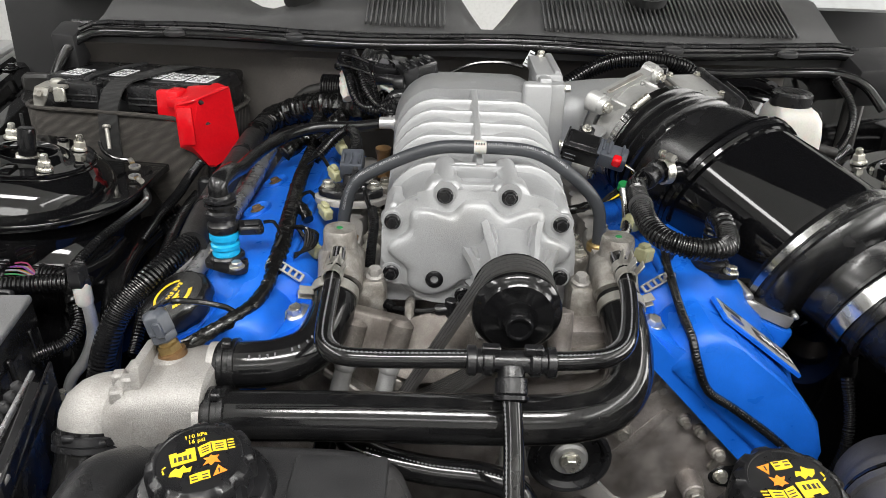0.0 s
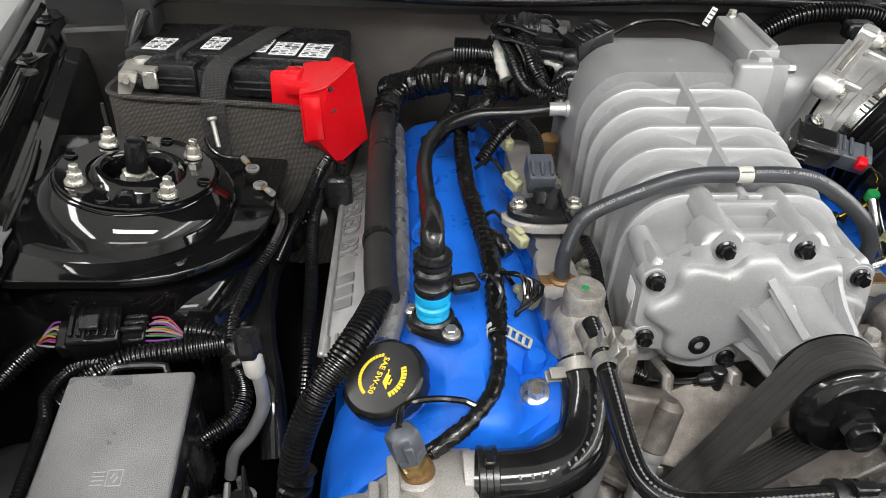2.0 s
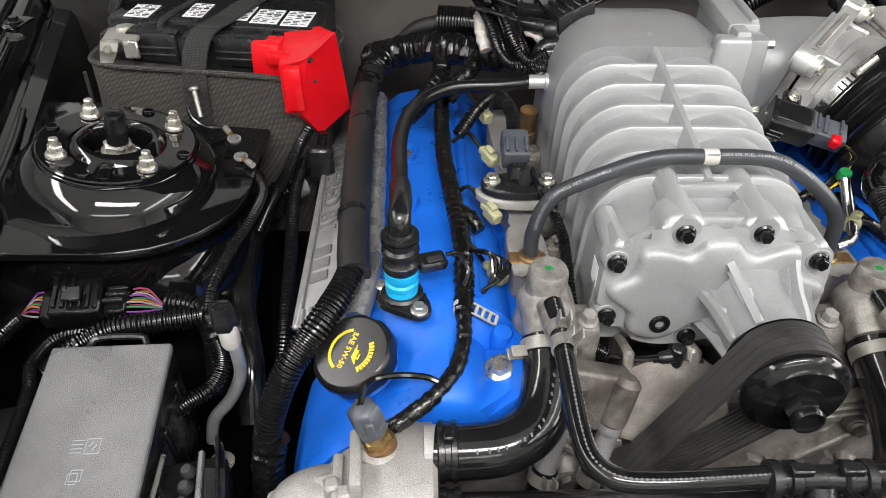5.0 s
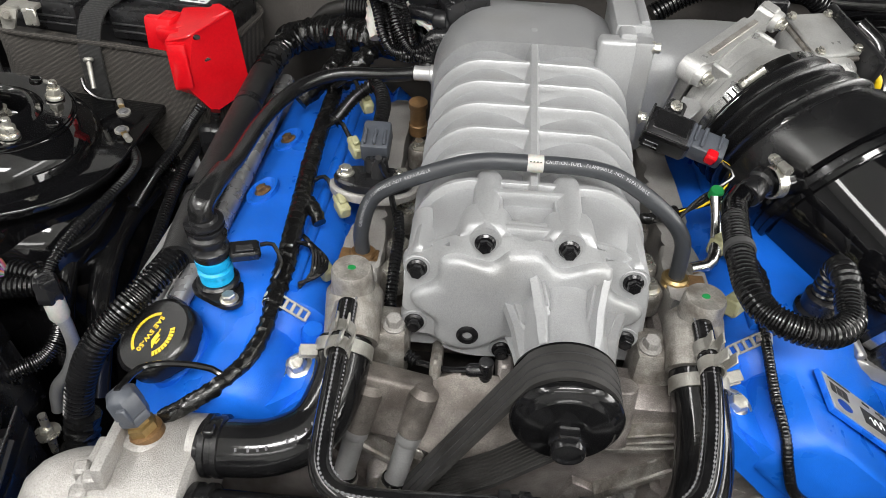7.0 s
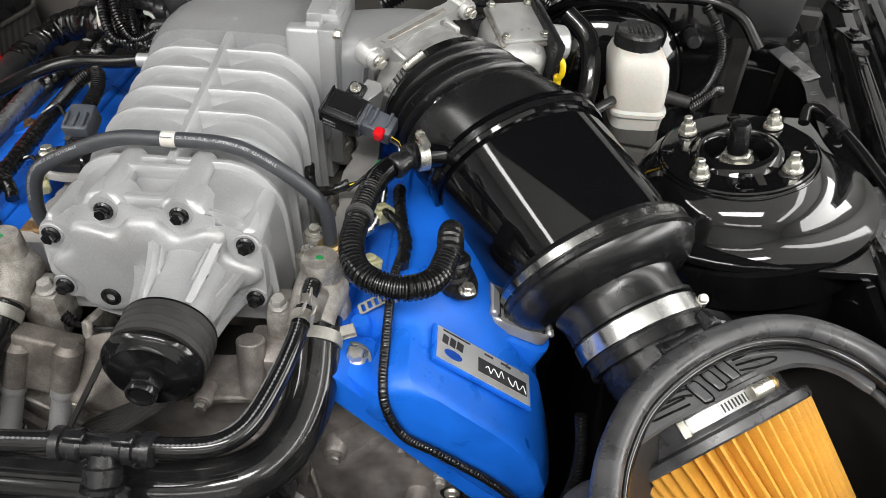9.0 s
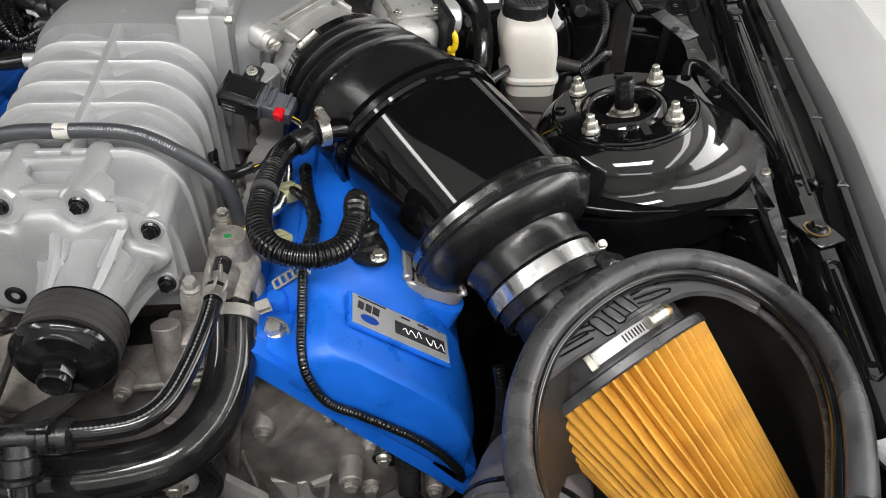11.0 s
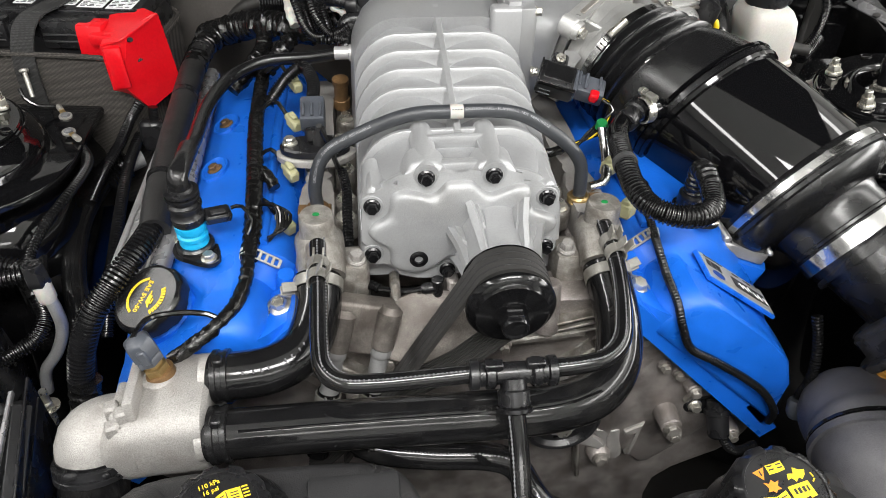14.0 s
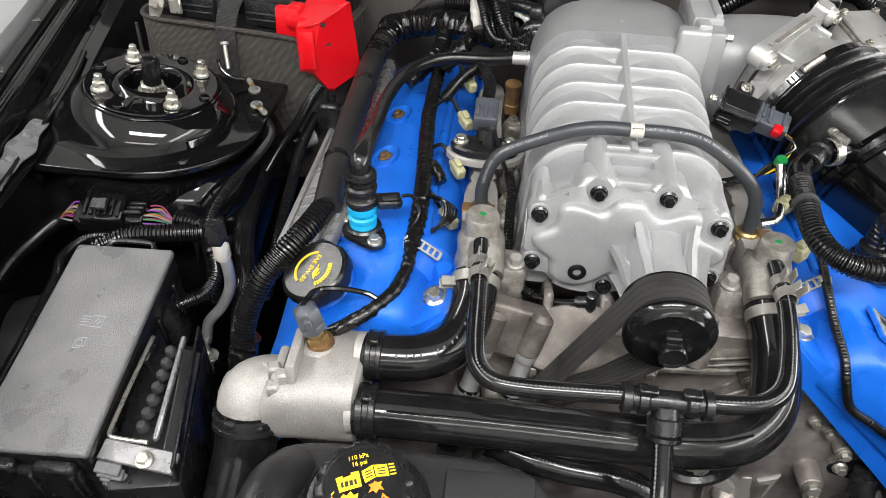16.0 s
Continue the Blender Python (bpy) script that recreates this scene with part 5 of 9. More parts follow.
def breather_left():
    c = V((-0.203, 0.663, 0.834))
    t = thing("breather_hose", c, "black breather hose with a bright blue quick connector", "hose")
    n = V((-0.02, -0.04, 1)).normalized()
    pl = prism(smooth_outline([(-0.020, 0.010), (-0.006, 0.022), (0.012, 0.018), (0.020, 0.0), (0.024, -0.018), (0.014, -0.026), (-0.004, -0.019), (-0.020, -0.008)], 4), 0.005, Matrix.Translation(c - n * 0.002), 0.001, 1)
    part("flange_plate", pl, BLACKPLASTIC, t)
    part("flange_screw", hexbolt(c + V((0.014, -0.018, 0.003)), n, 0.0055, 0.006, 1.35), ZINC, t, "plated screw")
    part("flange_screw", hexbolt(c + V((-0.017, 0.012, 0.003)), n, 0.004, 0.006, 1.35), ZINC, t)
    part("seat_ring", lathe(c + n * 0.002, n, [(0.0175, 0), (0.0175, 0.006), (0.0155, 0.008), (0.010, 0.008)], 32), BLACKPLASTIC, t)
    part("quick_connector", lathe(c, n, [(0.013, 0.008), (0.0135, 0.012), (0.0125, 0.014), (0.0125, 0.0165), (0.0140, 0.0175), (0.0140, 0.021), (0.0120, 0.0225), (0.0120, 0.026), (0.0142, 0.027), (0.0142, 0.033), (0.012, 0.034)], 32), CYAN, t, "bright blue plastic quick connector")
    part("collar", lathe(c, n, [(0.0135, 0.034), (0.0145, 0.035), (0.0150, 0.042), (0.0130, 0.044), (0.0125, 0.048), (0.0140, 0.049), (0.0140, 0.055), (0.0115, 0.057), (0.0110, 0.070), (0.0100, 0.072)], 32), BLACKPLASTIC, t)
    part("release_tab", box(c + V((0.024, 0.004, 0.036)), (0.024, 0.016, 0.010), basis((0.2, -0.2, 1), (1, 0.35, 0.25)), 0.002, 1), BLACKPLASTIC, t)
    part("tab_slot", box(c + V((0.026, 0.000, 0.042)), (0.014, 0.006, 0.002), basis((0.2, -0.2, 1), (1, 0.35, 0.25)), 0.0006, 1), BLACKMATT, t)
    part("tab_wire", sweep([c + V((0.036, 0.008, 0.040)), c + V((0.046, 0.010, 0.040)), c + V((0.054, 0.000, 0.030)), c + V((0.050, -0.010, 0.022))], 0.0018, 7), RUBBER, t)
    for hgt in (0.0375, 0.0515, 0.0615, 0.0660):
        part("collar_ring", lathe(c + n * hgt, n, [(0.0118, 0), (0.0152, 0.0006), (0.0152, 0.0026), (0.0118, 0.0032)], 32), BLACKPLASTIC, t)
    part("elbow_tube", sweep([c + n * 0.068, c + n * 0.082 + V((0, 0.001, 0)), (-0.204, 0.684, 0.917), (-0.205, 0.715, 0.912)], 0.0092, 16, 0.003), SATINBLACK, t)
    part("hose", sweep([(-0.205, 0.705, 0.913), (-0.206, 0.75, 0.903), (-0.207, 0.82, 0.897), (-0.200, 0.875, 0.895), (-0.183, 0.912, 0.897), (-0.150, 0.930, 0.902), (-0.10, 0.930, 0.905), (-0.062, 0.925, 0.912)], 0.0074, 14, 0.006), SATINBLACK, t)
    part("port", lathe((-0.072, 0.922, 0.913), (1, -0.08, 0.03), [(0.0075, 0), (0.0075, 0.016), (0.0095, 0.017), (0.0095, 0.021), (0.007, 0.022), (0.007, 0.035)], 18), ALUM, t, "bare aluminium port")


breather_left()


def round_rect(u0, u1, v0, v1, r, n=5):
    pts = []
    for cu, cv, a0 in ((u0 + r, v0 + r, 180), (u1 - r, v0 + r, 270), (u1 - r, v1 - r, 0), (u0 + r, v1 - r, 90)):
        pts += [(cu + r * math.cos(radians(a0 + 90 * k / n)), cv + r * math.sin(radians(a0 + 90 * k / n))) for k in range(n + 1)]
    return pts


def coil_cover(side):
    t = thing("coil_cover", (X0 + side * 0.315, 0.85, 0.79), "ribbed bare aluminium coil cover with raised lettering" if side < 0 else "ribbed bare aluminium coil cover beside the intake duct", "engine cover", "coil covers")
    y0 = 0.668
    n = V((0.42, 0, 1)).normalized()
    base = V((X0 + (0.310 if side < 0 else 0.304), 0.85 if side < 0 else 0.846, 0.797 if side < 0 else 0.792))
    m = Matrix.Translation(base) @ basis(n, (0, 1, 0)).to_4x4()
    L = 0.182
    out = round_rect(-L, L + 0.04, -0.034, 0.032, 0.013)
    part("plate", mirror_x(prism(out, 0.012, m @ Matrix.Translation((0, 0, -0.006)), 0.003, 2), side), GREYALU, t)
    part("edge_rail", mirror_x(box(base + n * 0.008 + basis(n, (0, 1, 0)) @ V((0.02, 0.028, 0)), (0.40, 0.009, 0.008), basis(n, (0, 1, 0)), 0.002, 1), side), GREYALU, t)
    part("edge_rail", mirror_x(box(base + n * 0.008 + basis(n, (0, 1, 0)) @ V((0.02, -0.030, 0)), (0.40, 0.007, 0.006), basis(n, (0, 1, 0)), 0.002, 1), side), GREYALU, t)
    if side > 0:
        part("coil_seat", prism(round_rect(-L - 0.007, L + 0.03, -0.038, 0.037, 0.015), 0.030, m @ Matrix.Translation((0, 0, -0.0375)), 0.003, 2), BLUE, COVER_R, "blue ledge below the coil cover")
        for k in range(5):
            q = base + basis(n, (0, 1, 0)) @ V((-L + 0.030, 0.022 - 0.0115 * k, 0.0060))
            part("slot", box(q, (0.052, 0.0040, 0.0020), basis(n, (0, 1, 0)), 0.0006, 1), DARK, t, "dark slot")
    for k in range(7 if side < 0 else 0):
        p = base + basis(n, (0, 1, 0)) @ V((-L + 0.014, -0.026 + 0.0085 * k, 0.0065))
        part("fin", mirror_x(box(p, (0.026, 0.004, 0.005), basis(n, (0, 1, 0)), 0.001, 1), side), GREYALU, t)
    if side < 0:
        nl = V((-n.x, 0, n.z))
        mm = at(V((2 * X0 - base.x, 0.905, base.z)) + nl * 0.0066, nl, (0, -1, 0)) @ Matrix.Translation((0, -0.0175, 0))
        # letters and bars coloured darker than the plate to imitate their shadowed edges
        part("lettering", text_mesh("POWERED BY", 0.030, mm, 0.0012, 0.0005), GREYPLASTIC, t, "raised cast lettering, darkened for its shadowed edges")
        for k in range(3):
            bm = box((0.128 + 0.020 * k, 0.002, 0), (0.013, 0.018, 0.003), None, 0.0005, 1)
            bmesh.ops.transform(bm, matrix=mm, verts=bm.verts)
            part("badge_bar", bm, GREYPLASTIC, t)


coil_cover(-1)
coil_cover(1)


def builder_plate():
    """Signed plate on the sloping nose of the cover."""
    a, b = V((0.2735, 0.615, 0.8215)), V((0.3585, 0.6215, 0.760))
    n = V((0.60, -0.06, 0.80)).normalized()
    x = (b - a - n * (b - a).dot(n)).normalized()
    c = (a + b) / 2 + n * 0.0025
    m = Matrix.Translation(c) @ Matrix((x, n.cross(x), n)).transposed().to_4x4()
    t = thing("builder_plate", c, "brushed metal builder plate with dark print and a signature", "plate")
    w, h2 = (b - a).length / 2, 0.0165
    out = smooth_outline([(-w, -h2), (-w, h2), (w, h2), (w, -h2)], 1)
    part("surround", prism([(x2 * 1.05, y2 * 1.14) for x2, y2 in out], 0.004, m @ Matrix.Translation((0, 0, -0.003)), 0.0008, 1), BLUE, t)
    part("plate", prism(out, 0.0012, m @ Matrix.Translation((0, 0, 0.0008)), 0.0003, 1), ALUM, t)
    part("dark_field", prism([(-0.008, -h2 * 0.55), (-0.008, h2 * 0.35), (w * 0.92, h2 * 0.35), (w * 0.92, -h2 * 0.55)], 0.0003, m @ Matrix.Translation((0, 0, 0.0020))), DARKPRINT, t)
    bm = B()
    for k, (x2, y2, sx, sy) in enumerate(((-w + 0.008, 0.005, 0.006, 0.009), (-w + 0.016, 0.005, 0.006, 0.009), (-w + 0.024, 0.005, 0.007, 0.009), (-w + 0.020, 0.0140, 0.030, 0.0016), (0.004, 0.0125, 0.010, 0.002), (0.024, 0.0125, 0.012, 0.002))):
        box((x2, y2, 0.0022), (sx, sy, 0.0004), Matrix.Rotation(-0.15, 3, "Z") if k < 3 else None, 0, 1, bm)
    bmesh.ops.transform(bm, matrix=m, verts=bm.verts)
    part("print_bars", bm, DARKPRINT, t)
    part("oval_badge", lathe(m @ V((-w + 0.017, -0.0075, 0.0020)), n, [(0.0095, 0), (0.0095, 0.0005), (0, 0.0005)], 28, up=x, squash=0.45), BADGEBLUE, t, "blue oval badge")
    for k in range(2):
        pts = [m @ V((0.000 + k * 0.026 + i * 0.0030, -0.002 - k * 0.002 + 0.0032 * math.sin(i * 2.3 + k) * (1 if i % 3 else 1.6), 0.0026)) for i in range(8)]
        part("signature", sweep(pts, 0.0005, 5, 0.0006), WHITE, t)


builder_plate()


# ---- fuel rails, sensors and the hose across the blower ----
def fuel_rail(side):
    t = thing("fuel_rail", (X0 + side * 0.135, 0.8, 0.82), "bare metal fuel rail block beside the blower", "fuel rail", "fuel rails")
    out = smooth_outline([(-0.016, 0.684), (-0.016, 0.745), (-0.008, 0.757), (-0.012, 0.775), (-0.016, 0.80), (-0.016, 0.845), (-0.008, 0.87), (-0.014, 0.90), (-0.014, 0.985), (0.014, 0.985), (0.014, 0.90), (0.016, 0.86), (0.016, 0.79), (0.010, 0.765), (0.016, 0.75), (0.018, 0.69), (0.012, 0.682), (-0.010, 0.680)], 3)
    cx = X0 + side * 0.137
    part("rail", prism([(cx + x * 1.0, y) for x, y in out], 0.034, Matrix.Translation((0, 0, 0.812)), 0.004, 2), CAST_L, t)
    part("stained_band", box((cx - 0.001, 0.7035, 0.8455), (0.033, 0.016, 0.0032), None, 0.0012, 1), RUST, t, "rust-stained brass band")
    part("lower_rail", box((cx, 0.83, 0.795), (0.045, 0.33, 0.03), None, 0.006, 2), CAST_D, t)
    inner = X0 + side * 0.108
    for y in (0.702, 0.735, 0.79, 0.905):
        b = part("port_boss", lathe((inner, y, 0.815), (0, -0.1, 1), [(0.012, 0), (0.012, 0.020), (0.010, 0.023)], 18), CAST, t)
        part("bolt", hexbolt((inner, y - 0.002, 0.838), (0, -0.1, 1), 0.006, 0.008, 1.5, turn=y * 20), ZINC, b, "dull plated bolt")
    part("rail_fitting", lathe((inner + side * 0.004, 0.93, 0.84), (0, -0.15, 1), [(0.010, 0), (0.010, 0.012), (0.0085, 0.013), (0.0085, 0.032), (0.010, 0.034), (0.010, 0.040), (0.006, 0.041)], 18), RUST, t, "rusty fitting")


fuel_rail(-1)
fuel_rail(1)


def fuel_hose():
    pts = [(-0.091, 0.705, 0.846), (-0.0915, 0.705, 0.872), (-0.080, 0.705, 0.906), (-0.048, 0.705, 0.9265), (-0.002, 0.7045, 0.945), (0.042, 0.7045, 0.9475), (0.088, 0.705, 0.946), (0.116, 0.705, 0.936), (0.150, 0.705, 0.911), (0.168, 0.705, 0.888), (0.172, 0.705, 0.865), (0.172, 0.704, 0.846)]
    t = thing("fuel_hose", pts[0], "grey rubber fuel hose arched over the blower with white print", "hose")
    part("hose", sweep(pts, 0.0066, 16, 0.005), FUELHOSE, t)
    line = spline(pts, 0.0005)
    part("label", sweep([p for p in line if 0.037 < p.x < 0.050], 0.0068, 16, 0.004), RESERV, t, "white printed sleeve label")
    bm = B()
    for k in range(4):
        box((0.0395 + 0.0026 * k, 0.6985, 0.9525), (0.0011, 0.0004, 0.006), basis((0, -0.75, 0.6), (1, 0, 0)), 0, 1, bm)
    part("label_print", bm, DARKPRINT, t)
    words = "CAUTION-FUEL-FLAMMABLE-NOT REPAIRABLE"

    def run(text, s0, pitch, nm):
        s, out, k = 0.0, B(), 0
        for p, q in zip(line, line[1:]):
            s += (q - p).length
            if k < len(text) and s >= s0 + pitch * k:
                if text[k] != " ":
                    tg = (q - p).normalized()
                    nn = V((0, -0.72, 0.70))
                    nn = (nn - tg * nn.dot(tg)).normalized()
                    g = text_mesh(text[k], 0.0038, Matrix.Translation(p + nn * 0.0067) @ Matrix((tg, nn.cross(tg), nn)).transposed().to_4x4(), 0.00005)
                    merge(out, g)
                k += 1
        part(nm, out, PRINT, t, "white hose print")
    run(words, 0.035, 0.00225, "lettering")
    run("CAUTION-FUEL-FLAMMABLE-NOT REPAIRABLE", 0.205, 0.00225, "lettering")
    for x in (-0.0912, 0.172):
        part("ferrule", lathe((x, 0.7045, 0.842), (0, 0, 1), [(0.0115, 0), (0.0115, 0.006), (0.0095, 0.008)], 20), RUST if x < 0 else BRASS, t)


fuel_hose()


def pressure_sensor():
    t = thing("rail_sensor", (-0.093, 0.82, 0.85), "black fuel rail sensor with a grey connector", "sensor")
    part("flange", prism(smooth_outline([(-0.036, -0.006), (-0.034, 0.010), (-0.014, 0.016), (0.014, 0.016), (0.032, 0.010), (0.034, -0.006), (0.016, -0.018), (-0.016, -0.018)], 3), 0.008, Matrix.Translation((-0.093, 0.785, 0.865)), 0.002, 1), BLACKPLASTIC, t)
    part("gasket", prism(smooth_outline([(-0.038, -0.008), (-0.036, 0.011), (0.036, 0.011), (0.037, -0.007), (0.016, -0.020), (-0.016, -0.020)], 3), 0.008, Matrix.Translation((-0.093, 0.784, 0.856)), 0.002, 1), CAST_L, t)
    for dx in (-0.027, 0.025):
        part("screw", hexbolt((-0.093 + dx, 0.787, 0.873), (0, 0, 1), 0.0062, 0.007, 1.35), ZINC, t, "plated screw")
    part("body", cyl((-0.093, 0.795, 0.870), (-0.094, 0.800, 0.884), 0.012, 0.011, 20, 0.002), BLACKPLASTIC, t)
    c = part("connector", box((-0.096, 0.820, 0.889), (0.026, 0.034, 0.022), basis((0, -0.35, 1), (1, 0, 0)), 0.003, 2), GREYCONN, t, "grey plastic connector")
    for dx in (-0.009, 0, 0.009):
        part("connector_ridge", box((-0.096 + dx, 0.811, 0.8995), (0.003, 0.018, 0.004), basis((0, -0.35, 1), (1, 0, 0)), 0.001, 1), GREYCONN, c)
    part("nipple", lathe((-0.089, 0.785, 0.873), (0.05, -0.35, 0.9), [(0.007, 0), (0.0065, 0.014), (0.004, 0.018), (0.003, 0.028)], 14), BLACKMATT, t)
    part("loom", corrugated([(-0.096, 0.834, 0.896), (-0.096, 0.866, 0.905), (-0.108, 0.893, 0.910), (-0.128, 0.888, 0.898), (-0.148, 0.868, 0.878)], 0.0065, 0.0034, 0.0008), LOOM, t)
    part("vacuum_line", sweep([(-0.087, 0.776, 0.896), (-0.078, 0.772, 0.875), (-0.072, 0.752, 0.868), (-0.066, 0.735, 0.862)], 0.0028, 8), RUBBER, t)
    part("vacuum_loom", corrugated([(-0.066, 0.742, 0.864), (-0.062, 0.715, 0.858), (-0.062, 0.685, 0.847), (-0.061, 0.655, 0.832), (-0.055, 0.632, 0.818), (-0.035, 0.618, 0.812)], 0.0045, 0.0036, 0.0007), LOOM, t)
    part("probe_wire", sweep([(-0.035, 0.618, 0.812), (-0.01, 0.613, 0.812), (0.012, 0.612, 0.816)], 0.0025, 8), RUBBER, t)
    part("probe_plug", lathe((0.004, 0.612, 0.814), (1, 0.02, 0.12), [(0.004, 0), (0.0055, 0.003), (0.0055, 0.014), (0.004, 0.018)], 14), BLACKPLASTIC, t)
    part("probe", cyl((0.019, 0.612, 0.826), (0.019, 0.612, 0.806), 0.006, 0.0055, 14, 0.001), BLACKPLASTIC, t)


pressure_sensor()


# ---- coolant necks, pipes and the tee ----
def coolant_neck(side):
    x = X0 + side * 0.132
    t = thing("coolant_neck", (x, 0.63, 0.80), "bare cast coolant neck with a green inspection mark", "coolant fitting", "coolant necks")
    part("boss", lathe((x, 0.645, 0.825), (0, -0.05, 1), [(0.024, 0), (0.020, 0.02), (0.0165, 0.04), (0.0158, 0.055), (0.0145, 0.058)], 26), CAST, t)
    part("arm", sweep([(x, 0.650, 0.848), (x - side * 0.002, 0.63, 0.845), (x - side * 0.003, 0.61, 0.836)], lambda s, a: 0.023 - 0.05 * s, 18, 0.004), CAST, t)
    part("foot", box((x - side * 0.028, 0.635, 0.815), (0.034, 0.036, 0.05), None, 0.007, 2), CAST, t)
    part("foot_bolt", hexbolt((x - side * 0.034, 0.628, 0.840), (0, -0.15, 1), 0.0065, 0.010, 1.35), CAST_L, t)
    part("inspection_mark", lathe((x, 0.6421, 0.8832), (0, -0.05, 1), [(0, 0.0003), (0.003, 0.0003), (0.0034, -0.0005)], 12, squash=0.8), GREENPL, t, "green paint dab")
    part("port", lathe((x + side * 0.002, 0.612, 0.862), (0, -0.9, 0.1), [(0.0085, -0.01), (0.0075, 0), (0.0075, 0.018)], 18), CAST, t)


coolant_neck(-1)
coolant_neck(1)


def pipe_highlight_hose(pts, r, mat_, t, nm="hose"):
    return part(nm, sweep(pts, r, 20, 0.006), mat_, t)


def stitches(pts, off, t, nm="stitch_line"):
    """A raised moulded seam line on a hose."""
    def f(s, a):
        return 0.0008 * (1.2 if (s / 0.0034) % 1 < 0.5 else 0.4)
    return part(nm, sweep([V(p) + V(off) for p in pts], f, 6, 0.0008), STITCH, t, "pale woven seam")


def coolant_pipes():
    low = [(-0.1775, 0.489, 0.778), (-0.15, 0.488, 0.780), (-0.05, 0.486, 0.784), (0.05, 0.484, 0.786), (0.105, 0.486, 0.787), (0.142, 0.497, 0.788), (0.167, 0.522, 0.793), (0.178, 0.560, 0.806), (0.177, 0.600, 0.825), (0.176, 0.620, 0.836)]
    t = thing("coolant_hose", low[0], "thick black lower coolant hose across the engine front", "hose")
    pipe_highlight_hose(low, 0.0205, RUBBER, t)
    part("clamp_ring", lathe((-0.1755, 0.489, 0.7785), (1, 0, 0.07), [(0.0208, 0), (0.0236, 0.001), (0.0236, 0.006), (0.0222, 0.0068), (0.0222, 0.0110), (0.0234, 0.0118), (0.0234, 0.0160), (0.0208, 0.0170)], 40), SATINBLACK, t, "black double clamp ring")
    part("clamp_tab", box((-0.1675, 0.4830, 0.8030), (0.009, 0.010, 0.007), None, 0.0015, 1), SATINBLACK, t)
    spring_clamp((0.177, 0.603, 0.827), (0, -0.9, -0.4), 0.0205, t, (1, 0.3, 0.2))
    part("seam", sweep([V(p) + V((0, -0.012, 0.0172)) for p in low[1:6]], 0.0012, 6, 0.01), RUBBER, t)
    up = [(-0.1775, 0.534, 0.798), (-0.16, 0.533, 0.799), (-0.128, 0.536, 0.801), (-0.102, 0.552, 0.806), (-0.090, 0.582, 0.820), (-0.089, 0.612, 0.836)]
    t2 = thing("coolant_hose", up[0], "thick black upper coolant hose with pale print", "hose")
    pipe_highlight_hose(up, 0.0205, RUBBER, t2)
    part("clamp_ring", lathe((-0.1760, 0.534, 0.7983), (1, 0, 0.04), [(0.0206, 0), (0.0226, 0.001), (0.0226, 0.005), (0.0214, 0.0056), (0.0214, 0.0096), (0.0225, 0.0102), (0.0225, 0.0140), (0.0206, 0.0150)], 40), SATINBLACK, t2, "black double clamp ring")
    part("clamp_tab", box((-0.1690, 0.5290, 0.8220), (0.008, 0.009, 0.006), None, 0.0012, 1), SATINBLACK, t2)
    spring_clamp((-0.089, 0.604, 0.832), (0.05, 0.9, 0.45), 0.0208, t2, (-1, -0.3, 0.2))
    bars = B()
    for k in range(14):
        if k in (4, 9):
            continue
        q = spline(up, 0.002)
        p = q[int(len(q) * (0.20 + 0.045 * k))]
        box(p + V((0, -0.0135, 0.0160)), (0.0016, 0.0030, 0.0006), basis((0, -0.64, 0.77), (1, 0.3, 0)), 0, 1, bars)
    part("print_bars", bars, ELBOWGREY, t2)
    # the small tubes and the tee
    tl = [(-0.087, 0.618, 0.868), (-0.086, 0.59, 0.866), (-0.085, 0.55, 0.859), (-0.084, 0.508, 0.852), (-0.080, 0.485, 0.850), (-0.066, 0.472, 0.850), (-0.04, 0.4695, 0.850), (0.0, 0.471, 0.850), (0.036, 0.473, 0.850)]
    tr = [(0.088, 0.474, 0.849), (0.115, 0.4745, 0.850), (0.137, 0.479, 0.851), (0.153, 0.494, 0.853), (0.163, 0.525, 0.857), (0.170, 0.565, 0.863), (0.172, 0.60, 0.868), (0.173, 0.625, 0.869)]
    for pts, lab in ((tl, "slim black bypass hose with a pale woven seam"), (tr, "slim black bypass hose with a pale woven seam")):
        th = thing("bypass_hose", pts[0], lab, "hose", "bypass hoses")
        part("hose", sweep(pts, 0.0074, 14, 0.004), RUBBER, th)
        stitches(pts, (0, -0.0030, 0.0068), th)
        stitches(pts, (0.0058 if pts is tl else -0.0058, 0.0035, 0.0040), th)
        p = V(pts[1] if pts is tl else pts[-2])
        spring_clamp(p, (0, 1, 0), 0.0076, th, (0.1, -0.2, 1))
        spring_clamp(p + V((0, -0.016, 0)), (0, 1, 0), 0.0076, th, (0.5, -0.2, 1))
    te = thing("tee_connector", (0.062, 0.472, 0.85), "black moulded tee connector joining the bypass hoses", "pipe fitting")
    c = V((0.062, 0.472, 0.849))
    part("bar", cyl(c + V((-0.02, 0, 0)), c + V((0.02, 0, 0)), 0.0085, seg=18), BLACKPLASTIC, te)
    for sx in (-1, 1):
        part("socket", lathe(c + V((sx * 0.013, 0, 0)), (sx, 0, 0), [(0.009, 0), (0.0115, 0.002), (0.0115, 0.008), (0.0095, 0.009), (0.0095, 0.013), (0.0118, 0.014), (0.0118, 0.020), (0.0095, 0.021)], 20), BLACKPLASTIC, te)
        part("lug", box(c + V((sx * 0.016, -0.003, 0.0125)), (0.014, 0.008, 0.006), None, 0.001, 1), BLACKPLASTIC, te)
    dn = V((0.0, -0.62, -0.78)).normalized()
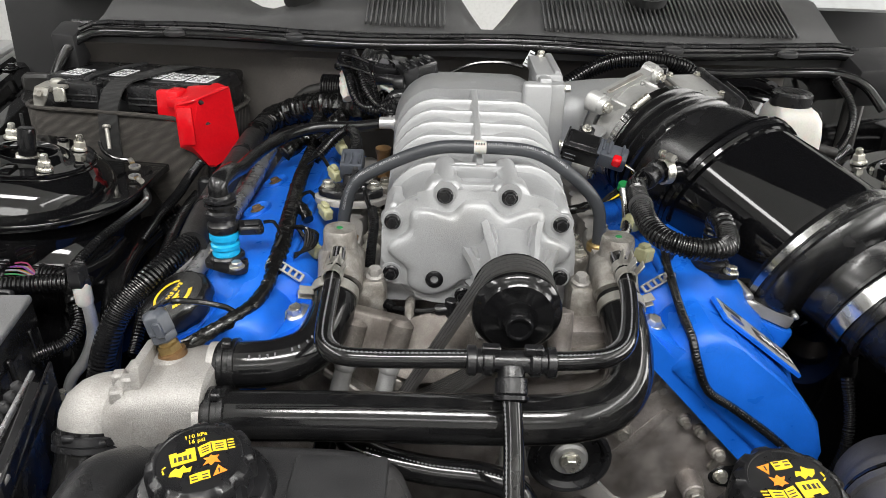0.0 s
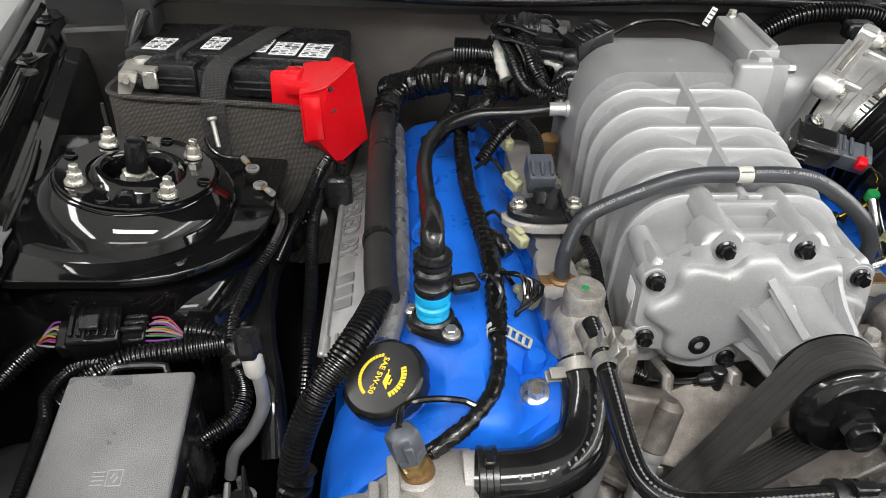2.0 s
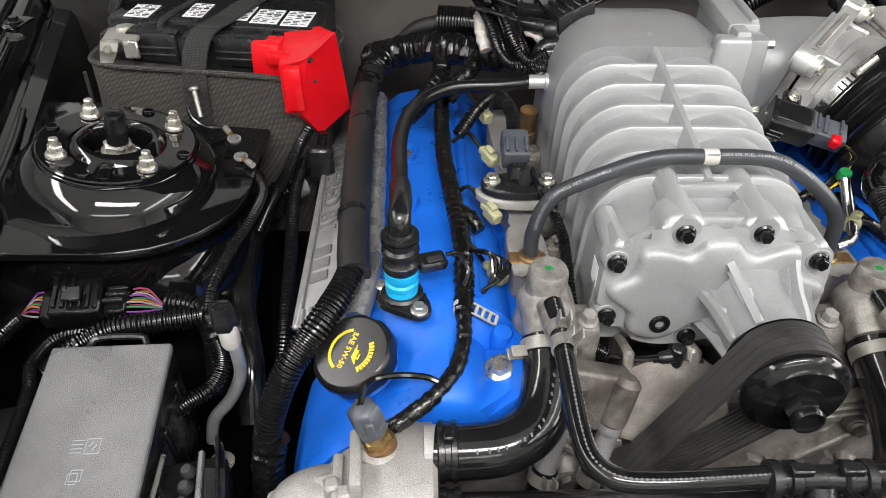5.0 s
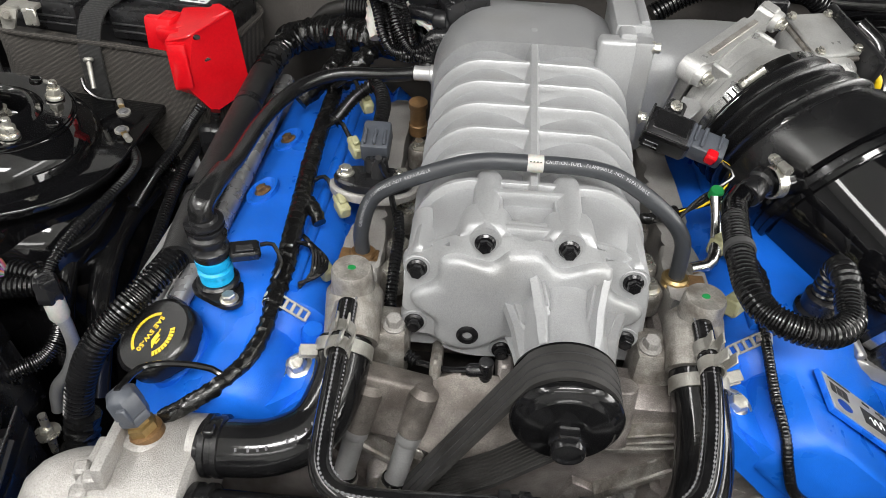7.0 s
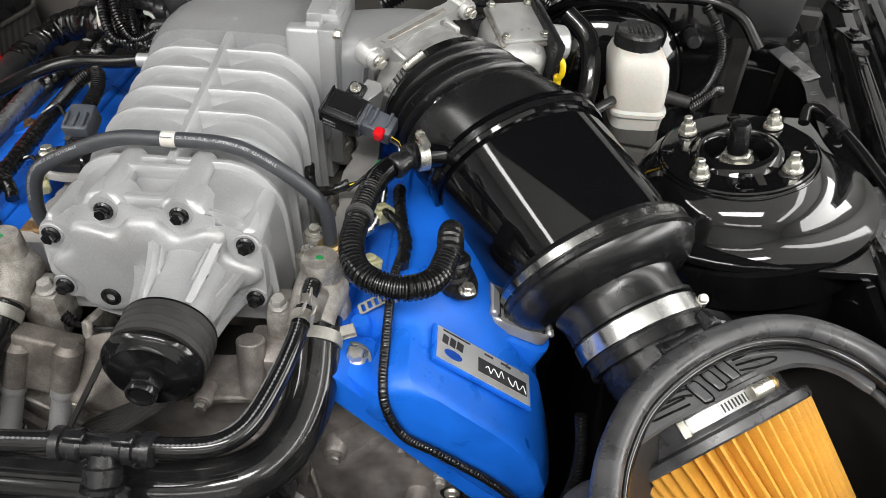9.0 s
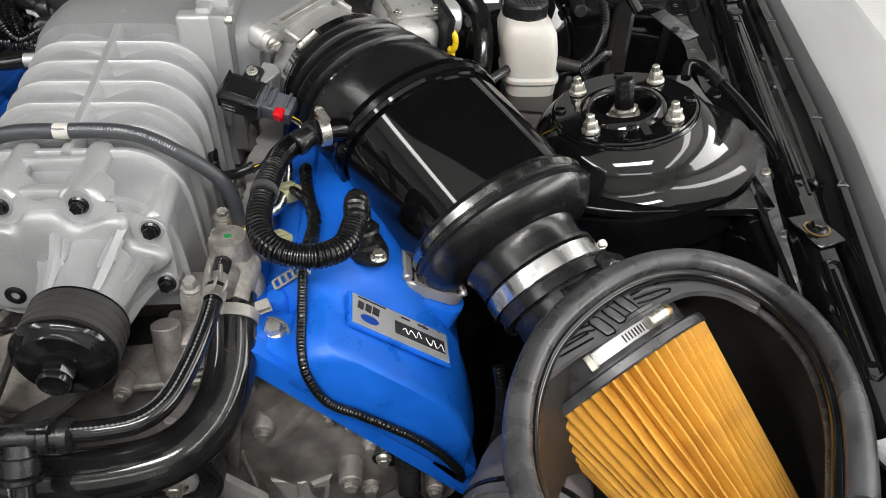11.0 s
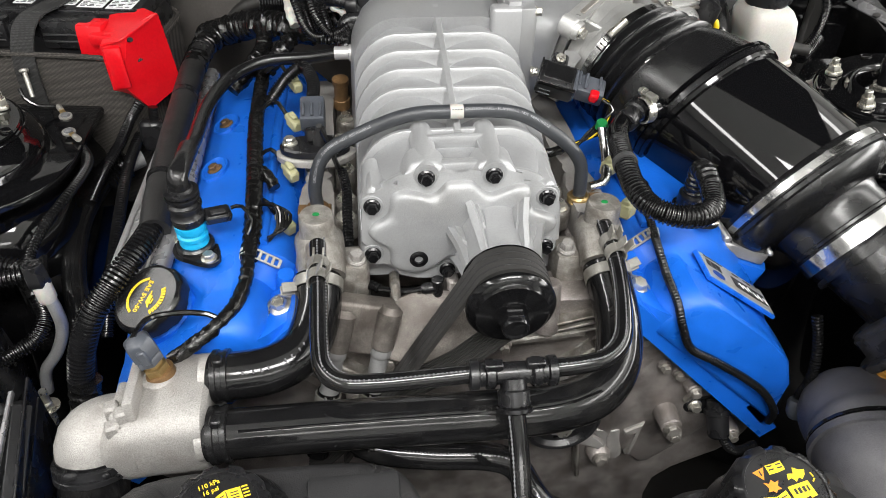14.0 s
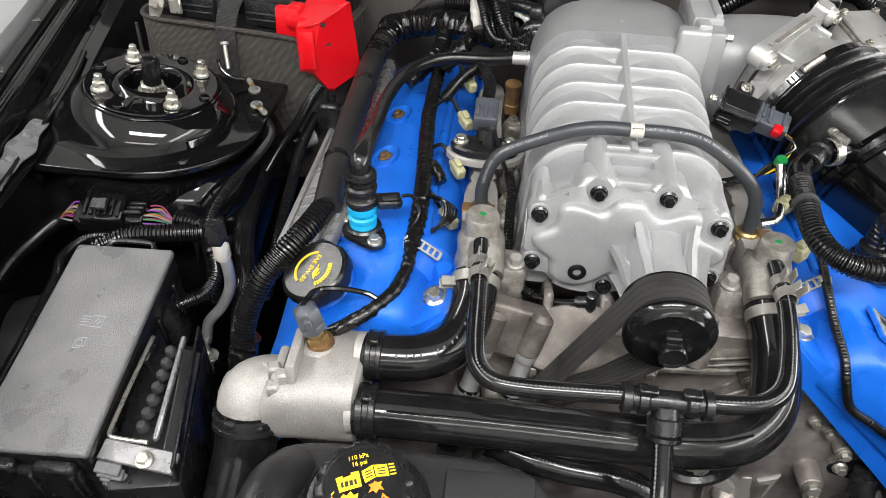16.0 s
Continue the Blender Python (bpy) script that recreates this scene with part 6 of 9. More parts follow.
    part("stem_socket", lathe(c, dn, [(0.010, 0.004), (0.0105, 0.012), (0.0125, 0.013), (0.0125, 0.024), (0.0105, 0.026)], 20), BLACKPLASTIC, te)
    part("retaining_clip", lathe(c + dn * 0.025, dn, [(0.0125, 0), (0.014, 0.001), (0.014, 0.004), (0.0125, 0.005)], 20, closed=True), BLACKBOLT, te)
    st = [c + dn * 0.022, c + dn * 0.06 + V((0.002, 0, 0)), (0.064, 0.402, 0.765), (0.066, 0.372, 0.72), (0.068, 0.352, 0.66)]
    th = thing("drain_hose", st[2], "slim black hose running down from the tee", "hose")
    part("hose", sweep(st, 0.0078, 14, 0.004), RUBBER, th)
    stitches(st[:4], (-0.0060, -0.0040, 0.0036), th)
    part("lower_cuff", corrugated([st[3], st[4]], 0.0085, 0.003, 0.0006), LOOM, th)


coolant_pipes()


def thermostat_housing():
    t = thing("thermostat_housing", (-0.24, 0.51, 0.72), "pale blasted cast aluminium thermostat housing", "coolant housing")
    def sq(x, cy, cz, ry, rz, ex=0.55):
        return [V((x, cy + ry * math.copysign(abs(math.cos(a)) ** ex, math.cos(a)), cz + rz * math.copysign(abs(math.sin(a)) ** ex, math.sin(a)))) for a in [2 * math.pi * k / 32 for k in range(32)]]
    part("body", loft([sq(*r) for r in ((-0.268, 0.505, 0.764, 0.024, 0.022, 0.9), (-0.256, 0.506, 0.766, 0.032, 0.030, 0.8), (-0.244, 0.509, 0.768, 0.035, 0.033), (-0.226, 0.516, 0.770, 0.041, 0.035), (-0.200, 0.520, 0.772, 0.045, 0.037), (-0.180, 0.521, 0.772, 0.045, 0.037), (-0.1765, 0.521, 0.772, 0.041, 0.033))]), CAST_L, t)
    part("lower_outlet", sweep([(-0.243, 0.510, 0.768), (-0.259, 0.508, 0.772), (-0.270, 0.502, 0.7725), (-0.2735, 0.497, 0.768), (-0.2745, 0.490, 0.752)], lambda s, a: 0.0300 - 0.075 * s if s < 0.06 else 0.0255, 24, 0.003), CAST_L, t)
    part("saddle_plate", box((-0.2335, 0.514, 0.803), (0.0085, 0.050, 0.034), basis((0, 0.06, 1), (1, 0.05, 0)), 0.0025, 2), CAST_L, t)
    part("saddle_plate", box((-0.2460, 0.508, 0.792), (0.0080, 0.042, 0.028), basis((0, 0.06, 1), (1, 0.05, 0)), 0.0025, 2), CAST_L, t)
    part("top_tube", sweep([(-0.292, 0.509, 0.775), (-0.270, 0.510, 0.789), (-0.247, 0.509, 0.796)], 0.0085, 14, 0.004), CAST_L, t)
    for lx, ly, lz in ((-0.2490, 0.5005, 0.8030), (-0.2395, 0.4940, 0.8035), (-0.2470, 0.4870, 0.7960)):
        part("lug", box((lx, ly, lz), (0.011, 0.011, 0.015), basis((0, 0, 1), (1, 0.25, 0)), 0.002, 1), CAST_L, t)
    part("parting_line", sweep([(-0.2345, 0.4745, 0.762), (-0.2340, 0.4755, 0.780), (-0.2335, 0.4840, 0.7985)], 0.0013, 6, 0.004), CAST_L, t)
    part("flange", lathe((-0.186, 0.490, 0.776), (1, 0, 0.05), [(0.016, 0), (0.0195, 0.001), (0.0195, 0.020), (0.016, 0.021)], 32), CAST_L, t, "spigot ring under the lower hose")
    part("flange", lathe((-0.186, 0.535, 0.797), (1, 0, 0.05), [(0.016, 0), (0.0195, 0.001), (0.0195, 0.020), (0.016, 0.021)], 32), CAST_L, t, "spigot ring under the upper hose")
    part("cast_pad", lathe((-0.218, 0.534, 0.798), (0, 0.05, 1), [(0.019, 0), (0.0175, 0.008), (0.0155, 0.0095)], 24), CAST_L, t)
    h2 = thing("radiator_hose", (-0.28, 0.44, 0.68), "thick black radiator hose with a spring clamp", "hose")
    part("hose", sweep([(-0.2742, 0.494, 0.762), (-0.277, 0.476, 0.722), (-0.284, 0.435, 0.67), (-0.290, 0.39, 0.61)], 0.0275, 22), RUBBER, h2)
    part("end_ring", lathe((-0.2742, 0.4925, 0.7580), (0, -0.42, -0.9), [(0.0275, 0), (0.0305, 0.001), (0.0305, 0.007), (0.0290, 0.008), (0.0305, 0.009), (0.0305, 0.013), (0.0275, 0.014)], 36), BLACKPLASTIC, h2, "black clamp ring")
    part("ring_tab", box((-0.2810, 0.4670, 0.7660), (0.011, 0.006, 0.013), basis((0, -0.3, 1), (1, 0, 0)), 0.002, 1), BLACKPLASTIC, h2)
    part("ring_tab", box((-0.2580, 0.4700, 0.7620), (0.009, 0.006, 0.009), basis((0, -0.3, 1), (1, 0, 0)), 0.002, 1), BLACKPLASTIC, h2)
    s = thing("coolant_sensor", (-0.221, 0.54, 0.80), "brass coolant sensor with a grey plug", "sensor")
    p, n = V((-0.218, 0.534, 0.808)), V((-0.28, 0.02, 0.95)).normalized()
    part("seat", lathe(p, n, [(0.0125, -0.004), (0.0125, 0.002), (0.010, 0.003)], 20), RUST, s)
    part("hexagon", lathe(p, n, [(0.0105, 0.002), (0.0105, 0.009), (0.008, 0.010), (0.008, 0.014)], 6), BRASS, s, "brass hexagon")
    part("plug", lathe(p, n, [(0.0085, 0.013), (0.0115, 0.015), (0.0118, 0.020), (0.0108, 0.0215), (0.0122, 0.023), (0.0118, 0.037), (0.0095, 0.040), (0.004, 0.042)], 6), GREYCONN, s, "grey sensor plug")
    part("plug_latch", box(p + n * 0.029 + V((0.004, -0.0115, 0)), (0.007, 0.004, 0.014), basis(n, (1, 0, 0)), 0.001, 1), GREYCONN, s)
    part("wire", sweep([p + n * 0.042, (-0.226, 0.562, 0.842), (-0.206, 0.574, 0.836), (-0.182, 0.578, 0.829), (-0.170, 0.573, 0.824)], 0.0026, 8), RUBBER, s)


thermostat_housing()


# ---- wiring and conduits on the engine's left bank ----
def left_looms():
    big = [(-0.190, 1.075, 0.885), (-0.225, 1.062, 0.882), (-0.243, 1.03, 0.878), (-0.249, 0.98, 0.872), (-0.250, 0.90, 0.864), (-0.249, 0.80, 0.856), (-0.247, 0.72, 0.847), (-0.244, 0.685, 0.842)]
    t = thing("sleeved_conduit", big[0], "fat dark foam-sleeved conduit along the cam cover", "conduit")
    part("sleeve", sweep(big[2:], 0.0145, 18, 0.01), FOAMTUBE, t)
    part("rear_wrap", taped(big[:4], 0.0145), TAPE, t)
    for y, z in ((0.915, 0.8665), (0.758, 0.852)):
        part("tape_band", sweep([(-0.2495, y + 0.004, z + 0.0003), (-0.2488, y - 0.004, z - 0.0003)], 0.0150, 18), BLACKPLASTIC, t)
    part("loom", corrugated([(-0.244, 0.700, 0.844), (-0.254, 0.668, 0.838), (-0.273, 0.636, 0.824), (-0.294, 0.614, 0.802), (-0.308, 0.602, 0.770), (-0.316, 0.596, 0.738)], 0.0112, 0.0040, 0.0010, 16), LOOM, t, "wide corrugated split loom")
    part("lower_wrap", taped([(-0.312, 0.596, 0.740), (-0.317, 0.590, 0.71), (-0.320, 0.582, 0.66)], 0.0135), TAPE, t)
    part("second_pipe", sweep([(-0.236, 1.02, 0.845), (-0.233, 0.90, 0.838), (-0.231, 0.78, 0.835), (-0.232, 0.70, 0.828), (-0.241, 0.66, 0.815)], 0.010, 14, 0.01), DULLPIPE, t, "dull bare metal pipe")
    h1 = [(-0.158, 0.985, 0.885), (-0.163, 0.945, 0.868), (-0.163, 0.86, 0.861), (-0.157, 0.78, 0.860), (-0.152, 0.715, 0.858), (-0.151, 0.675, 0.848), (-0.153, 0.640, 0.838)]
    t = thing("wiring_harness", h1[0], "black taped wiring harness along the cam cover", "wiring harness")
    part("trunk", taped(h1, 0.0080, 0.11), TAPE, t)
    part("front_branch", taped([(-0.153, 0.642, 0.838), (-0.154, 0.615, 0.832), (-0.162, 0.588, 0.826), (-0.180, 0.566, 0.820), (-0.200, 0.553, 0.812), (-0.212, 0.548, 0.806)], 0.0062, 0.12), TAPE, t)
    part("side_branch", taped([(-0.155, 0.76, 0.860), (-0.143, 0.748, 0.860), (-0.134, 0.735, 0.852)], 0.006), TAPE, t)
    part("clip_band", sweep([(-0.1535, 0.649, 0.8395), (-0.1535, 0.641, 0.8385)], 0.0080, 14), RESERV, t, "white harness clip")
    ladder_clip((-0.148, 0.644, 0.842), (-0.126, 0.641, 0.829), t)
    for k in range(5):
        a = V((-0.150 + 0.004 * k, 0.700, 0.857))
        part("loose_wire", sweep([a, a + V((0.02, -0.012 - 0.004 * k, 0.006)), (-0.128 + 0.002 * k, 0.672, 0.848), (-0.136, 0.660, 0.842 + 0.001 * k)], 0.0016, 6), RUBBER, t)
    for p, ax in (((-0.119, 0.902, 0.884), (0.4, -0.8, -0.2)), ((-0.118, 0.832, 0.872), (0.5, -0.8, -0.2)), ((-0.121, 0.690, 0.838), (0.6, -0.7, -0.2)), ((-0.120, 0.765, 0.85), (0.5, -0.8, -0.2))):
        c = thing("injector_connector", p, "tan plastic injector connector with short wires", "connector", "injector connectors")
        r3 = basis(ax, (0, 0, 1))
        part("body", box(p, (0.013, 0.011, 0.019), r3, 0.002, 1), TANCONN, c)
        part("latch", box(V(p) + r3 @ V((0.008, 0, -0.003)), (0.005, 0.007, 0.012), r3, 0.0015, 1), TANCONN, c)
        part("boot", box(V(p) - V(ax).normalized() * 0.012, (0.008, 0.008, 0.009), r3, 0.002, 1), TANCONN, c)
        q = V(p) - V(ax).normalized() * 0.018
        part("wire", sweep([q, q + V((-0.012, 0.012, 0.010)), q + V((-0.028, 0.006, 0.002))], 0.0022, 6), RUBBER, c)
    # the tangle at the back of the blower
    t = thing("wiring_harness", (-0.11, 0.98, 0.90), "tangle of black looms and taped wires by the firewall", "wiring harness")
    part("trunk", taped([(-0.25, 1.08, 0.87), (-0.19, 1.045, 0.90), (-0.14, 1.01, 0.912), (-0.10, 0.99, 0.915), (-0.06, 1.0, 0.925)], 0.017, 0.2), TAPE, t)
    part("branch", taped([(-0.16, 1.02, 0.90), (-0.165, 0.985, 0.888), (-0.185, 0.955, 0.872), (-0.20, 0.94, 0.862)], 0.010, 0.2), TAPE, t)
    part("branch", taped([(-0.12, 1.0, 0.912), (-0.135, 0.97, 0.90), (-0.158, 0.955, 0.878)], 0.010, 0.2), TAPE, t)
    for k, (dx, dz) in enumerate(((0, 0), (0.012, 0.006), (-0.010, 0.010), (0.02, 0.0), (0.005, 0.018))):
        part("loom", corrugated([(-0.118 + dx, 0.985, 0.972 + dz), (-0.105 + dx, 0.955, 0.955 + dz), (-0.095 + dx, 0.935, 0.932 + dz), (-0.080 + dx, 0.928, 0.926 + 0.4 * dz), (-0.055, 0.940, 0.93 + 0.5 * dz)], 0.0050, 0.0034, 0.0007), LOOM, t)
    part("ivory_wrap", taped([(-0.122, 0.985, 0.965), (-0.122, 0.967, 0.950), (-0.116, 0.952, 0.935)], 0.0065, 0.3), RESERV, t, "frayed ivory tape wrap")
    part("ivory_clip_strip", sweep([(-0.085, 0.985, 0.962), (-0.07, 0.965, 0.950), (-0.052, 0.960, 0.944), (-0.036, 0.962, 0.944)], ribbed(0.0038, 0.012, 0.0010), 8, 0.003), RESERV, t)
    for z, r in ((0.985, 0.022), (0.972, 0.026)):
        pts = [(-0.095 + r * 1.5 * math.cos(a), 0.975 + r * math.sin(a), z + 0.006 * math.sin(2 * a)) for a in [k * 0.7 for k in range(8)]]
        part("wire_loop", sweep(pts, 0.0026, 7), RUBBER, t)
    b = thing("vacuum_solenoid", (-0.07, 1.02, 0.98), "black solenoid valve with connectors behind the blower", "solenoid")
    rs = basis((0.05, -0.30, 1), (1, -0.14, 0))
    part("body", box((-0.064, 0.996, 0.966), (0.040, 0.040, 0.026), rs, 0.003, 2), BLACKPLASTIC, b)
    for dx in (-0.008, 0.008):
        part("label_patch", box(V((-0.063, 0.994, 0.966)) + rs @ V((dx, -0.003, 0.0133)), (0.012, 0.014, 0.0006), rs), ELBOWGREY, b)
    part("connector", box((-0.090, 0.996, 0.977), (0.024, 0.030, 0.022), rs, 0.003, 1), BLACKPLASTIC, b)
    for dx in (-0.007, 0.0, 0.007):
        part("connector_ridge", box(V((-0.090, 0.996, 0.977)) + rs @ V((dx, -0.002, 0.0115)), (0.003, 0.026, 0.003), rs, 0.0008, 1), BLACKPLASTIC, b)
    r4 = basis((-0.15, -0.25, 1), (1, 0.55, 0.15))
    part("plug", box((-0.028, 0.972, 0.970), (0.050, 0.030, 0.026), r4, 0.004, 2), BLACKPLASTIC, b)
    for dx in (-0.016, -0.006, 0.004, 0.014):
        part("plug_rib", box(V((-0.028, 0.972, 0.970)) + r4 @ V((dx, 0, 0.0135)), (0.004, 0.028, 0.004), r4, 0.001, 1), BLACKPLASTIC, b)
    part("outlet_elbow", sweep([(-0.082, 0.972, 0.958), (-0.066, 0.962, 0.960), (-0.050, 0.955, 0.958), (-0.044, 0.954, 0.948)], 0.0075, 14, 0.004), BLACKPLASTIC, b)
    part("outlet_nut", lathe((-0.050, 0.955, 0.957), (0.9, -0.2, 0.1), [(0.009, -0.006), (0.0105, -0.004), (0.0105, 0.006), (0.009, 0.008)], 16), BLACKPLASTIC, b)
    tg = thing("paper_tag", (0.124, 1.03, 0.975), "small white tag tied to a firewall cable", "tag")
    part("tag", box((0.124, 1.030, 0.982), (0.008, 0.0012, 0.022), basis((0.45, 0.1, 0.9), (1, 0.2, 0)), 0.0004, 1), WHITE, tg)
    tb = B()
    for k in range(4):
        box(V((0.124, 1.0290, 0.982)) + basis((0.45, 0.1, 0.9), (1, 0.2, 0)) @ V((0, 0, -0.0075 + 0.005 * k)), (0.006, 0.0006, 0.0014), basis((0.45, 0.1, 0.9), (1, 0.2, 0)), 0, 1, tb)
    part("print_bars", tb, DARKPRINT, tg)
    part("cable", sweep([(0.118, 1.040, 0.968), (0.090, 1.050, 0.972), (0.050, 1.055, 0.968), (0.015, 1.045, 0.955)], 0.0028, 8), RUBBER, tg)
    part("hose_stub", cyl((-0.055, 0.945, 0.935), (-0.015, 0.940, 0.940), 0.0095, 0.0095, 16, 0.001), RUBBER, b)
    part("elbow_plug", sweep([(-0.06, 0.93, 0.912), (-0.058, 0.945, 0.938), (-0.045, 0.947, 0.943), (-0.02, 0.944, 0.942)], 0.009, 14, 0.004), BLACKPLASTIC, b)
    ac = thing("hose_assembly", (-0.16, 1.08, 0.93), "braided black hose with a bare pipe end at the firewall", "hose")
    part("braided_hose", corrugated([(-0.165, 1.065, 0.925), (-0.13, 1.06, 0.925), (-0.095, 1.052, 0.922)], 0.019, 0.0036, 0.0007, 18), LOOM, ac)
    part("pipe", sweep([(-0.21, 1.075, 0.895), (-0.19, 1.07, 0.915), (-0.16, 1.065, 0.925)], 0.009, 14), DARK, ac)


left_looms()


# ---- intake: throttle body, duct, mass-air tube, filter and its box ----
D = V((0.506, -0.809, -0.303)).normalized()
DR = V((0.848, 0.530, 0)).normalized()


def duct_ring(c, r, ax, n=48, squash=1.0):
    r3 = basis(ax, DR)
    return [V(c) + r3 @ V((r * math.cos(2 * math.pi * k / n), r * squash * math.sin(2 * math.pi * k / n), 0)) for k in range(n)]


def throttle_body():
    t = thing("throttle_body", (0.24, 0.92, 0.86), "bare cast aluminium throttle body with bolted flange", "throttle body")
    ex = V((0.67, 0.73, 0.16)).normalized()
    nz = V((0.74, -0.617, -0.267))
    nz = (nz - ex * nz.dot(ex)).normalized()
    uy = nz.cross(ex)
    r3 = Matrix((ex, uy, nz)).transposed()
    sgn = 1 if uy.z > 0 else -1
    mid = V((0.2385, 0.9105, 0.966))
    c = mid - uy * sgn * 0.055
    m = Matrix.Translation(c) @ r3.to_4x4()
    plate = round_rect(-0.056, 0.056, -0.058, 0.056, 0.016)
    part("flange", prism(plate, 0.014, m @ Matrix.Translation((0, 0, -0.024)), 0.003, 2), ALUCAST, t)
    bar = smooth_outline([(-0.074, 0.048), (-0.076, 0.058), (-0.070, 0.068), (-0.058, 0.068), (-0.050, 0.062), (0.050, 0.062), (0.058, 0.068), (0.070, 0.068), (0.076, 0.058), (0.072, 0.046), (0.060, 0.044), (0.048, 0.050), (-0.048, 0.050), (-0.060, 0.042)], 3)
    part("flange_bar", prism([(x, y * sgn) for x, y in bar], 0.016, m @ Matrix.Translation((0, 0, -0.018)), 0.003, 2), ALUCAST, t, "machined bar across the flange")
    part("bar_groove", box(c + r3 @ V((0, 0.0625 * sgn, -0.010)), (0.080, 0.002, 0.006), r3, 0.0008, 1), CAST, t)
    part("bore", loft([duct_ring(c.lerp(V((0.262, 0.890, 0.914)), k), r, nz.lerp(D, k).normalized(), 44) for k, r in ((-0.25, 0.061), (0.10, 0.061), (0.30, 0.0595), (0.34, 0.0615), (0.55, 0.0615), (0.60, 0.0640), (1.05, 0.0645))], cap=False), ALUCAST, t)
    for x, y in ((-0.064, 0.057), (0.064, 0.057), (-0.050, -0.045), (0.050, -0.045)):
        p = c + r3 @ V((x, y * sgn, -0.004))
        b = part("bolt_boss", lathe(p, nz, [(0.0108, -0.016), (0.0108, 0.006), (0.0098, 0.008)], 20), ALUCAST, t)
        part("bolt", hexbolt(p + nz * 0.008, nz, 0.0058, 0.007, 1.25), ZINC, b, "plated flange bolt")
    bp = c + r3 @ V((0.010, 0.052 * sgn, 0.018))
    part("cast_badge", lathe(bp, uy * sgn + nz * 0.25, [(0.0055, 0.006), (0.0055, 0.0085), (0.0075, 0.0085), (0.0075, 0.006)], 20, closed=True), ALUCAST, t)
    part("web", box(c + r3 @ V((-0.040, 0.050 * sgn, 0.006)), (0.006, 0.018, 0.026), r3, 0.002, 1), ALUCAST, t)
    part("web", box(c + r3 @ V((0.034, 0.053 * sgn, 0.006)), (0.006, 0.014, 0.026), r3, 0.002, 1), ALUCAST, t)
    # motor housing on the far side
    mc = V((0.333, 0.968, 0.926))
    mr = basis((0.1, -0.25, 1), (1, 0.35, 0))
    part("motor_housing", box(mc, (0.062, 0.088, 0.066), mr, 0.020, 5), ALUCAST, t)
    part("lid_gasket", box(mc + mr @ V((0.004, 0.010, 0.030)), (0.056, 0.070, 0.005), mr, 0.0025, 2), CAST, t, "thin lid gasket")
    part("motor_lid", box(mc + mr @ V((0.004, 0.010, 0.0355)), (0.052, 0.066, 0.006), mr, 0.003, 2), ALUCAST, t, "cast lid over the throttle motor")
    for lx, ly in ((-0.018, -0.018), (0.026, -0.018), (-0.018, 0.038), (0.026, 0.038)):
        part("lid_screw", hexbolt(mc + mr @ V((lx, ly, 0.039)), mr @ V((0, 0, 1)), 0.0038, 0.004, 1.4), ZINC, t)
    part("motor_gasket", box(mc + V((0.032, 0.010, 0.000)), (0.010, 0.098, 0.092), basis((0.1, -0.25, 1), (1, 0.35, 0)), 0.004, 2), BLACKPLASTIC, t, "black motor cover")
    part("motor_cap", cyl(mc + V((0.037, 0.013, 0.010)), mc + V((0.062, 0.022, 0.008)), 0.022, 0.020, 22, 0.003), ALUM, t)
    part("motor_plug", box(mc + V((-0.035, 0.055, 0.045)), (0.03, 0.022, 0.02), None, 0.003, 1), BLACKPLASTIC, t)
    s = thing("map_sensor", (0.17, 0.83, 0.90), "black pressure sensor module with a grey plug and red lock", "sensor")
    r = basis((0.05, -0.46, 0.89), (1, 0, -0.06)) @ Matrix.Rotation(-0.32, 3, "Z")
    part("body", box((0.1700, 0.8290, 0.915), (0.041, 0.032, 0.024), r, 0.003, 2), BLACKPLASTIC, s)
    part("rib", box(V((0.1700, 0.8290, 0.915)) + r @ V((0, 0.002, 0.0118)), (0.033, 0.022, 0.0018), r, 0.001, 1), SATINBLACK, s)
    part("rim", box(V((0.1700, 0.8290, 0.915)) + r @ V((0, -0.0155, 0.0095)), (0.042, 0.0022, 0.0060), r, 0.0008, 1), SATINBLACK, s)
    part("side_fin", box(V((0.1700, 0.8290, 0.915)) + r @ V((-0.0205, 0, 0.004)), (0.0022, 0.034, 0.018), r, 0.0008, 1), SATINBLACK, s)
    bm = B()
    for k in range(2):
        for i in range(6):
            box(V((0.1700, 0.8290, 0.915)) + r @ V((-0.016 + 0.0022 * i, -0.0162, 0.000 - 0.006 * k)), (0.0015, 0.0004, 0.0011), r, 0, 1, bm)
    part("print_bars", bm, PRINT, s)
    part("bracket", box((0.1770, 0.8500, 0.928), (0.018, 0.022, 0.008), r, 0.003, 1), BLACKPLASTIC, s)
    part("mounting_ear", prism([(-0.006, -0.010), (0.008, -0.012), (0.016, 0.006), (0.010, 0.014), (-0.004, 0.012)], 0.003, Matrix.Translation((0.186, 0.857, 0.9265)) @ r.to_4x4(), 0.001, 1), GREYALU, s, "bare metal mounting ear")
    part("screw", hexbolt((0.1770, 0.8480, 0.933), (0.1, -0.5, 0.85), 0.0044, 0.005, 1.3), ZINC, s)
    g = part("plug", box((0.204, 0.8175, 0.909), (0.032, 0.024, 0.019), r, 0.003, 2), GREYCONN, s, "grey locking plug")
    part("red_lock", box((0.2055, 0.8030, 0.9085), (0.010, 0.011, 0.012), r, 0.002, 1), RED, g, "red locking tab")
    part("ridge", box(V((0.204, 0.8175, 0.909)) + r @ V((-0.006, 0.002, 0.0105)), (0.004, 0.022, 0.003), r, 0.001, 1), GREYCONN, g)
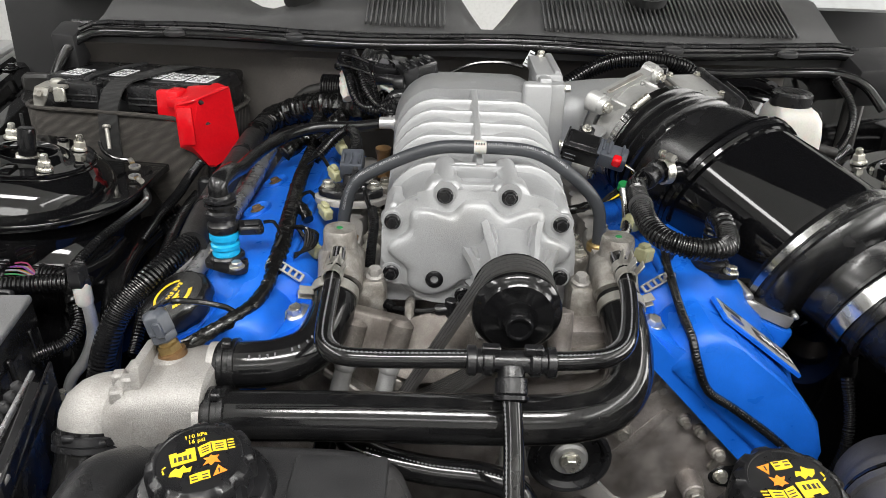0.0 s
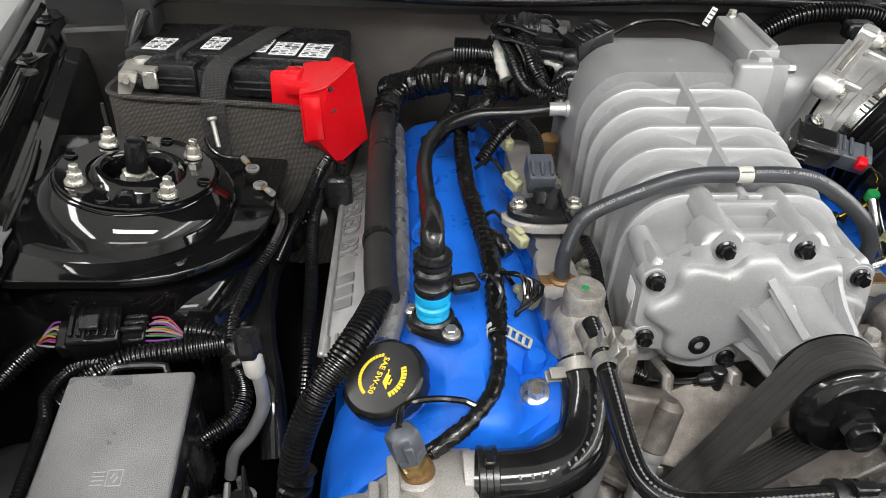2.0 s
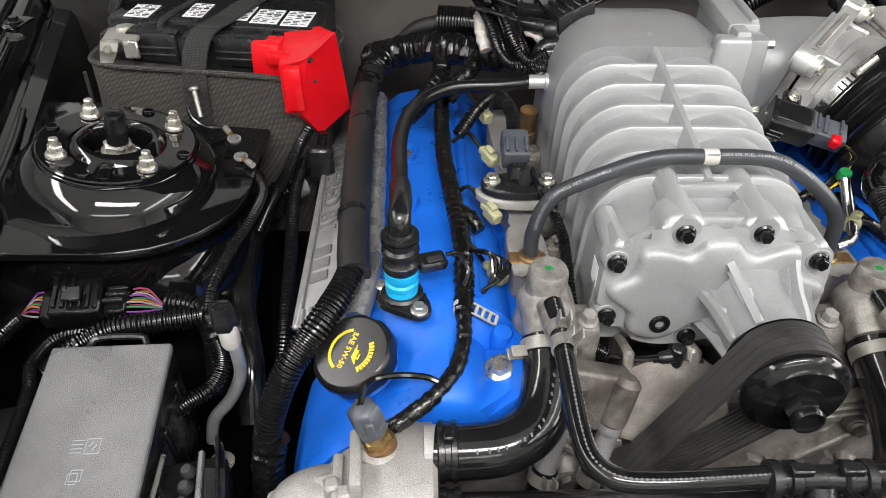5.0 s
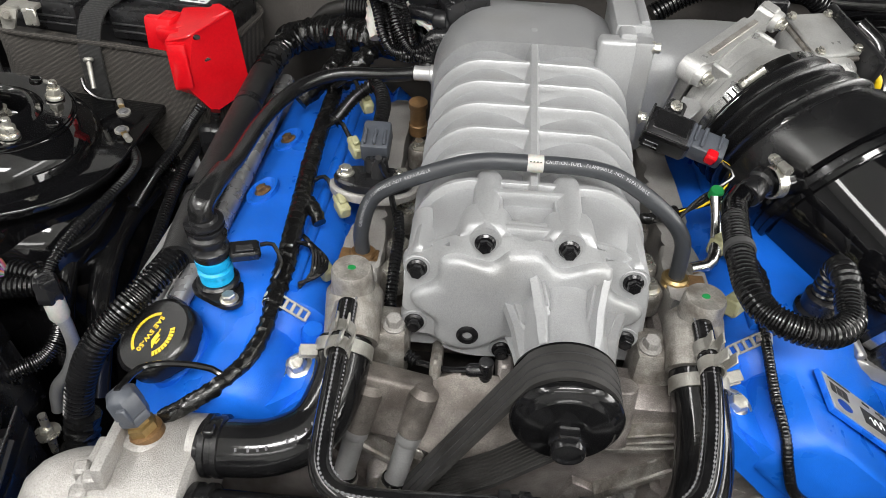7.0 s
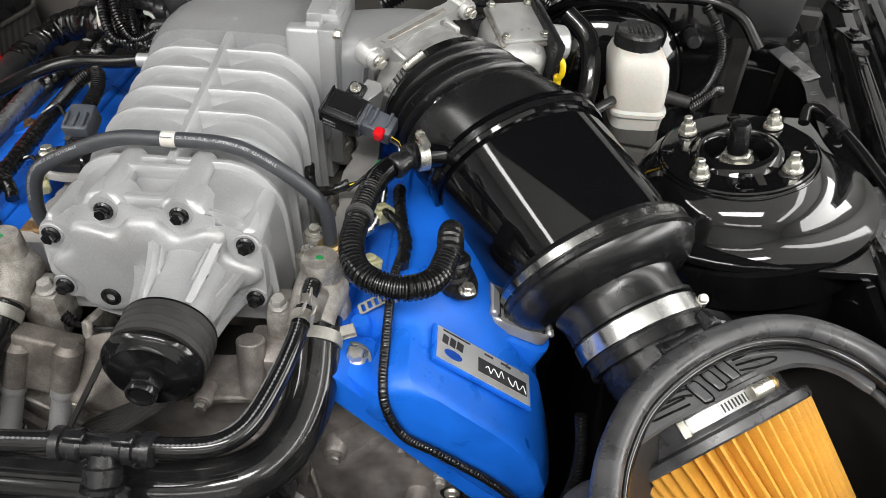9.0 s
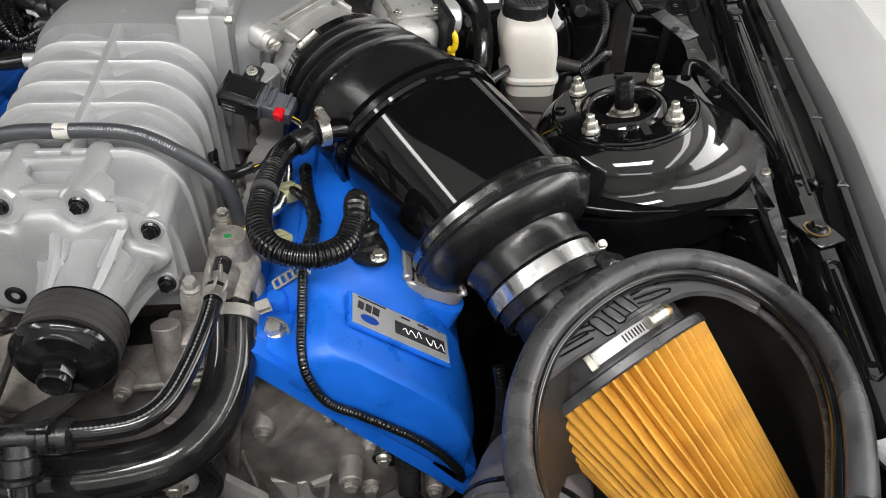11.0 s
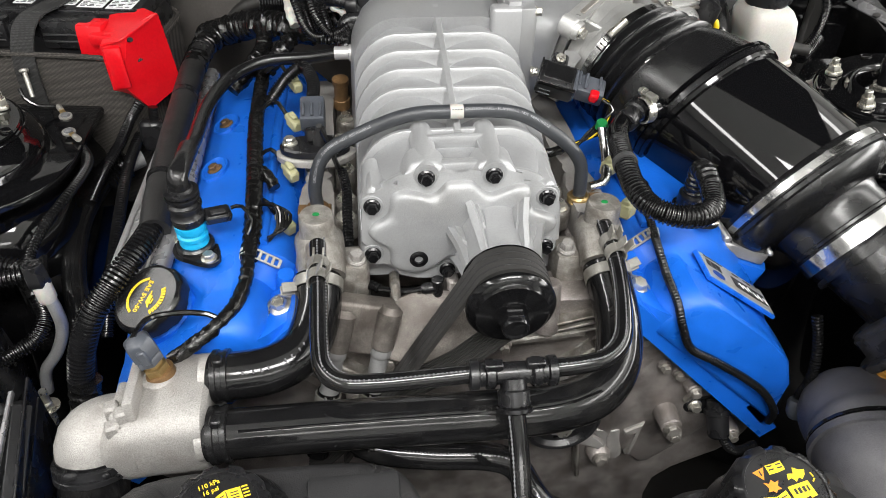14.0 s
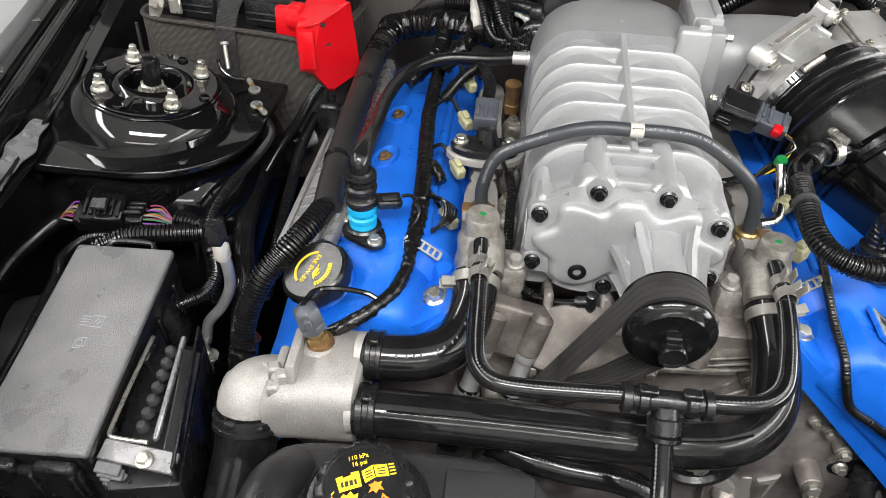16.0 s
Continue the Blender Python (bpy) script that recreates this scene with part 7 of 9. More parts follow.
    for dx in (-0.013, 0.009):
        part("ridge", box(V((0.204, 0.8175, 0.909)) + r @ V((dx, 0.004, 0.0105)), (0.003, 0.018, 0.003), r, 0.001, 1), GREYCONN, g)
    part("plug_shroud", box(V((0.204, 0.8175, 0.909)) + r @ V((-0.0165, 0, 0)), (0.005, 0.028, 0.0225), r, 0.0015, 1), GREYCONN, g)
    for k in range(5):
        a = V((0.2170, 0.8090 - 0.002 * k, 0.903))
        part("wire", sweep([a, a + V((0.010, -0.006, -0.008)), (0.214 - 0.004 * k, 0.780, 0.878), (0.180, 0.774 - 0.003 * k, 0.868)], 0.0015, 6), [RUBBER, YELLOW, RUBBER, RUBBER, RUBBER][k], s)
    part("loom", taped([(0.18, 0.774, 0.868), (0.158, 0.768, 0.862), (0.143, 0.775, 0.860), (0.136, 0.80, 0.87)], 0.005), TAPE, s)


throttle_body()


def intake_duct():
    t = thing("intake_duct", (0.36, 0.78, 0.80), "gloss black moulded intake duct with bellows and clamps", "intake duct")
    c0, c1, c2, c3 = V((0.262, 0.890, 0.914)), V((0.341, 0.819, 0.880)), V((0.419, 0.709, 0.832)), V((0.452, 0.651, 0.814))
    N = V((0.465, -0.796, -0.416)).normalized()

    def along(a, b, k):
        return a.lerp(b, k)
    rings = []
    for k in range(33):
        f = k / 32
        c = along(c0, c1, f * 0.52)
        r = 0.068 + 0.012 * f
        if 4 < k < 30:
            r += 0.0046 * math.sin((k - 4) * 2 * math.pi / 6.5)
        rings.append(duct_ring(c, r, D.lerp(N, f).normalized(), 48))
    part("bellows", loft(rings, cap=False), SATINBLACK, t, "ribbed black rubber bellows")
    m0 = along(c0, c1, 0.50)
    part("throat", loft([duct_ring(along(m0, c1, k), r, N) for k, r in ((0, 0.081), (0.1, 0.083), (0.4, 0.086), (1.0, 0.0885))], cap=False), SATINBLACK, t)
    part("dimple", lathe(along(m0, c1, 0.35) + V((-0.048, -0.040, 0.052)), V((-0.55, -0.50, 0.66)), [(0.013, 0), (0.012, 0.0025), (0.010, 0.001), (0, 0.001)], 22), BLACKTUBE, t)
    part("barrel", loft([duct_ring(along(c1, c2, k), r, N) for k, r in ((0, 0.0875), (0.2, 0.0885), (0.5, 0.0890), (0.8, 0.0890), (0.95, 0.0880))], cap=False), BLACKTUBE, t)
    part("collar", loft([duct_ring(c2 + N * s, r, N) for s, r in ((-0.018, 0.0875), (-0.017, 0.0905), (-0.012, 0.093), (0.000, 0.094), (0.008, 0.0935), (0.014, 0.090), (0.022, 0.082), (0.027, 0.072), (0.029, 0.0575))], cap=False), SATINBLACK, t)
    part("bead", loft([duct_ring(c2 + N * s, r, N) for s, r in ((-0.002, 0.0937), (0.000, 0.0962), (0.004, 0.0966), (0.006, 0.0940))], cap=False), SATINBLACK, t)
    part("neck", loft([duct_ring(along(c2, c3, k), r, N) for k, r in ((0.36, 0.063), (0.42, 0.059), (0.55, 0.0562), (0.9, 0.0555), (1.3, 0.0555))], cap=False), SATINBLACK, t)
    cb = clamp_band(c0 + D * 0.006, D, 0.0695, 0.013, STEEL, t, True, V((-0.42, -0.52, 0.74)))
    for k in range(9):
        a = radians(118 + 4.2 * k)
        r3 = basis(D, DR)
        s1 = -1 if (r3 @ V((0, 1, 0))).z < 0 else 1
        d = r3 @ V((math.cos(a), s1 * math.sin(a), 0))
        part("slot", box(c0 + D * 0.006 + d * 0.0713, (0.0009, 0.0016, 0.009), Matrix((d, D.cross(d), D)).transposed()), DARK, cb)
    part("band", loft([duct_ring(c1 + N * s, r, N) for s, r in ((-0.009, 0.0885), (-0.009, 0.0925), (-0.005, 0.0935), (-0.004, 0.0915), (0.004, 0.0915), (0.005, 0.0935), (0.009, 0.0925), (0.009, 0.0885))], cap=False), BLACKTUBE, t, "raised black joint band")
    part("band_strip", loft([duct_ring(c1 + N * s, r, N) for s, r in ((-0.0035, 0.0916), (-0.003, 0.0925), (0.003, 0.0925), (0.0035, 0.0916))], cap=False), BLACKBOLT, t)
    part("collar_strip", loft([duct_ring(c2 + N * s, r, N) for s, r in ((-0.0115, 0.0932), (-0.011, 0.0944), (-0.0035, 0.0952), (-0.0030, 0.0939))], cap=False), STEEL, t, "dull steel strap round the collar")
    clamp_band(c3 - N * 0.001, N, 0.0566, 0.016, STEEL, t, True, V((0.75, 0.45, 0.5)), "wide polished steel clamp")
    part("rear_bead", loft([duct_ring(c3 + N * s, r, N) for s, r in ((-0.016, 0.0552), (-0.015, 0.0580), (-0.012, 0.0580), (-0.011, 0.0552))], cap=False), SATINBLACK, t)
    # breather spigot
    p = V((0.275, 0.775, 0.905))
    part("spigot", sweep([p, (0.262, 0.770, 0.909), (0.245, 0.764, 0.910)], 0.0115, 16, 0.004), BLACKTUBE, t)
    mt = thing("mass_air_tube", (0.48, 0.60, 0.75), "black mass-air meter tube ahead of the filter", "intake duct")
    part("tube", loft([duct_ring(c3 + D * s, r, D) for s, r in ((0.010, 0.0552), (0.012, 0.0565), (0.016, 0.0565), (0.018, 0.0495), (0.06, 0.0495), (0.11, 0.0495), (0.12, 0.058))], cap=False), BLACKPLASTIC, mt)
    q = c3 + D * 0.045 + V((0.03, 0.02, 0.045))
    part("meter_box", box(q, (0.040, 0.020, 0.020), basis((0.45, 0.25, 0.85), DR), 0.003, 1), BLACKPLASTIC, mt)
    part("meter_plug", cyl(q + V((-0.05, -0.035, -0.004)), q + V((-0.015, -0.012, 0.002)), 0.008, 0.008, 14, 0.001), BLACKPLASTIC, mt)
    part("red_tab", box(q + V((0.020, 0.008, -0.004)), (0.010, 0.004, 0.003), basis((0, 0, 1), DR), 0.001, 1), RED, mt, "small red locking tab")


intake_duct()


def air_filter():
    F = V((0.5276, -0.8152, -0.4145)).normalized()
    c = V((0.5074, 0.5642, 0.7785))
    t = thing("air_filter", c, "cone air filter with amber pleats and grey rubber ends", "air filter")
    r3 = basis(F, DR)
    part("rubber_neck", lathe(c, F, [(0.050, -0.036), (0.0690, -0.035), (0.0715, -0.033), (0.0715, -0.030), (0.0735, -0.029), (0.0735, -0.012), (0.0742, -0.011), (0.0742, -0.009), (0.0760, -0.0085), (0.0835, -0.0080), (0.0858, -0.0065), (0.0858, 0.000), (0.0845, 0.0015), (0.06, 0.0015)], 64), SEALRUB, t)
    cc = c - F * 0.0195

    def turn_of(p):
        d = r3.transposed() @ (V(p) - cc)
        return math.atan2(d.y, d.x)

    def strap(a0, a1, r0, thick, w, n=30):
        rings = []
        for i in range(n + 1):
            a = a0 + (a1 - a0) * i / n
            d = r3 @ V((math.cos(a), math.sin(a), 0))
            rings.append([cc + d * r0 - F * w / 2, cc + d * (r0 + thick) - F * w / 2, cc + d * (r0 + thick) + F * w / 2, cc + d * r0 + F * w / 2])
        return loft(rings)
    a_tail, a_slot, a_screw, a_end = (turn_of(p) for p in ((0.441, 0.494, 0.865), (0.486, 0.526, 0.865), (0.521, 0.546, 0.865), (0.531, 0.550, 0.865)))
    band = part("clamp", strap(a_tail, a_end, 0.0738, 0.0010, 0.0105), GREYALU, t, "steel worm-drive clamp on the filter neck")
    part("strap_end", strap(a_slot, a_end, 0.0749, 0.0009, 0.0100), GREYALU, band)
    for i in range(10):
        a = a_slot + (a_screw - a_slot) * (i + 0.7) / 11
        d = r3 @ V((math.cos(a), math.sin(a), 0))
        part("slot", box(cc + d * 0.0759, (0.0008, 0.0013, 0.0065), Matrix((d, F.cross(d), F)).transposed()), DARK, band)
    d = r3 @ V((math.cos(a_screw), math.sin(a_screw), 0))
    tg = F.cross(d)
    part("worm_housing", cyl(cc + d * 0.0800 - tg * 0.010, cc + d * 0.0800 + tg * 0.010, 0.0062, seg=16, bev=0.001), ZINC, band)
    part("screw", hexbolt(cc + d * 0.0800 - tg * 0.010, -tg, 0.0052, 0.006, 1.1), BRASS, band)
    d = r3 @ V((math.cos(a_tail), math.sin(a_tail), 0))
    part("buckle", box(cc + d * 0.0750, (0.003, 0.007, 0.014), Matrix((d, F.cross(d), F)).transposed(), 0.0008, 1), ZINC, band)
    L, n, ra, rb = 0.179, 52, 0.0842, 0.0487
    hw = math.pi / n
    prof = [(-1.0, -1.0), (-0.72, -0.86), (-0.40, -0.22), (-0.18, 0.0), (0.18, 0.0), (0.40, -0.22), (0.72, -0.86), (1.0, -1.0)]
    meshes = []
    for v in range(6):
        rings = []
        for i in range(11):
            f = i / 10
            rr = ra + (rb - ra) * f
            deep = 0.0105 - 0.0035 * f
            bend = hw * (0.15, 0.75, 0.3, 0.5, 0.1, 0.6)[v] * math.sin(i * 0.75 + v * 1.7) * math.sin(math.pi * f)
            ring = []
            for u, d in prof:
                a = hw * u * 0.96 + bend * (1 - abs(u))
                ring.append(V(((rr + d * deep) * math.cos(a), (rr + d * deep) * math.sin(a), L * f)))
            for u in (1.0, -1.0):
                ring.append(V(((rr - 0.016) * math.cos(hw * u), (rr - 0.016) * math.sin(hw * u), L * f)))
            rings.append(ring)
        meshes.append(mesh_of(loft(rings), FILTER, 60))
    base = Matrix.Translation(c) @ r3.to_4x4()
    for k in range(n):
        ob = new("pleat", meshes[(k * 5 + k // 4) % 6])
        ob.parent = t
        ob.matrix_parent_inverse = BASES[t]
        ob.matrix_basis = base @ Matrix.Rotation(2 * hw * k, 4, "Z")
    part("core", lathe(c, F, [(0.066, 0.0), (0.034, L)], 32), BLACKMATT, t)
    part("end_cap", lathe(c, F, [(0.03, L - 0.003), (0.0500, L - 0.003), (0.0520, L), (0.0530, L + 0.013), (0.0505, L + 0.017), (0.02, L + 0.018), (0, L + 0.018)], 56), SEALRUB, t, "grey rubber end cap")
    b = thing("air_box", (0.49, 0.45, 0.62), "black air box with a thick grey rubber edge seal", "air box")
    path = [(0.588, 0.380), (0.602, 0.410), (0.619, 0.450), (0.632, 0.500), (0.634, 0.542), (0.622, 0.579), (0.597, 0.602), (0.560, 0.612), (0.515, 0.603), (0.470, 0.578), (0.427, 0.538), (0.401, 0.492), (0.388, 0.447), (0.384, 0.405), (0.391, 0.368), (0.410, 0.328), (0.430, 0.303), (0.446, 0.286)]
    zs = [0.868 + 0.004 * math.sin(i) for i in range(len(path))]
    part("edge_seal", sweep([(x, y, z) for (x, y), z in zip(path, zs)], 0.0100, 18, 0.006, flat=0.85), SEALRUB, b, "thick grey rubber edge seal")
    mid = V((0.50, 0.43, 0))
    inward = [(mid - V((x, y, 0))).normalized() for x, y in path]
    part("seal_lip", sweep([V((x, y, z - 0.007)) + d * 0.0105 for ((x, y), z, d) in zip(path, zs, inward)], 0.0052, 10, 0.006), RUBBER, b, "inner rubber lip")
    part("seal_bead", sweep([V((x, y, z - 0.020)) + d * 0.0110 for ((x, y), z, d) in zip(path, zs, inward)], 0.0042, 10, 0.006), SEALRUB, b)
    pl = spline([(x, y, 0) for x, y in path], 0.012)
    cen = V((0.50, 0.44, 0))
    rings = []
    for p in pl:
        k = -0.42 + 1.10 * max(0.0, min(1.0, (0.56 - p.x) / 0.12))
        near = max(0.0, min(1.0, (0.50 - p.x) / 0.06)) * max(0.0, min(1.0, (0.50 - p.y) / 0.06))
        zb, k2 = 0.636 + 0.185 * near, k * (1 - 0.8 * near)
        rings.append([p + V((0, 0, 0.862)), p + (cen - p) * k2 + V((0, 0, zb)), p + (cen - p) * (k2 + 0.03) + V((0, 0, zb)), p + (cen - p).normalized() * 0.004 + V((0, 0, 0.862))])
    part("wall", loft(rings), BOXBLACK, b)
    out = [(p.x + (cen.x - p.x) * (0.70 if p.x < 0.5 else 0.0), p.y + (cen.y - p.y) * (0.70 if p.x < 0.5 else 0.0)) for p in pl]
    part("floor", prism(out, 0.006, Matrix.Translation((0, 0, 0.630))), BOXBLACK, b)
    # flat flange behind the filter neck, with raised ornament
    out = smooth_outline([(0.402, 0.500), (0.413, 0.524), (0.439, 0.551), (0.490, 0.588), (0.541, 0.608), (0.587, 0.608), (0.612, 0.585), (0.606, 0.566), (0.588, 0.584), (0.563, 0.590), (0.533, 0.579), (0.496, 0.555), (0.447, 0.523), (0.412, 0.496)], 3)
    part("back_plate", prism(out, 0.006, Matrix.Translation((0, 0, 0.8485)), 0.0012, 1), PLATEGREY, b, "grey flange with raised ornament")
    # raised ornament: two pairs of looped prongs and three blocks between them
    for pts in ([(0.4625, 0.5385), (0.446, 0.5285), (0.4325, 0.5205), (0.4305, 0.5235), (0.4400, 0.5310), (0.4600, 0.5440)], [(0.4660, 0.5470), (0.4560, 0.5445), (0.4440, 0.5375), (0.4425, 0.5405), (0.4520, 0.5475), (0.4640, 0.5535)],
                [(0.5085, 0.5755), (0.5230, 0.5805), (0.5400, 0.5895), (0.5385, 0.5925), (0.5250, 0.5885), (0.5065, 0.5805)], [(0.5050, 0.5855), (0.5180, 0.5925), (0.5320, 0.5985), (0.5300, 0.6010), (0.5160, 0.5975), (0.5030, 0.5905)]):
        part("ornament_prong", sweep([(x, y, 0.8550) for x, y in pts], 0.0010, 6, 0.003), RUBBER, b, "raised ornament stroke")
    for x, y, a, w, h2 in ((0.4725, 0.5505, 0.62, 0.0095, 0.019), (0.4855, 0.5630, 0.62, 0.0085, 0.018), (0.4985, 0.5745, 0.62, 0.0090, 0.019)):
        rz = Matrix.Rotation(a, 3, "Z")
        part("ornament_block", box((x, y, 0.8550), (w, h2, 0.0030), rz, 0.0012, 1), PLATEGREY, b)
        part("ornament_edge", sweep([V((x, y, 0.8552)) + rz @ V(q) for q in ((-w / 2, -h2 / 2, 0), (w / 2, -h2 / 2, 0), (w / 2, h2 / 2, 0), (-w / 2, h2 / 2, 0), (-w / 2, -h2 / 2, 0))], 0.0008, 6, 0.003), RUBBER, b)


air_filter()


def breather_right():
    pts = [(0.238, 0.764, 0.908), (0.222, 0.752, 0.904), (0.212, 0.735, 0.902), (0.207, 0.708, 0.902), (0.203, 0.67, 0.900), (0.203, 0.64, 0.896), (0.212, 0.618, 0.892), (0.232, 0.607, 0.889), (0.254, 0.608, 0.887), (0.272, 0.622, 0.886), (0.280, 0.648, 0.888), (0.281, 0.672, 0.893)]
    t = thing("breather_hose", pts[0], "black corrugated breather hose looped over the cam cover", "hose")
    part("hose", corrugated(pts[2:-1], 0.0100, 0.0038, 0.0008, 16), LOOM, t)
    part("quick_connector", lathe(pts[0], V(pts[2]) - V(pts[0]), [(0.011, -0.012), (0.0125, -0.010), (0.0125, 0.0), (0.010, 0.002), (0.010, 0.010), (0.0118, 0.011), (0.0118, 0.018), (0.0105, 0.020)], 20), BLACKPLASTIC, t)
    part("elbow", sweep([pts[1], pts[2], (0.2085, 0.718, 0.902)], 0.0108, 14, 0.004), BLACKTUBE, t)
    part("tape_label", sweep([(0.2040, 0.682, 0.9008), (0.2035, 0.676, 0.9004)], 0.0120, 16), COWL, t, "pale printed tape")
    clamp_band((0.250, 0.766, 0.910), V((-0.9, -0.35, 0)), 0.0125, 0.010, ZINC, t, True, V((0, 0, 1)), "plated spring clamp")
    e = V((0.281, 0.668, 0.893))
    part("end_elbow", sweep([e + V((0.0, -0.020, -0.006)), e, e + V((0.001, 0.012, -0.004)), e + V((0.002, 0.016, -0.022)), e + V((0.003, 0.016, -0.048))], ribbed(0.0100, 0.0060, 0.0007), 16, 0.0015), SATINBLACK, t)
    c = V((0.284, 0.684, 0.836))
    part("seat_ring", lathe(c, (0.05, 0, 1), [(0.019, 0), (0.019, 0.008), (0.0155, 0.010), (0.0155, 0.022), (0.013, 0.024)], 26), BLACKPLASTIC, t)
    part("flange_plate", prism(smooth_outline([(-0.022, 0.0), (-0.012, 0.020), (0.012, 0.018), (0.022, 0.0), (0.024, -0.020), (0.012, -0.028), (-0.008, -0.020)], 4), 0.005, Matrix.Translation(c - V((0, 0, 0.002))), 0.001, 1), BLACKPLASTIC, t)
    part("flange_screw", hexbolt(c + V((0.015, -0.021, 0.003)), (0.05, 0, 1), 0.006, 0.007, 1.3), ZINC, t, "plated screw")
    g = thing("capped_port", (0.209, 0.772, 0.88), "bare pipe port with a green plastic cap", "pipe fitting")
    part("green_cap", lathe((0.2105, 0.778, 0.888), (0, -0.3, 1), [(0.0052, -0.006), (0.0062, -0.005), (0.0062, 0.002), (0.0055, 0.0035), (0, 0.0038)], 24), GREENPL, g, "green plastic cap")
    part("pipe", sweep([(0.2105, 0.777, 0.886), (0.2125, 0.757, 0.866), (0.205, 0.725, 0.852), (0.185, 0.715, 0.850)], 0.0055, 12), STEEL, g)
    for p, ax in (((0.212, 0.672, 0.852), (0.6, 0.7, -0.2)), ((0.215, 0.745, 0.855), (0.6, 0.7, -0.2))):
        cn = thing("injector_connector", p, "tan plastic injector connector with short wires", "connector", "injector connectors")
        r3 = basis(ax, (0, 0, 1))
        part("body", box(p, (0.015, 0.014, 0.022), r3, 0.002, 1), TANCONN, cn)
        part("latch", box(V(p) + r3 @ V((0.009, 0, -0.003)), (0.006, 0.009, 0.014), r3, 0.0015, 1), TANCONN, cn)
    w = thing("wiring_harness", (0.24, 0.65, 0.83), "thin black sensor loom laid over the cam cover nose", "wiring harness")
    part("upper", taped([(0.226, 0.80, 0.848), (0.232, 0.75, 0.852), (0.240, 0.71, 0.853), (0.240, 0.68, 0.848)], 0.006), TAPE, w)
    part("upper", taped([(0.214, 0.745, 0.86), (0.224, 0.735, 0.862), (0.236, 0.722, 0.856), (0.240, 0.70, 0.852)], 0.004), TAPE, w)
    part("lower", sweep([(0.240, 0.70, 0.852), (0.2345, 0.668, 0.846), (0.2335, 0.640, 0.838), (0.2340, 0.605, 0.8255), (0.2355, 0.572, 0.8165), (0.2400, 0.560, 0.798), (0.2540, 0.558, 0.7695), (0.282, 0.558, 0.7500), (0.323, 0.558, 0.720), (0.349, 0.557, 0.696), (0.368, 0.558, 0.666), (0.374, 0.566, 0.640)], ribbed(0.0041, 0.0028, 0.00022), 10, 0.0010), LOOM, w)
    part("clip_band", sweep([(0.2342, 0.653, 0.839), (0.2335, 0.646, 0.8365)], 0.0062, 14), RESERV, w, "white harness clip")
    ladder_clip((0.230, 0.648, 0.840), (0.208, 0.642, 0.828), w)
    part("sensor_flange", prism(smooth_outline([(0.286, 0.646), (0.294, 0.656), (0.306, 0.658), (0.330, 0.660), (0.336, 0.640), (0.326, 0.624), (0.308, 0.634), (0.292, 0.634)], 3), 0.009, Matrix(((1, 0, 0, 0), (0, 0, -1, 0.598), (0, 1, 0, 0), (0, 0, 0, 1))), 0.002, 1), BLACKPLASTIC, w)
    part("sensor_bolt", hexbolt((0.299, 0.589, 0.646), (0, -1, 0.1), 0.0058, 0.008, 1.35), ZINC, w)
    part("plug", cyl((0.322, 0.590, 0.655), (0.324, 0.566, 0.618), 0.0125, 0.0115, 18, 0.002), BLACKPLASTIC, w)
    part("plug_band", lathe((0.3225, 0.584, 0.645), (0.05, -0.55, -0.83), [(0.0125, 0), (0.0138, 0.001), (0.0138, 0.006), (0.0125, 0.007)], 18), BLACKPLASTIC, w)
    part("plug_loom", corrugated([(0.325, 0.578, 0.645), (0.328, 0.565, 0.62), (0.345, 0.56, 0.60), (0.37, 0.565, 0.60)], 0.005, 0.0035, 0.0007), LOOM, w)
    part("side_loom", corrugated([(0.405, 0.60, 0.76), (0.408, 0.585, 0.73), (0.405, 0.572, 0.70), (0.40, 0.57, 0.67)], 0.005, 0.0035, 0.0007), LOOM, w)
    part("side_plug", lathe((0.402, 0.572, 0.665), (0, -0.3, -1), [(0.008, 0), (0.010, 0.004), (0.010, 0.016), (0.007, 0.022)], 14), GREYCONN, w)


breather_right()


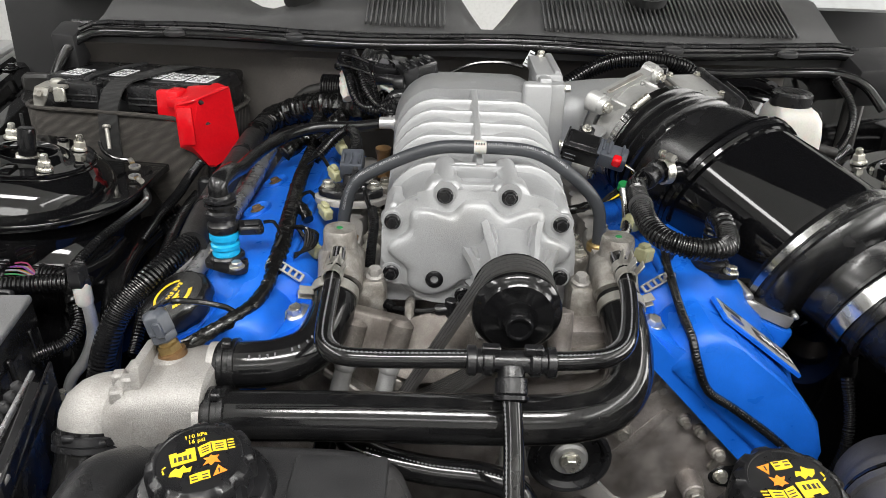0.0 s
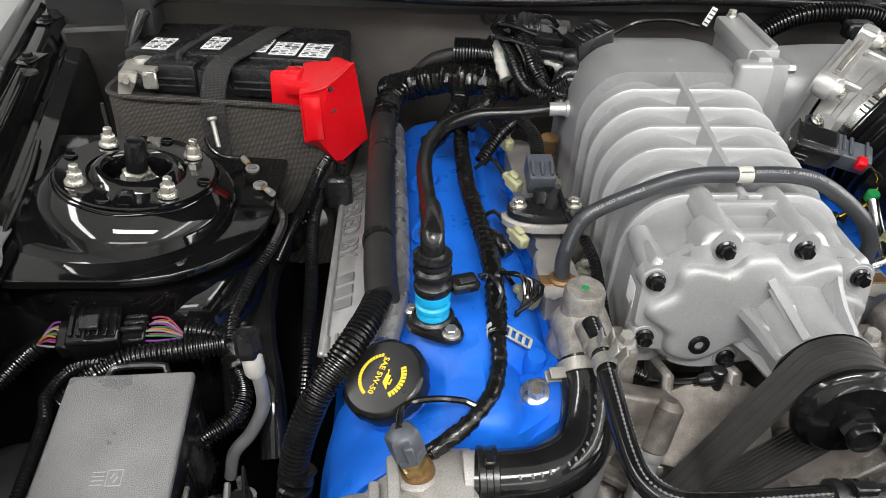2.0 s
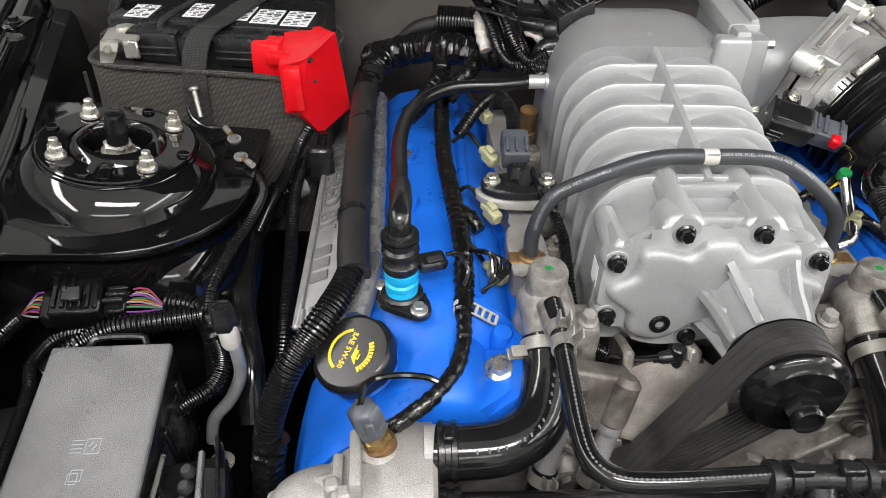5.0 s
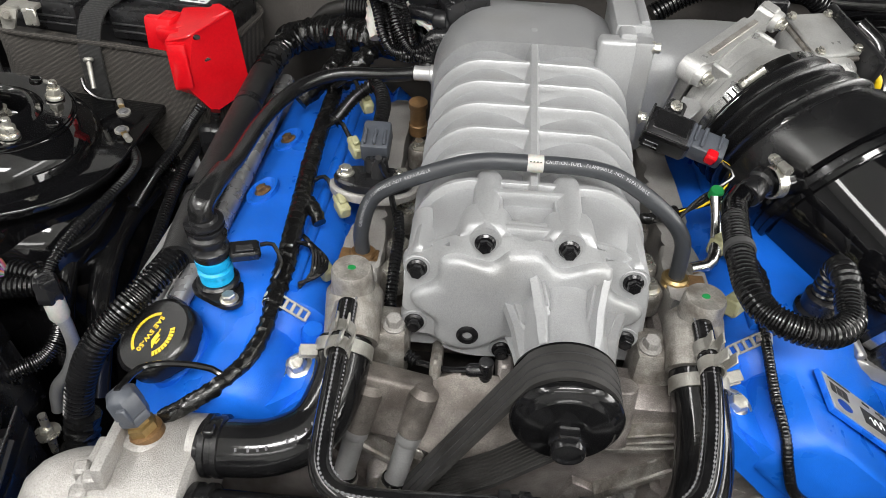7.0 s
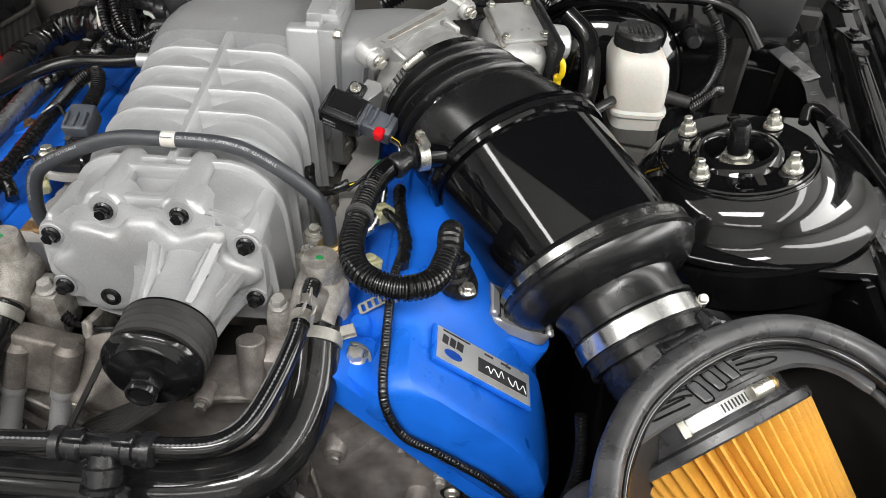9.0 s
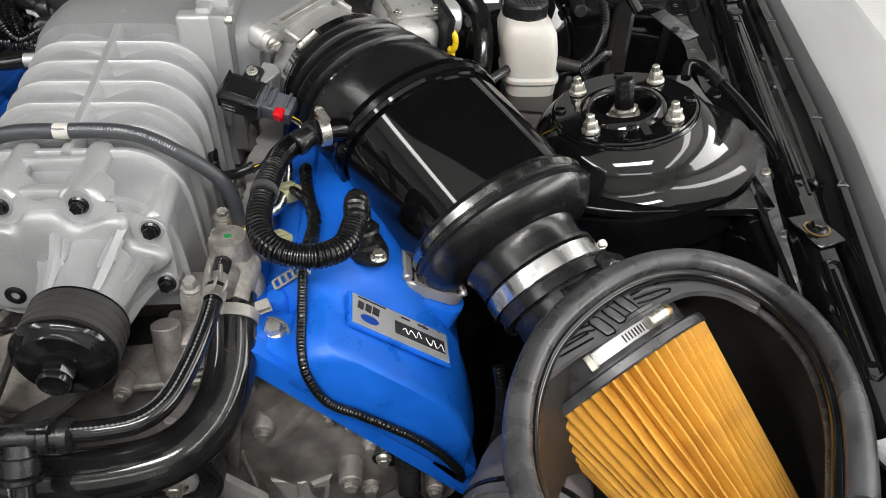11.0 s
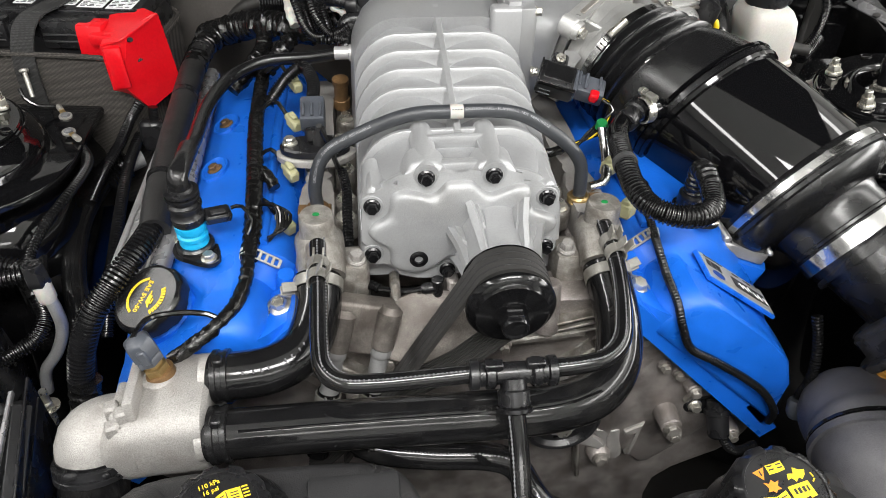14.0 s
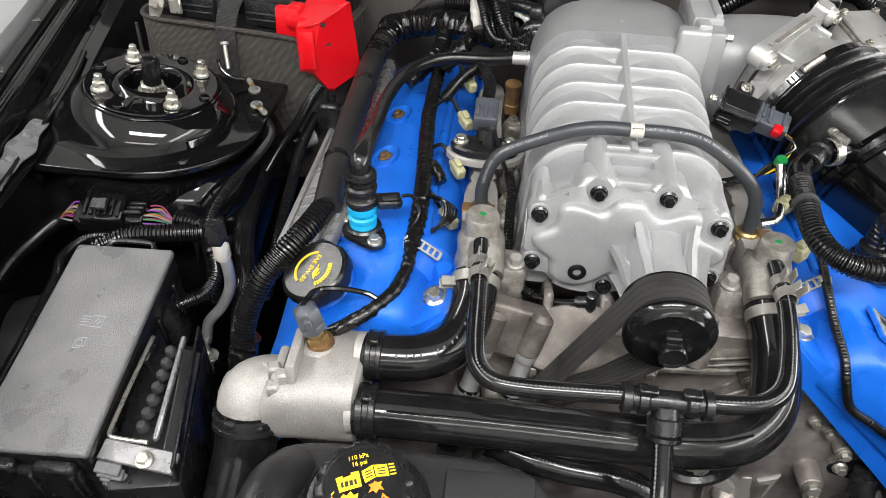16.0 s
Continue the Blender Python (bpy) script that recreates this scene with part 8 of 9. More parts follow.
# ---- brake reservoir, booster and lines ----
def brake_side():
    t = thing("brake_reservoir", (0.48, 0.985, 0.84), "translucent white brake fluid reservoir with a black cap", "reservoir")

    def sq(x, y, z, hx, hy, n=28, e=0.45):
        return [V((x + hx * math.copysign(abs(math.cos(a)) ** e, math.cos(a)), y + hy * math.copysign(abs(math.sin(a)) ** e, math.sin(a)), z)) for a in [2 * math.pi * k / n for k in range(n)]]
    part("body", loft([sq(0.487, 0.985, 0.838, 0.024, 0.030), sq(0.487, 0.985, 0.843, 0.029, 0.036), sq(0.487, 0.985, 0.866, 0.031, 0.038), sq(0.486, 0.985, 0.869, 0.034, 0.041), sq(0.486, 0.985, 0.873, 0.034, 0.041), sq(0.485, 0.985, 0.876, 0.031, 0.038),
                       sq(0.482, 0.985, 0.905, 0.0335, 0.039), sq(0.479, 0.985, 0.925, 0.033, 0.038), sq(0.477, 0.985, 0.936, 0.028, 0.033), sq(0.475, 0.985, 0.941, 0.023, 0.026)]), RESERV, t)
    part("cap", lathe((0.475, 0.985, 0.939), (0, -0.05, 1), [(0.0245, 0), (0.0265, 0.002), (0.0265, 0.017), (0.024, 0.0195), (0.020, 0.020), (0, 0.020)], 44, wob=lambda a, hgt: 1 - 0.02 * (1 if math.cos(22 * a) > 0 and hgt < 0.018 else 0)), BLACKPLASTIC, t, "black ribbed filler cap")
    for k in range(6):
        part("cap_bar", box((0.475 - 0.012 + 0.005 * k, 0.985, 0.9597), (0.002, 0.030 - 0.002 * abs(k - 2.5), 0.0012), None), BLACKMATT, t)
    part("spout", cyl((0.515, 0.975, 0.885), (0.545, 0.97, 0.88), 0.008, 0.007, 14), DARK, t)
    part("front_nipple", cyl((0.455, 0.955, 0.885), (0.425, 0.925, 0.882), 0.0055, 0.0065, 12), BLACKPLASTIC, t)
    mcyl = thing("master_cylinder", (0.49, 0.97, 0.80), "bare aluminium brake master cylinder below the reservoir", "brake cylinder")
    part("barrel", cyl((0.495, 1.06, 0.812), (0.487, 0.93, 0.812), 0.018, 0.017, 22, 0.003), ALUM, mcyl)
    part("saddle", box((0.488, 0.975, 0.832), (0.044, 0.060, 0.016), None, 0.004, 2), ALUM, mcyl)
    part("nose", lathe((0.487, 0.93, 0.812), (0, -1, 0), [(0.014, 0), (0.014, 0.012), (0.008, 0.014)], 6), ALUM, mcyl)
    b = thing("brake_booster", (0.46, 1.08, 0.80), "round gloss black brake booster at the firewall", "brake booster")
    part("shell", lathe((0.455, 1.118, 0.835), (0, -1, 0.05), [(0.115, -0.02), (0.118, 0.0), (0.118, 0.010), (0.112, 0.022), (0.085, 0.045), (0.05, 0.055), (0.03, 0.060)], 56), BLACKGLOSS, b)
    part("rim", lathe((0.455, 1.118, 0.835), (0, -1, 0.05), [(0.1185, 0.002), (0.1215, 0.004), (0.1215, 0.010), (0.1185, 0.012)], 56, closed=True), BLACKGLOSS, b)
    h2 = thing("vacuum_hose", (0.36, 1.06, 0.96), "black corrugated vacuum hose along the firewall", "hose")
    part("hose", corrugated([(0.18, 1.045, 0.945), (0.215, 1.055, 0.965), (0.255, 1.055, 0.980), (0.31, 1.055, 0.982), (0.35, 1.055, 0.972), (0.375, 1.06, 0.95)], 0.0105, 0.0045, 0.0011, 14), LOOM, h2)
    part("long_line", sweep([(0.30, 1.06, 0.973), (0.40, 1.062, 0.965), (0.50, 1.06, 0.970), (0.56, 1.05, 0.972), (0.60, 1.04, 0.960), (0.625, 1.02, 0.93)], 0.007, 10), RUBBER, h2)
    part("brake_line_loom", corrugated([(0.56, 1.045, 0.968), (0.58, 1.03, 0.940), (0.585, 1.02, 0.910), (0.570, 1.005, 0.882), (0.545, 0.99, 0.870), (0.522, 0.98, 0.866)], 0.0052, 0.0036, 0.0008), LOOM, h2)
    part("down_hose", sweep([(0.40, 1.04, 0.95), (0.425, 1.02, 0.93), (0.43, 0.99, 0.90), (0.425, 0.97, 0.86), (0.42, 0.96, 0.80)], 0.012, 14), RUBBER, h2)
    part("side_hose", corrugated([(0.600, 1.04, 0.865), (0.585, 1.02, 0.872), (0.565, 1.0, 0.868), (0.548, 0.985, 0.864)], 0.008, 0.004, 0.0009), LOOM, h2)
    y = thing("dipstick_ring", (0.385, 0.915, 0.93), "yellow plastic dipstick pull ring", "dipstick")
    pts = [(0.385 + 0.0042 * math.cos(a), 0.932 - 0.003 * math.cos(a), 0.929 + 0.0105 * math.sin(a)) for a in [k * math.pi / 8 for k in range(17)]]
    part("ring", sweep(pts, 0.0034, 10, 0.003, cap=True), YELLOWPL, y)
    part("stem", cyl((0.385, 0.933, 0.920), (0.388, 0.948, 0.86), 0.0045, 0.0045, 10), YELLOWPL, y)


brake_side()


# ---- battery ----
def battery():
    rot = Matrix.Rotation(radians(-7), 3, "Z")
    base = V((-0.420, 1.050, 0.76))

    def P(x, y, z):
        return base + rot @ V((x, y, 0)) + V((0, 0, z - 0.76))
    t = thing("battery", base, "black car battery with white labels in an insulation sleeve", "battery")
    part("case", box(P(0, 0.010, 0.855), (0.236, 0.150, 0.15), rot, 0.006, 2), BLACKPLASTIC, t)
    part("lid", box(P(0, 0.022, 0.927), (0.240, 0.118, 0.022), rot, 0.005, 2), BLACKPLASTIC, t)
    for x, w in ((-0.055, 0.058), (0.045, 0.062)):
        v = part("vent_block", box(P(x, -0.052, 0.919), (w, 0.036, 0.034), rot, 0.004, 2), BLACKPLASTIC, t)
        for k in range(2):
            part("vent_groove", box(P(x, -0.0705, 0.912 + 0.008 * k), (w * 0.9, 0.002, 0.0022), rot, 0.0005, 1), BLACKMATT, v)
    part("handle", sweep([P(-0.045, -0.062, 0.936), P(-0.052, -0.035, 0.939), P(-0.042, 0.03, 0.939), P(-0.030, 0.075, 0.938)], 0.0035, 10), BLACKMATT, t)
    for x, y, w, h2 in ((-0.507, 1.050, 0.028, 0.040), (-0.444, 1.054, 0.023, 0.044), (-0.394, 1.047, 0.028, 0.046), (-0.361, 1.036, 0.031, 0.044), (-0.326, 1.030, 0.031, 0.046)):
        m1 = Matrix.Translation((x, y, 0.9386)) @ rot.to_4x4()
        lb = part("label", box(m1.translation, (w, h2, 0.0007), rot), WHITE, t, "white printed battery label")
        bm = B()
        for i in range(9):
            for j in range(3):
                if (i * 5 + j * 3 + int(w * 1000)) % 7 == 0:
                    continue
                box(m1 @ V((w * (-0.31 + 0.31 * j), h2 * (-0.42 + 0.105 * i), 0.0005)), (w * (0.16 + 0.11 * ((i * 3 + j) % 2)), h2 * (0.055 if i % 4 == 1 else 0.032), 0.0003), rot, 0, 1, bm)
        box(m1 @ V((0, h2 * 0.16, 0.0005)), (w * 0.92, 0.0005, 0.0003), rot, 0, 1, bm)
        part("print_bars", bm, DARKPRINT, lb)
    sl = thing("battery_sleeve", base, "dark brown woven insulation sleeve round the battery", "battery sleeve")
    rings = []
    for z, k in ((0.70, 1.0), (0.76, 1.005), (0.82, 1.012), (0.87, 1.01), (0.902, 1.0), (0.906, 0.985), (0.900, 0.96)):
        ring = []
        for i in range(40):
            a = 2 * math.pi * i / 40
            x = 0.131 * k * math.copysign(abs(math.cos(a)) ** 0.28, math.cos(a))
            y = 0.092 * k * math.copysign(abs(math.sin(a)) ** 0.28, math.sin(a))
            w = 0.0025 * math.sin(a * 5 + z * 60)
            ring.append(P(x, y + w, z - 0.012 * max(0, x / 0.131) * (1 if z > 0.85 else 0)))
        rings.append(ring)
    part("cloth", loft(rings), SLEEVE, sl)
    hem = [P(0.131 * math.copysign(abs(math.cos(a)) ** 0.28, math.cos(a)), 0.092 * math.copysign(abs(math.sin(a)) ** 0.28, math.sin(a)), 0.9045 - 0.012 * max(0, math.cos(a))) for a in [2 * math.pi * k / 48 for k in range(49)]]
    part("hem", sweep(hem, 0.0032, 8, 0.008), SLEEVE, sl, "folded sleeve hem")
    part("corner_seam", sweep([P(-0.1285, -0.090, z) for z in (0.76, 0.82, 0.87, 0.895)], 0.0022, 8, 0.01), WEB, sl)
    st = thing("battery_strap", P(0, 0, 0.94), "black webbing strap over the battery", "strap")
    path = [P(0.036, 0.085, 0.936), P(0.030, 0.04, 0.9415), P(0.016, -0.03, 0.9415), P(0.004, -0.066, 0.938), P(0.0, -0.088, 0.918), P(-0.002, -0.0955, 0.88), P(0.0, -0.096, 0.80)]
    line = spline(path, 0.006)
    rings = []
    for i, p in enumerate(line):
        tg = (line[min(i + 1, len(line) - 1)] - line[max(i - 1, 0)]).normalized()
        sd = (rot @ V((1, 0, 0)))
        nn = sd.cross(tg).normalized()
        rings.append([p - sd * 0.0135 + nn * 0.0012, p + sd * 0.0135 + nn * 0.0012, p + sd * 0.0135 - nn * 0.0012, p - sd * 0.0135 - nn * 0.0012])
    part("webbing", loft(rings), WEB, st)
    ng = thing("battery_clamp", P(-0.105, -0.05, 0.93), "plated negative battery clamp and bracket", "battery terminal")
    post = V((-0.5160, 1.0040, 0.918))
    part("post", lathe(post, (0, 0, 1), [(0.0095, 0), (0.0088, 0.016), (0.0072, 0.0195), (0, 0.0203)], 20), CLAMPGREY, ng)
    part("ring", lathe(post, (0, 0, 1), [(0.0098, 0.003), (0.0150, 0.004), (0.0150, 0.0145), (0.0098, 0.0155)], 28, closed=True), ZINC, ng)
    fold = Matrix.Translation((0, 0, 0.929))
    part("clamp_plate", prism([(-0.531, 0.972), (-0.530, 0.990), (-0.534, 1.008), (-0.520, 1.026), (-0.505, 1.022), (-0.494, 1.004), (-0.494, 0.976), (-0.505, 0.968), (-0.513, 0.978)], 0.0042, fold, 0.0012, 2), CLAMPGREY, ng, "folded cream plated clamp plate")
    part("ear", box((-0.5000, 0.973, 0.923), (0.016, 0.005, 0.020), rot, 0.0012, 1), ZINC, ng)
    part("folded_tongue", loft([[V((x - dx, y, z)), V((x + dx, y - 0.002, z)), V((x + dx, y + 0.0015, z)), V((x - dx, y + 0.0035, z))] for x, y, z, dx in ((-0.5215, 0.972, 0.931, 0.0100), (-0.5235, 0.969, 0.922, 0.0095), (-0.5290, 0.974, 0.911, 0.0080), (-0.5310, 0.973, 0.905, 0.0060))]), CLAMPGREY, ng)
    part("bolt", hexbolt((-0.5235, 0.970, 0.924), (0.15, -1, 0.2), 0.0042, 0.006, 1.25), CLAMPGREY, ng)
    rd = thing("terminal_cover", (-0.305, 0.955, 0.84), "bright red moulded positive terminal cover", "terminal cover")
    top = [(-0.336, 0.933, 0.921), (-0.306, 0.935, 0.930), (-0.281, 0.996, 0.935), (-0.300, 1.010, 0.938), (-0.338, 1.000, 0.934)]
    mid = [(-0.334, 0.934, 0.868), (-0.318, 0.932, 0.870), (-0.272, 0.988, 0.880), (-0.296, 1.010, 0.880), (-0.336, 1.000, 0.880)]
    low = [(-0.322, 0.945, 0.858), (-0.300, 0.947, 0.836), (-0.268, 0.985, 0.850), (-0.292, 1.004, 0.850), (-0.328, 0.990, 0.858)]
    cov = loft([[V(q) for q in ring] for ring in (low, mid, top)])
    bmesh.ops.bevel(cov, geom=[ed for ed in cov.edges if ed.calc_face_angle(0) > 0.35], offset=0.0026, segments=2, affect="EDGES", profile=0.5)
    part("cover", cov, RED, rd)
    part("front_rib", box((-0.3225, 0.9315, 0.897), (0.020, 0.006, 0.050), basis((-0.04, 0, 1), (1, 0.05, 0)), 0.0025, 2), RED, rd)
    part("side_lobe", box((-0.353, 0.978, 0.912), (0.034, 0.030, 0.046), Matrix.Rotation(radians(-10), 3, "Z"), 0.004, 2, taper=0.94), RED, rd)
    part("bridge_lobe", box((-0.336, 0.966, 0.921), (0.030, 0.030, 0.014), Matrix.Rotation(radians(-18), 3, "Z"), 0.003, 2), RED, rd)
    part("rim_lip", sweep([(-0.335, 0.935, 0.9225), (-0.3065, 0.937, 0.9312), (-0.2825, 0.994, 0.9362)], 0.0016, 8, 0.004), RED, rd)
    part("crease", sweep([(-0.332, 0.960, 0.9275), (-0.310, 0.968, 0.9300), (-0.286, 0.992, 0.9362)], 0.0018, 8, 0.004), RED, rd)
    part("vent_hole", lathe((-0.3035, 0.9405, 0.9268), (0.85, -0.42, 0.2), [(0.0, 0.0012), (0.0042, 0.0012), (0.005, -0.002)], 14, squash=0.6), DARK, rd)
    cb = thing("battery_cable", (-0.33, 0.93, 0.84), "black corrugated positive battery cable", "cable")
    part("loom", corrugated([(-0.310, 0.938, 0.848), (-0.322, 0.925, 0.832), (-0.332, 0.90, 0.815), (-0.345, 0.87, 0.80), (-0.360, 0.84, 0.775)], 0.0060, 0.0032, 0.0006, 12), LOOM, cb)
    part("loom", corrugated([(-0.296, 0.94, 0.842), (-0.300, 0.935, 0.81), (-0.302, 0.92, 0.77), (-0.305, 0.90, 0.72)], 0.0052, 0.0032, 0.0006, 12), LOOM, cb)
    part("bracket", box((-0.300, 0.932, 0.808), (0.030, 0.016, 0.040), None, 0.004, 1), BLACKPLASTIC, cb)
    jb = thing("hold_down_bolt", (-0.438, 0.955, 0.86), "plated battery hold-down bolt", "bolt")
    part("shank", cyl((-0.4270, 0.934, 0.862), (-0.4340, 0.950, 0.887), 0.0025, 0.0029, 12), CLAMPGREY, jb)
    part("head", lathe((-0.4338, 0.9495, 0.886), (-0.22, 0.5, 0.84), [(0.0046, 0), (0.0054, 0.001), (0.0054, 0.0034), (0.004, 0.0044), (0, 0.0044)], 16), CLAMPGREY, jb)
    part("wire", sweep([(-0.441, 0.939, 0.871), (-0.436, 0.933, 0.861), (-0.424, 0.932, 0.852), (-0.412, 0.937, 0.848), (-0.403, 0.938, 0.847)], 0.0024, 8), RUBBER, jb)
    gl = thing("ground_lugs", (-0.385, 0.91, 0.84), "two dull plated ring terminals bolted to the tower", "terminal")
    for a, b in (((-0.4035, 0.938, 0.847), (-0.3900, 0.9165, 0.8455)), ((-0.3600, 0.860, 0.8455), (-0.3755, 0.8780, 0.8455))):
        a, b = V(a), V(b)
        k = (b - a).normalized()
        part("crimp", cyl(a, a.lerp(b, 0.42), 0.0036, 0.0034, 12), CLAMPGREY, gl)
        part("neck", box(a.lerp(b, 0.55), (0.0062, 0.012, 0.0014), basis((0, -0.1, 1), k.cross(V((0, 0, 1)))), 0.0004, 1), BRASS, gl, "brass lug neck")
        part("lug", lathe(b, (0.05, -0.12, 1), [(0.0074, -0.0012), (0.0074, 0.0008), (0.004, 0.0008)], 20), CLAMPGREY, gl)
        part("lug_bolt", hexbolt(b + V((0, 0, 0.0008)), (0.05, -0.12, 1), 0.0044, 0.0022, 1.2), STRAPGREY, gl)
    part("earth_strap_plate", box((-0.383, 0.897, 0.8395), (0.026, 0.058, 0.004), basis((0.05, -0.12, 1)), 0.002, 1), BLACKGLOSS, gl)


battery()


# ---- fuse box, relay tray and the wiring beside them ----
def fuse_box():
    c = V((-0.440, 0.535, 0.781))
    up = V((0.0, -0.155, 1)).normalized()
    r3 = basis(up, (1, 0.045, 0))
    t = thing("fuse_box", c - V((0, 0, 0.12)), "black fuse box with a textured grey lid", "fuse box")
    lid = box((0, 0, -0.0045), (0.098, 0.226, 0.009), None, 0.0032, 3)
    bmesh.ops.transform(lid, matrix=Matrix.Translation(c) @ r3.to_4x4(), verts=lid.verts)
    part("lid", lid, GREYPLASTIC, t, "textured dark grey lid")
    skirt = box((0, 0, -0.023), (0.0968, 0.2248, 0.030), None, 0.003, 2)
    bmesh.ops.transform(skirt, matrix=Matrix.Translation(c) @ r3.to_4x4(), verts=skirt.verts)
    part("skirt", skirt, SATINBLACK, t, "smooth black lid side")
    body = box((0, 0, -0.085), (0.096, 0.224, 0.10), None, 0.006, 2)
    bmesh.ops.transform(body, matrix=Matrix.Translation(c) @ r3.to_4x4(), verts=body.verts)
    part("body", body, BLACKPLASTIC, t)
    M = Matrix.Translation(c) @ r3.to_4x4()
    for y in (-0.075, -0.020, 0.045, 0.090):
        part("side_buttress", box(M @ V((0.0492, y, -0.052)), (0.004, 0.007, 0.050), r3, 0.0012, 1), SATINBLACK, t)
    for i in range(40):
        p = M @ V((-0.0505, -0.111 + 0.0057 * i, -0.028))
        part("edge_tooth", box(p, (0.003, 0.0028, 0.008), r3), BLACKPLASTIC, t)
    for x in (-0.03, 0.02):
        part("latch", box(M @ V((x, -0.118, -0.020)), (0.034, 0.012, 0.018), r3, 0.003, 1), BLACKPLASTIC, t)
    part("nose_plate", box(M @ V((-0.005, -0.1165, -0.050)), (0.086, 0.010, 0.055), r3, 0.003, 1), BLACKPLASTIC, t)
    for x in (-0.040, 0.000, 0.034):
        part("nose_rib", box(M @ V((x, -0.1225, -0.046)), (0.004, 0.006, 0.050), r3, 0.001, 1), BLACKPLASTIC, t)
    part("side_clip", box(M @ V((0.0505, 0.010, -0.045)), (0.006, 0.024, 0.030), r3, 0.002, 1), BLACKPLASTIC, t)
    part("hinge", sweep([M @ V(p) for p in ((-0.02, 0.111, -0.012), (-0.02, 0.125, -0.008), (0.022, 0.125, -0.008), (0.022, 0.111, -0.012))], 0.003, 8), BLACKPLASTIC, t)

    def frame_lines(cx, cy, w, h2):
        bm = B()
        for dx, dy, sx, sy in ((0, h2 / 2, w, 0.0006), (0, -h2 / 2, w, 0.0006), (-w / 2, 0, 0.0006, h2), (w / 2, 0, 0.0006, h2)):
            box(M @ V((cx + dx, cy + dy, 0.0003)), (sx, sy, 0.0005), r3, 0, 1, bm)
        return bm
    bm = frame_lines(0.0085, 0.018, 0.0105, 0.0125)
    for k in range(4):
        box(M @ V((-0.0030, 0.0130 + 0.0034 * k, 0.0003)), (0.0085, 0.0006, 0.0005), r3, 0, 1, bm)
    box(M @ V((0.0072, 0.0195, 0.0003)), (0.0010, 0.0050, 0.0005), r3 @ Matrix.Rotation(-0.5, 3, "Z"), 0, 1, bm)
    box(M @ V((0.0098, 0.0165, 0.0003)), (0.0010, 0.0050, 0.0005), r3 @ Matrix.Rotation(-0.5, 3, "Z"), 0, 1, bm)
    part("fuse_symbol", bm, PRINT, t, "pale printed fuse symbol")
    bm = frame_lines(0.0022, -0.0055, 0.0080, 0.0090)
    merge(bm, frame_lines(0.0000, -0.0080, 0.0070, 0.0085))
    part("manual_symbol", bm, PRINT, t)
    # relay tray
    rt = thing("relay_tray", (-0.36, 0.50, 0.68), "black relay tray with a bent wire frame and fins", "relay tray")
    part("tray", box((-0.360, 0.50, 0.700), (0.062, 0.150, 0.075), basis((0, -0.1, 1), (1, 0.2, 0)), 0.004, 2), BLACKPLASTIC, rt)
    part("side_wall", box((-0.334, 0.505, 0.740), (0.003, 0.150, 0.042), basis((0.02, -0.1, 1), (1, 0.2, 0)), 0.001, 1), BLACKPLASTIC, rt)
    part("wire_frame", sweep([(-0.3855, 0.558, 0.766), (-0.3845, 0.50, 0.760), (-0.3830, 0.462, 0.7555), (-0.3815, 0.4535, 0.755), (-0.376, 0.4515, 0.7545), (-0.362, 0.4510, 0.754), (-0.348, 0.4515, 0.753)], 0.0020, 8, 0.003), ZINC, rt, "bent plated wire")
    part("rail", box((-0.3500, 0.508, 0.7590), (0.0045, 0.108, 0.006), basis((0, -0.13, 1), (1, 0.13, 0)), 0.0012, 1), DULLPIPE, rt, "worn metal rail")
    for k in range(7):
        part("bead", lathe((-0.3600 - 0.0011 * k, 0.468 + 0.0135 * k, 0.752 + 0.0012 * k), (-0.3, -0.1, 1), [(0.0058, -0.004), (0.0056, 0.0), (0.0040, 0.003), (0, 0.004)], 14), BLACKMATT, rt)
    part("dusty_panel", box((-0.3370, 0.500, 0.7520), (0.016, 0.100, 0.003), basis((0.55, -0.13, 1), (1, 0.16, 0)), 0.001, 1), DUST_SHEEN_BLACK, rt)
    part("front_plate", box((-0.352, 0.4405, 0.7480), (0.066, 0.018, 0.005), basis((0, -0.3, 1), (1, -0.1, 0)), 0.001, 1), DULLPIPE, rt)
    for k in range(7):
        part("louvre", box((-0.375 + 0.001 * k, 0.4300, 0.742 - 0.006 * k), (0.022, 0.010, 0.003), basis((0, -0.5, 1), (1, -0.1, 0)), 0.001, 1), STRAPGREY, rt)
    part("screw", hexbolt((-0.345, 0.436, 0.751), (0, -0.3, 1), 0.0055, 0.006, 1.4), ZINC, rt)
    wn = thing("wing_nut", (-0.363, 0.608, 0.69), "plated stud with a wing nut", "bolt")
    part("stud", cyl((-0.363, 0.608, 0.665), (-0.363, 0.610, 0.712), 0.0038, 0.0038, 12), ZINC, wn)
    part("nut", hexbolt((-0.363, 0.608, 0.690), (0, 0, 1), 0.006, 0.007, 1.9), ZINC, wn)
    # multi-way connector
    cn = thing("wiring_connector", (-0.485, 0.705, 0.79), "black multi-way wiring connector with coloured wires", "connector")
    r2 = basis((0, -0.3, 1), (1, 0.12, 0))
    part("shell", box((-0.499, 0.708, 0.796), (0.044, 0.036, 0.026), r2, 0.002, 1), PULLEYBLACK, cn)
    part("end_block", box((-0.525, 0.705, 0.792), (0.012, 0.030, 0.018), r2, 0.002, 1), PULLEYBLACK, cn)
    part("plug", box((-0.467, 0.711, 0.793), (0.020, 0.030, 0.020), r2, 0.002, 1), PULLEYBLACK, cn)
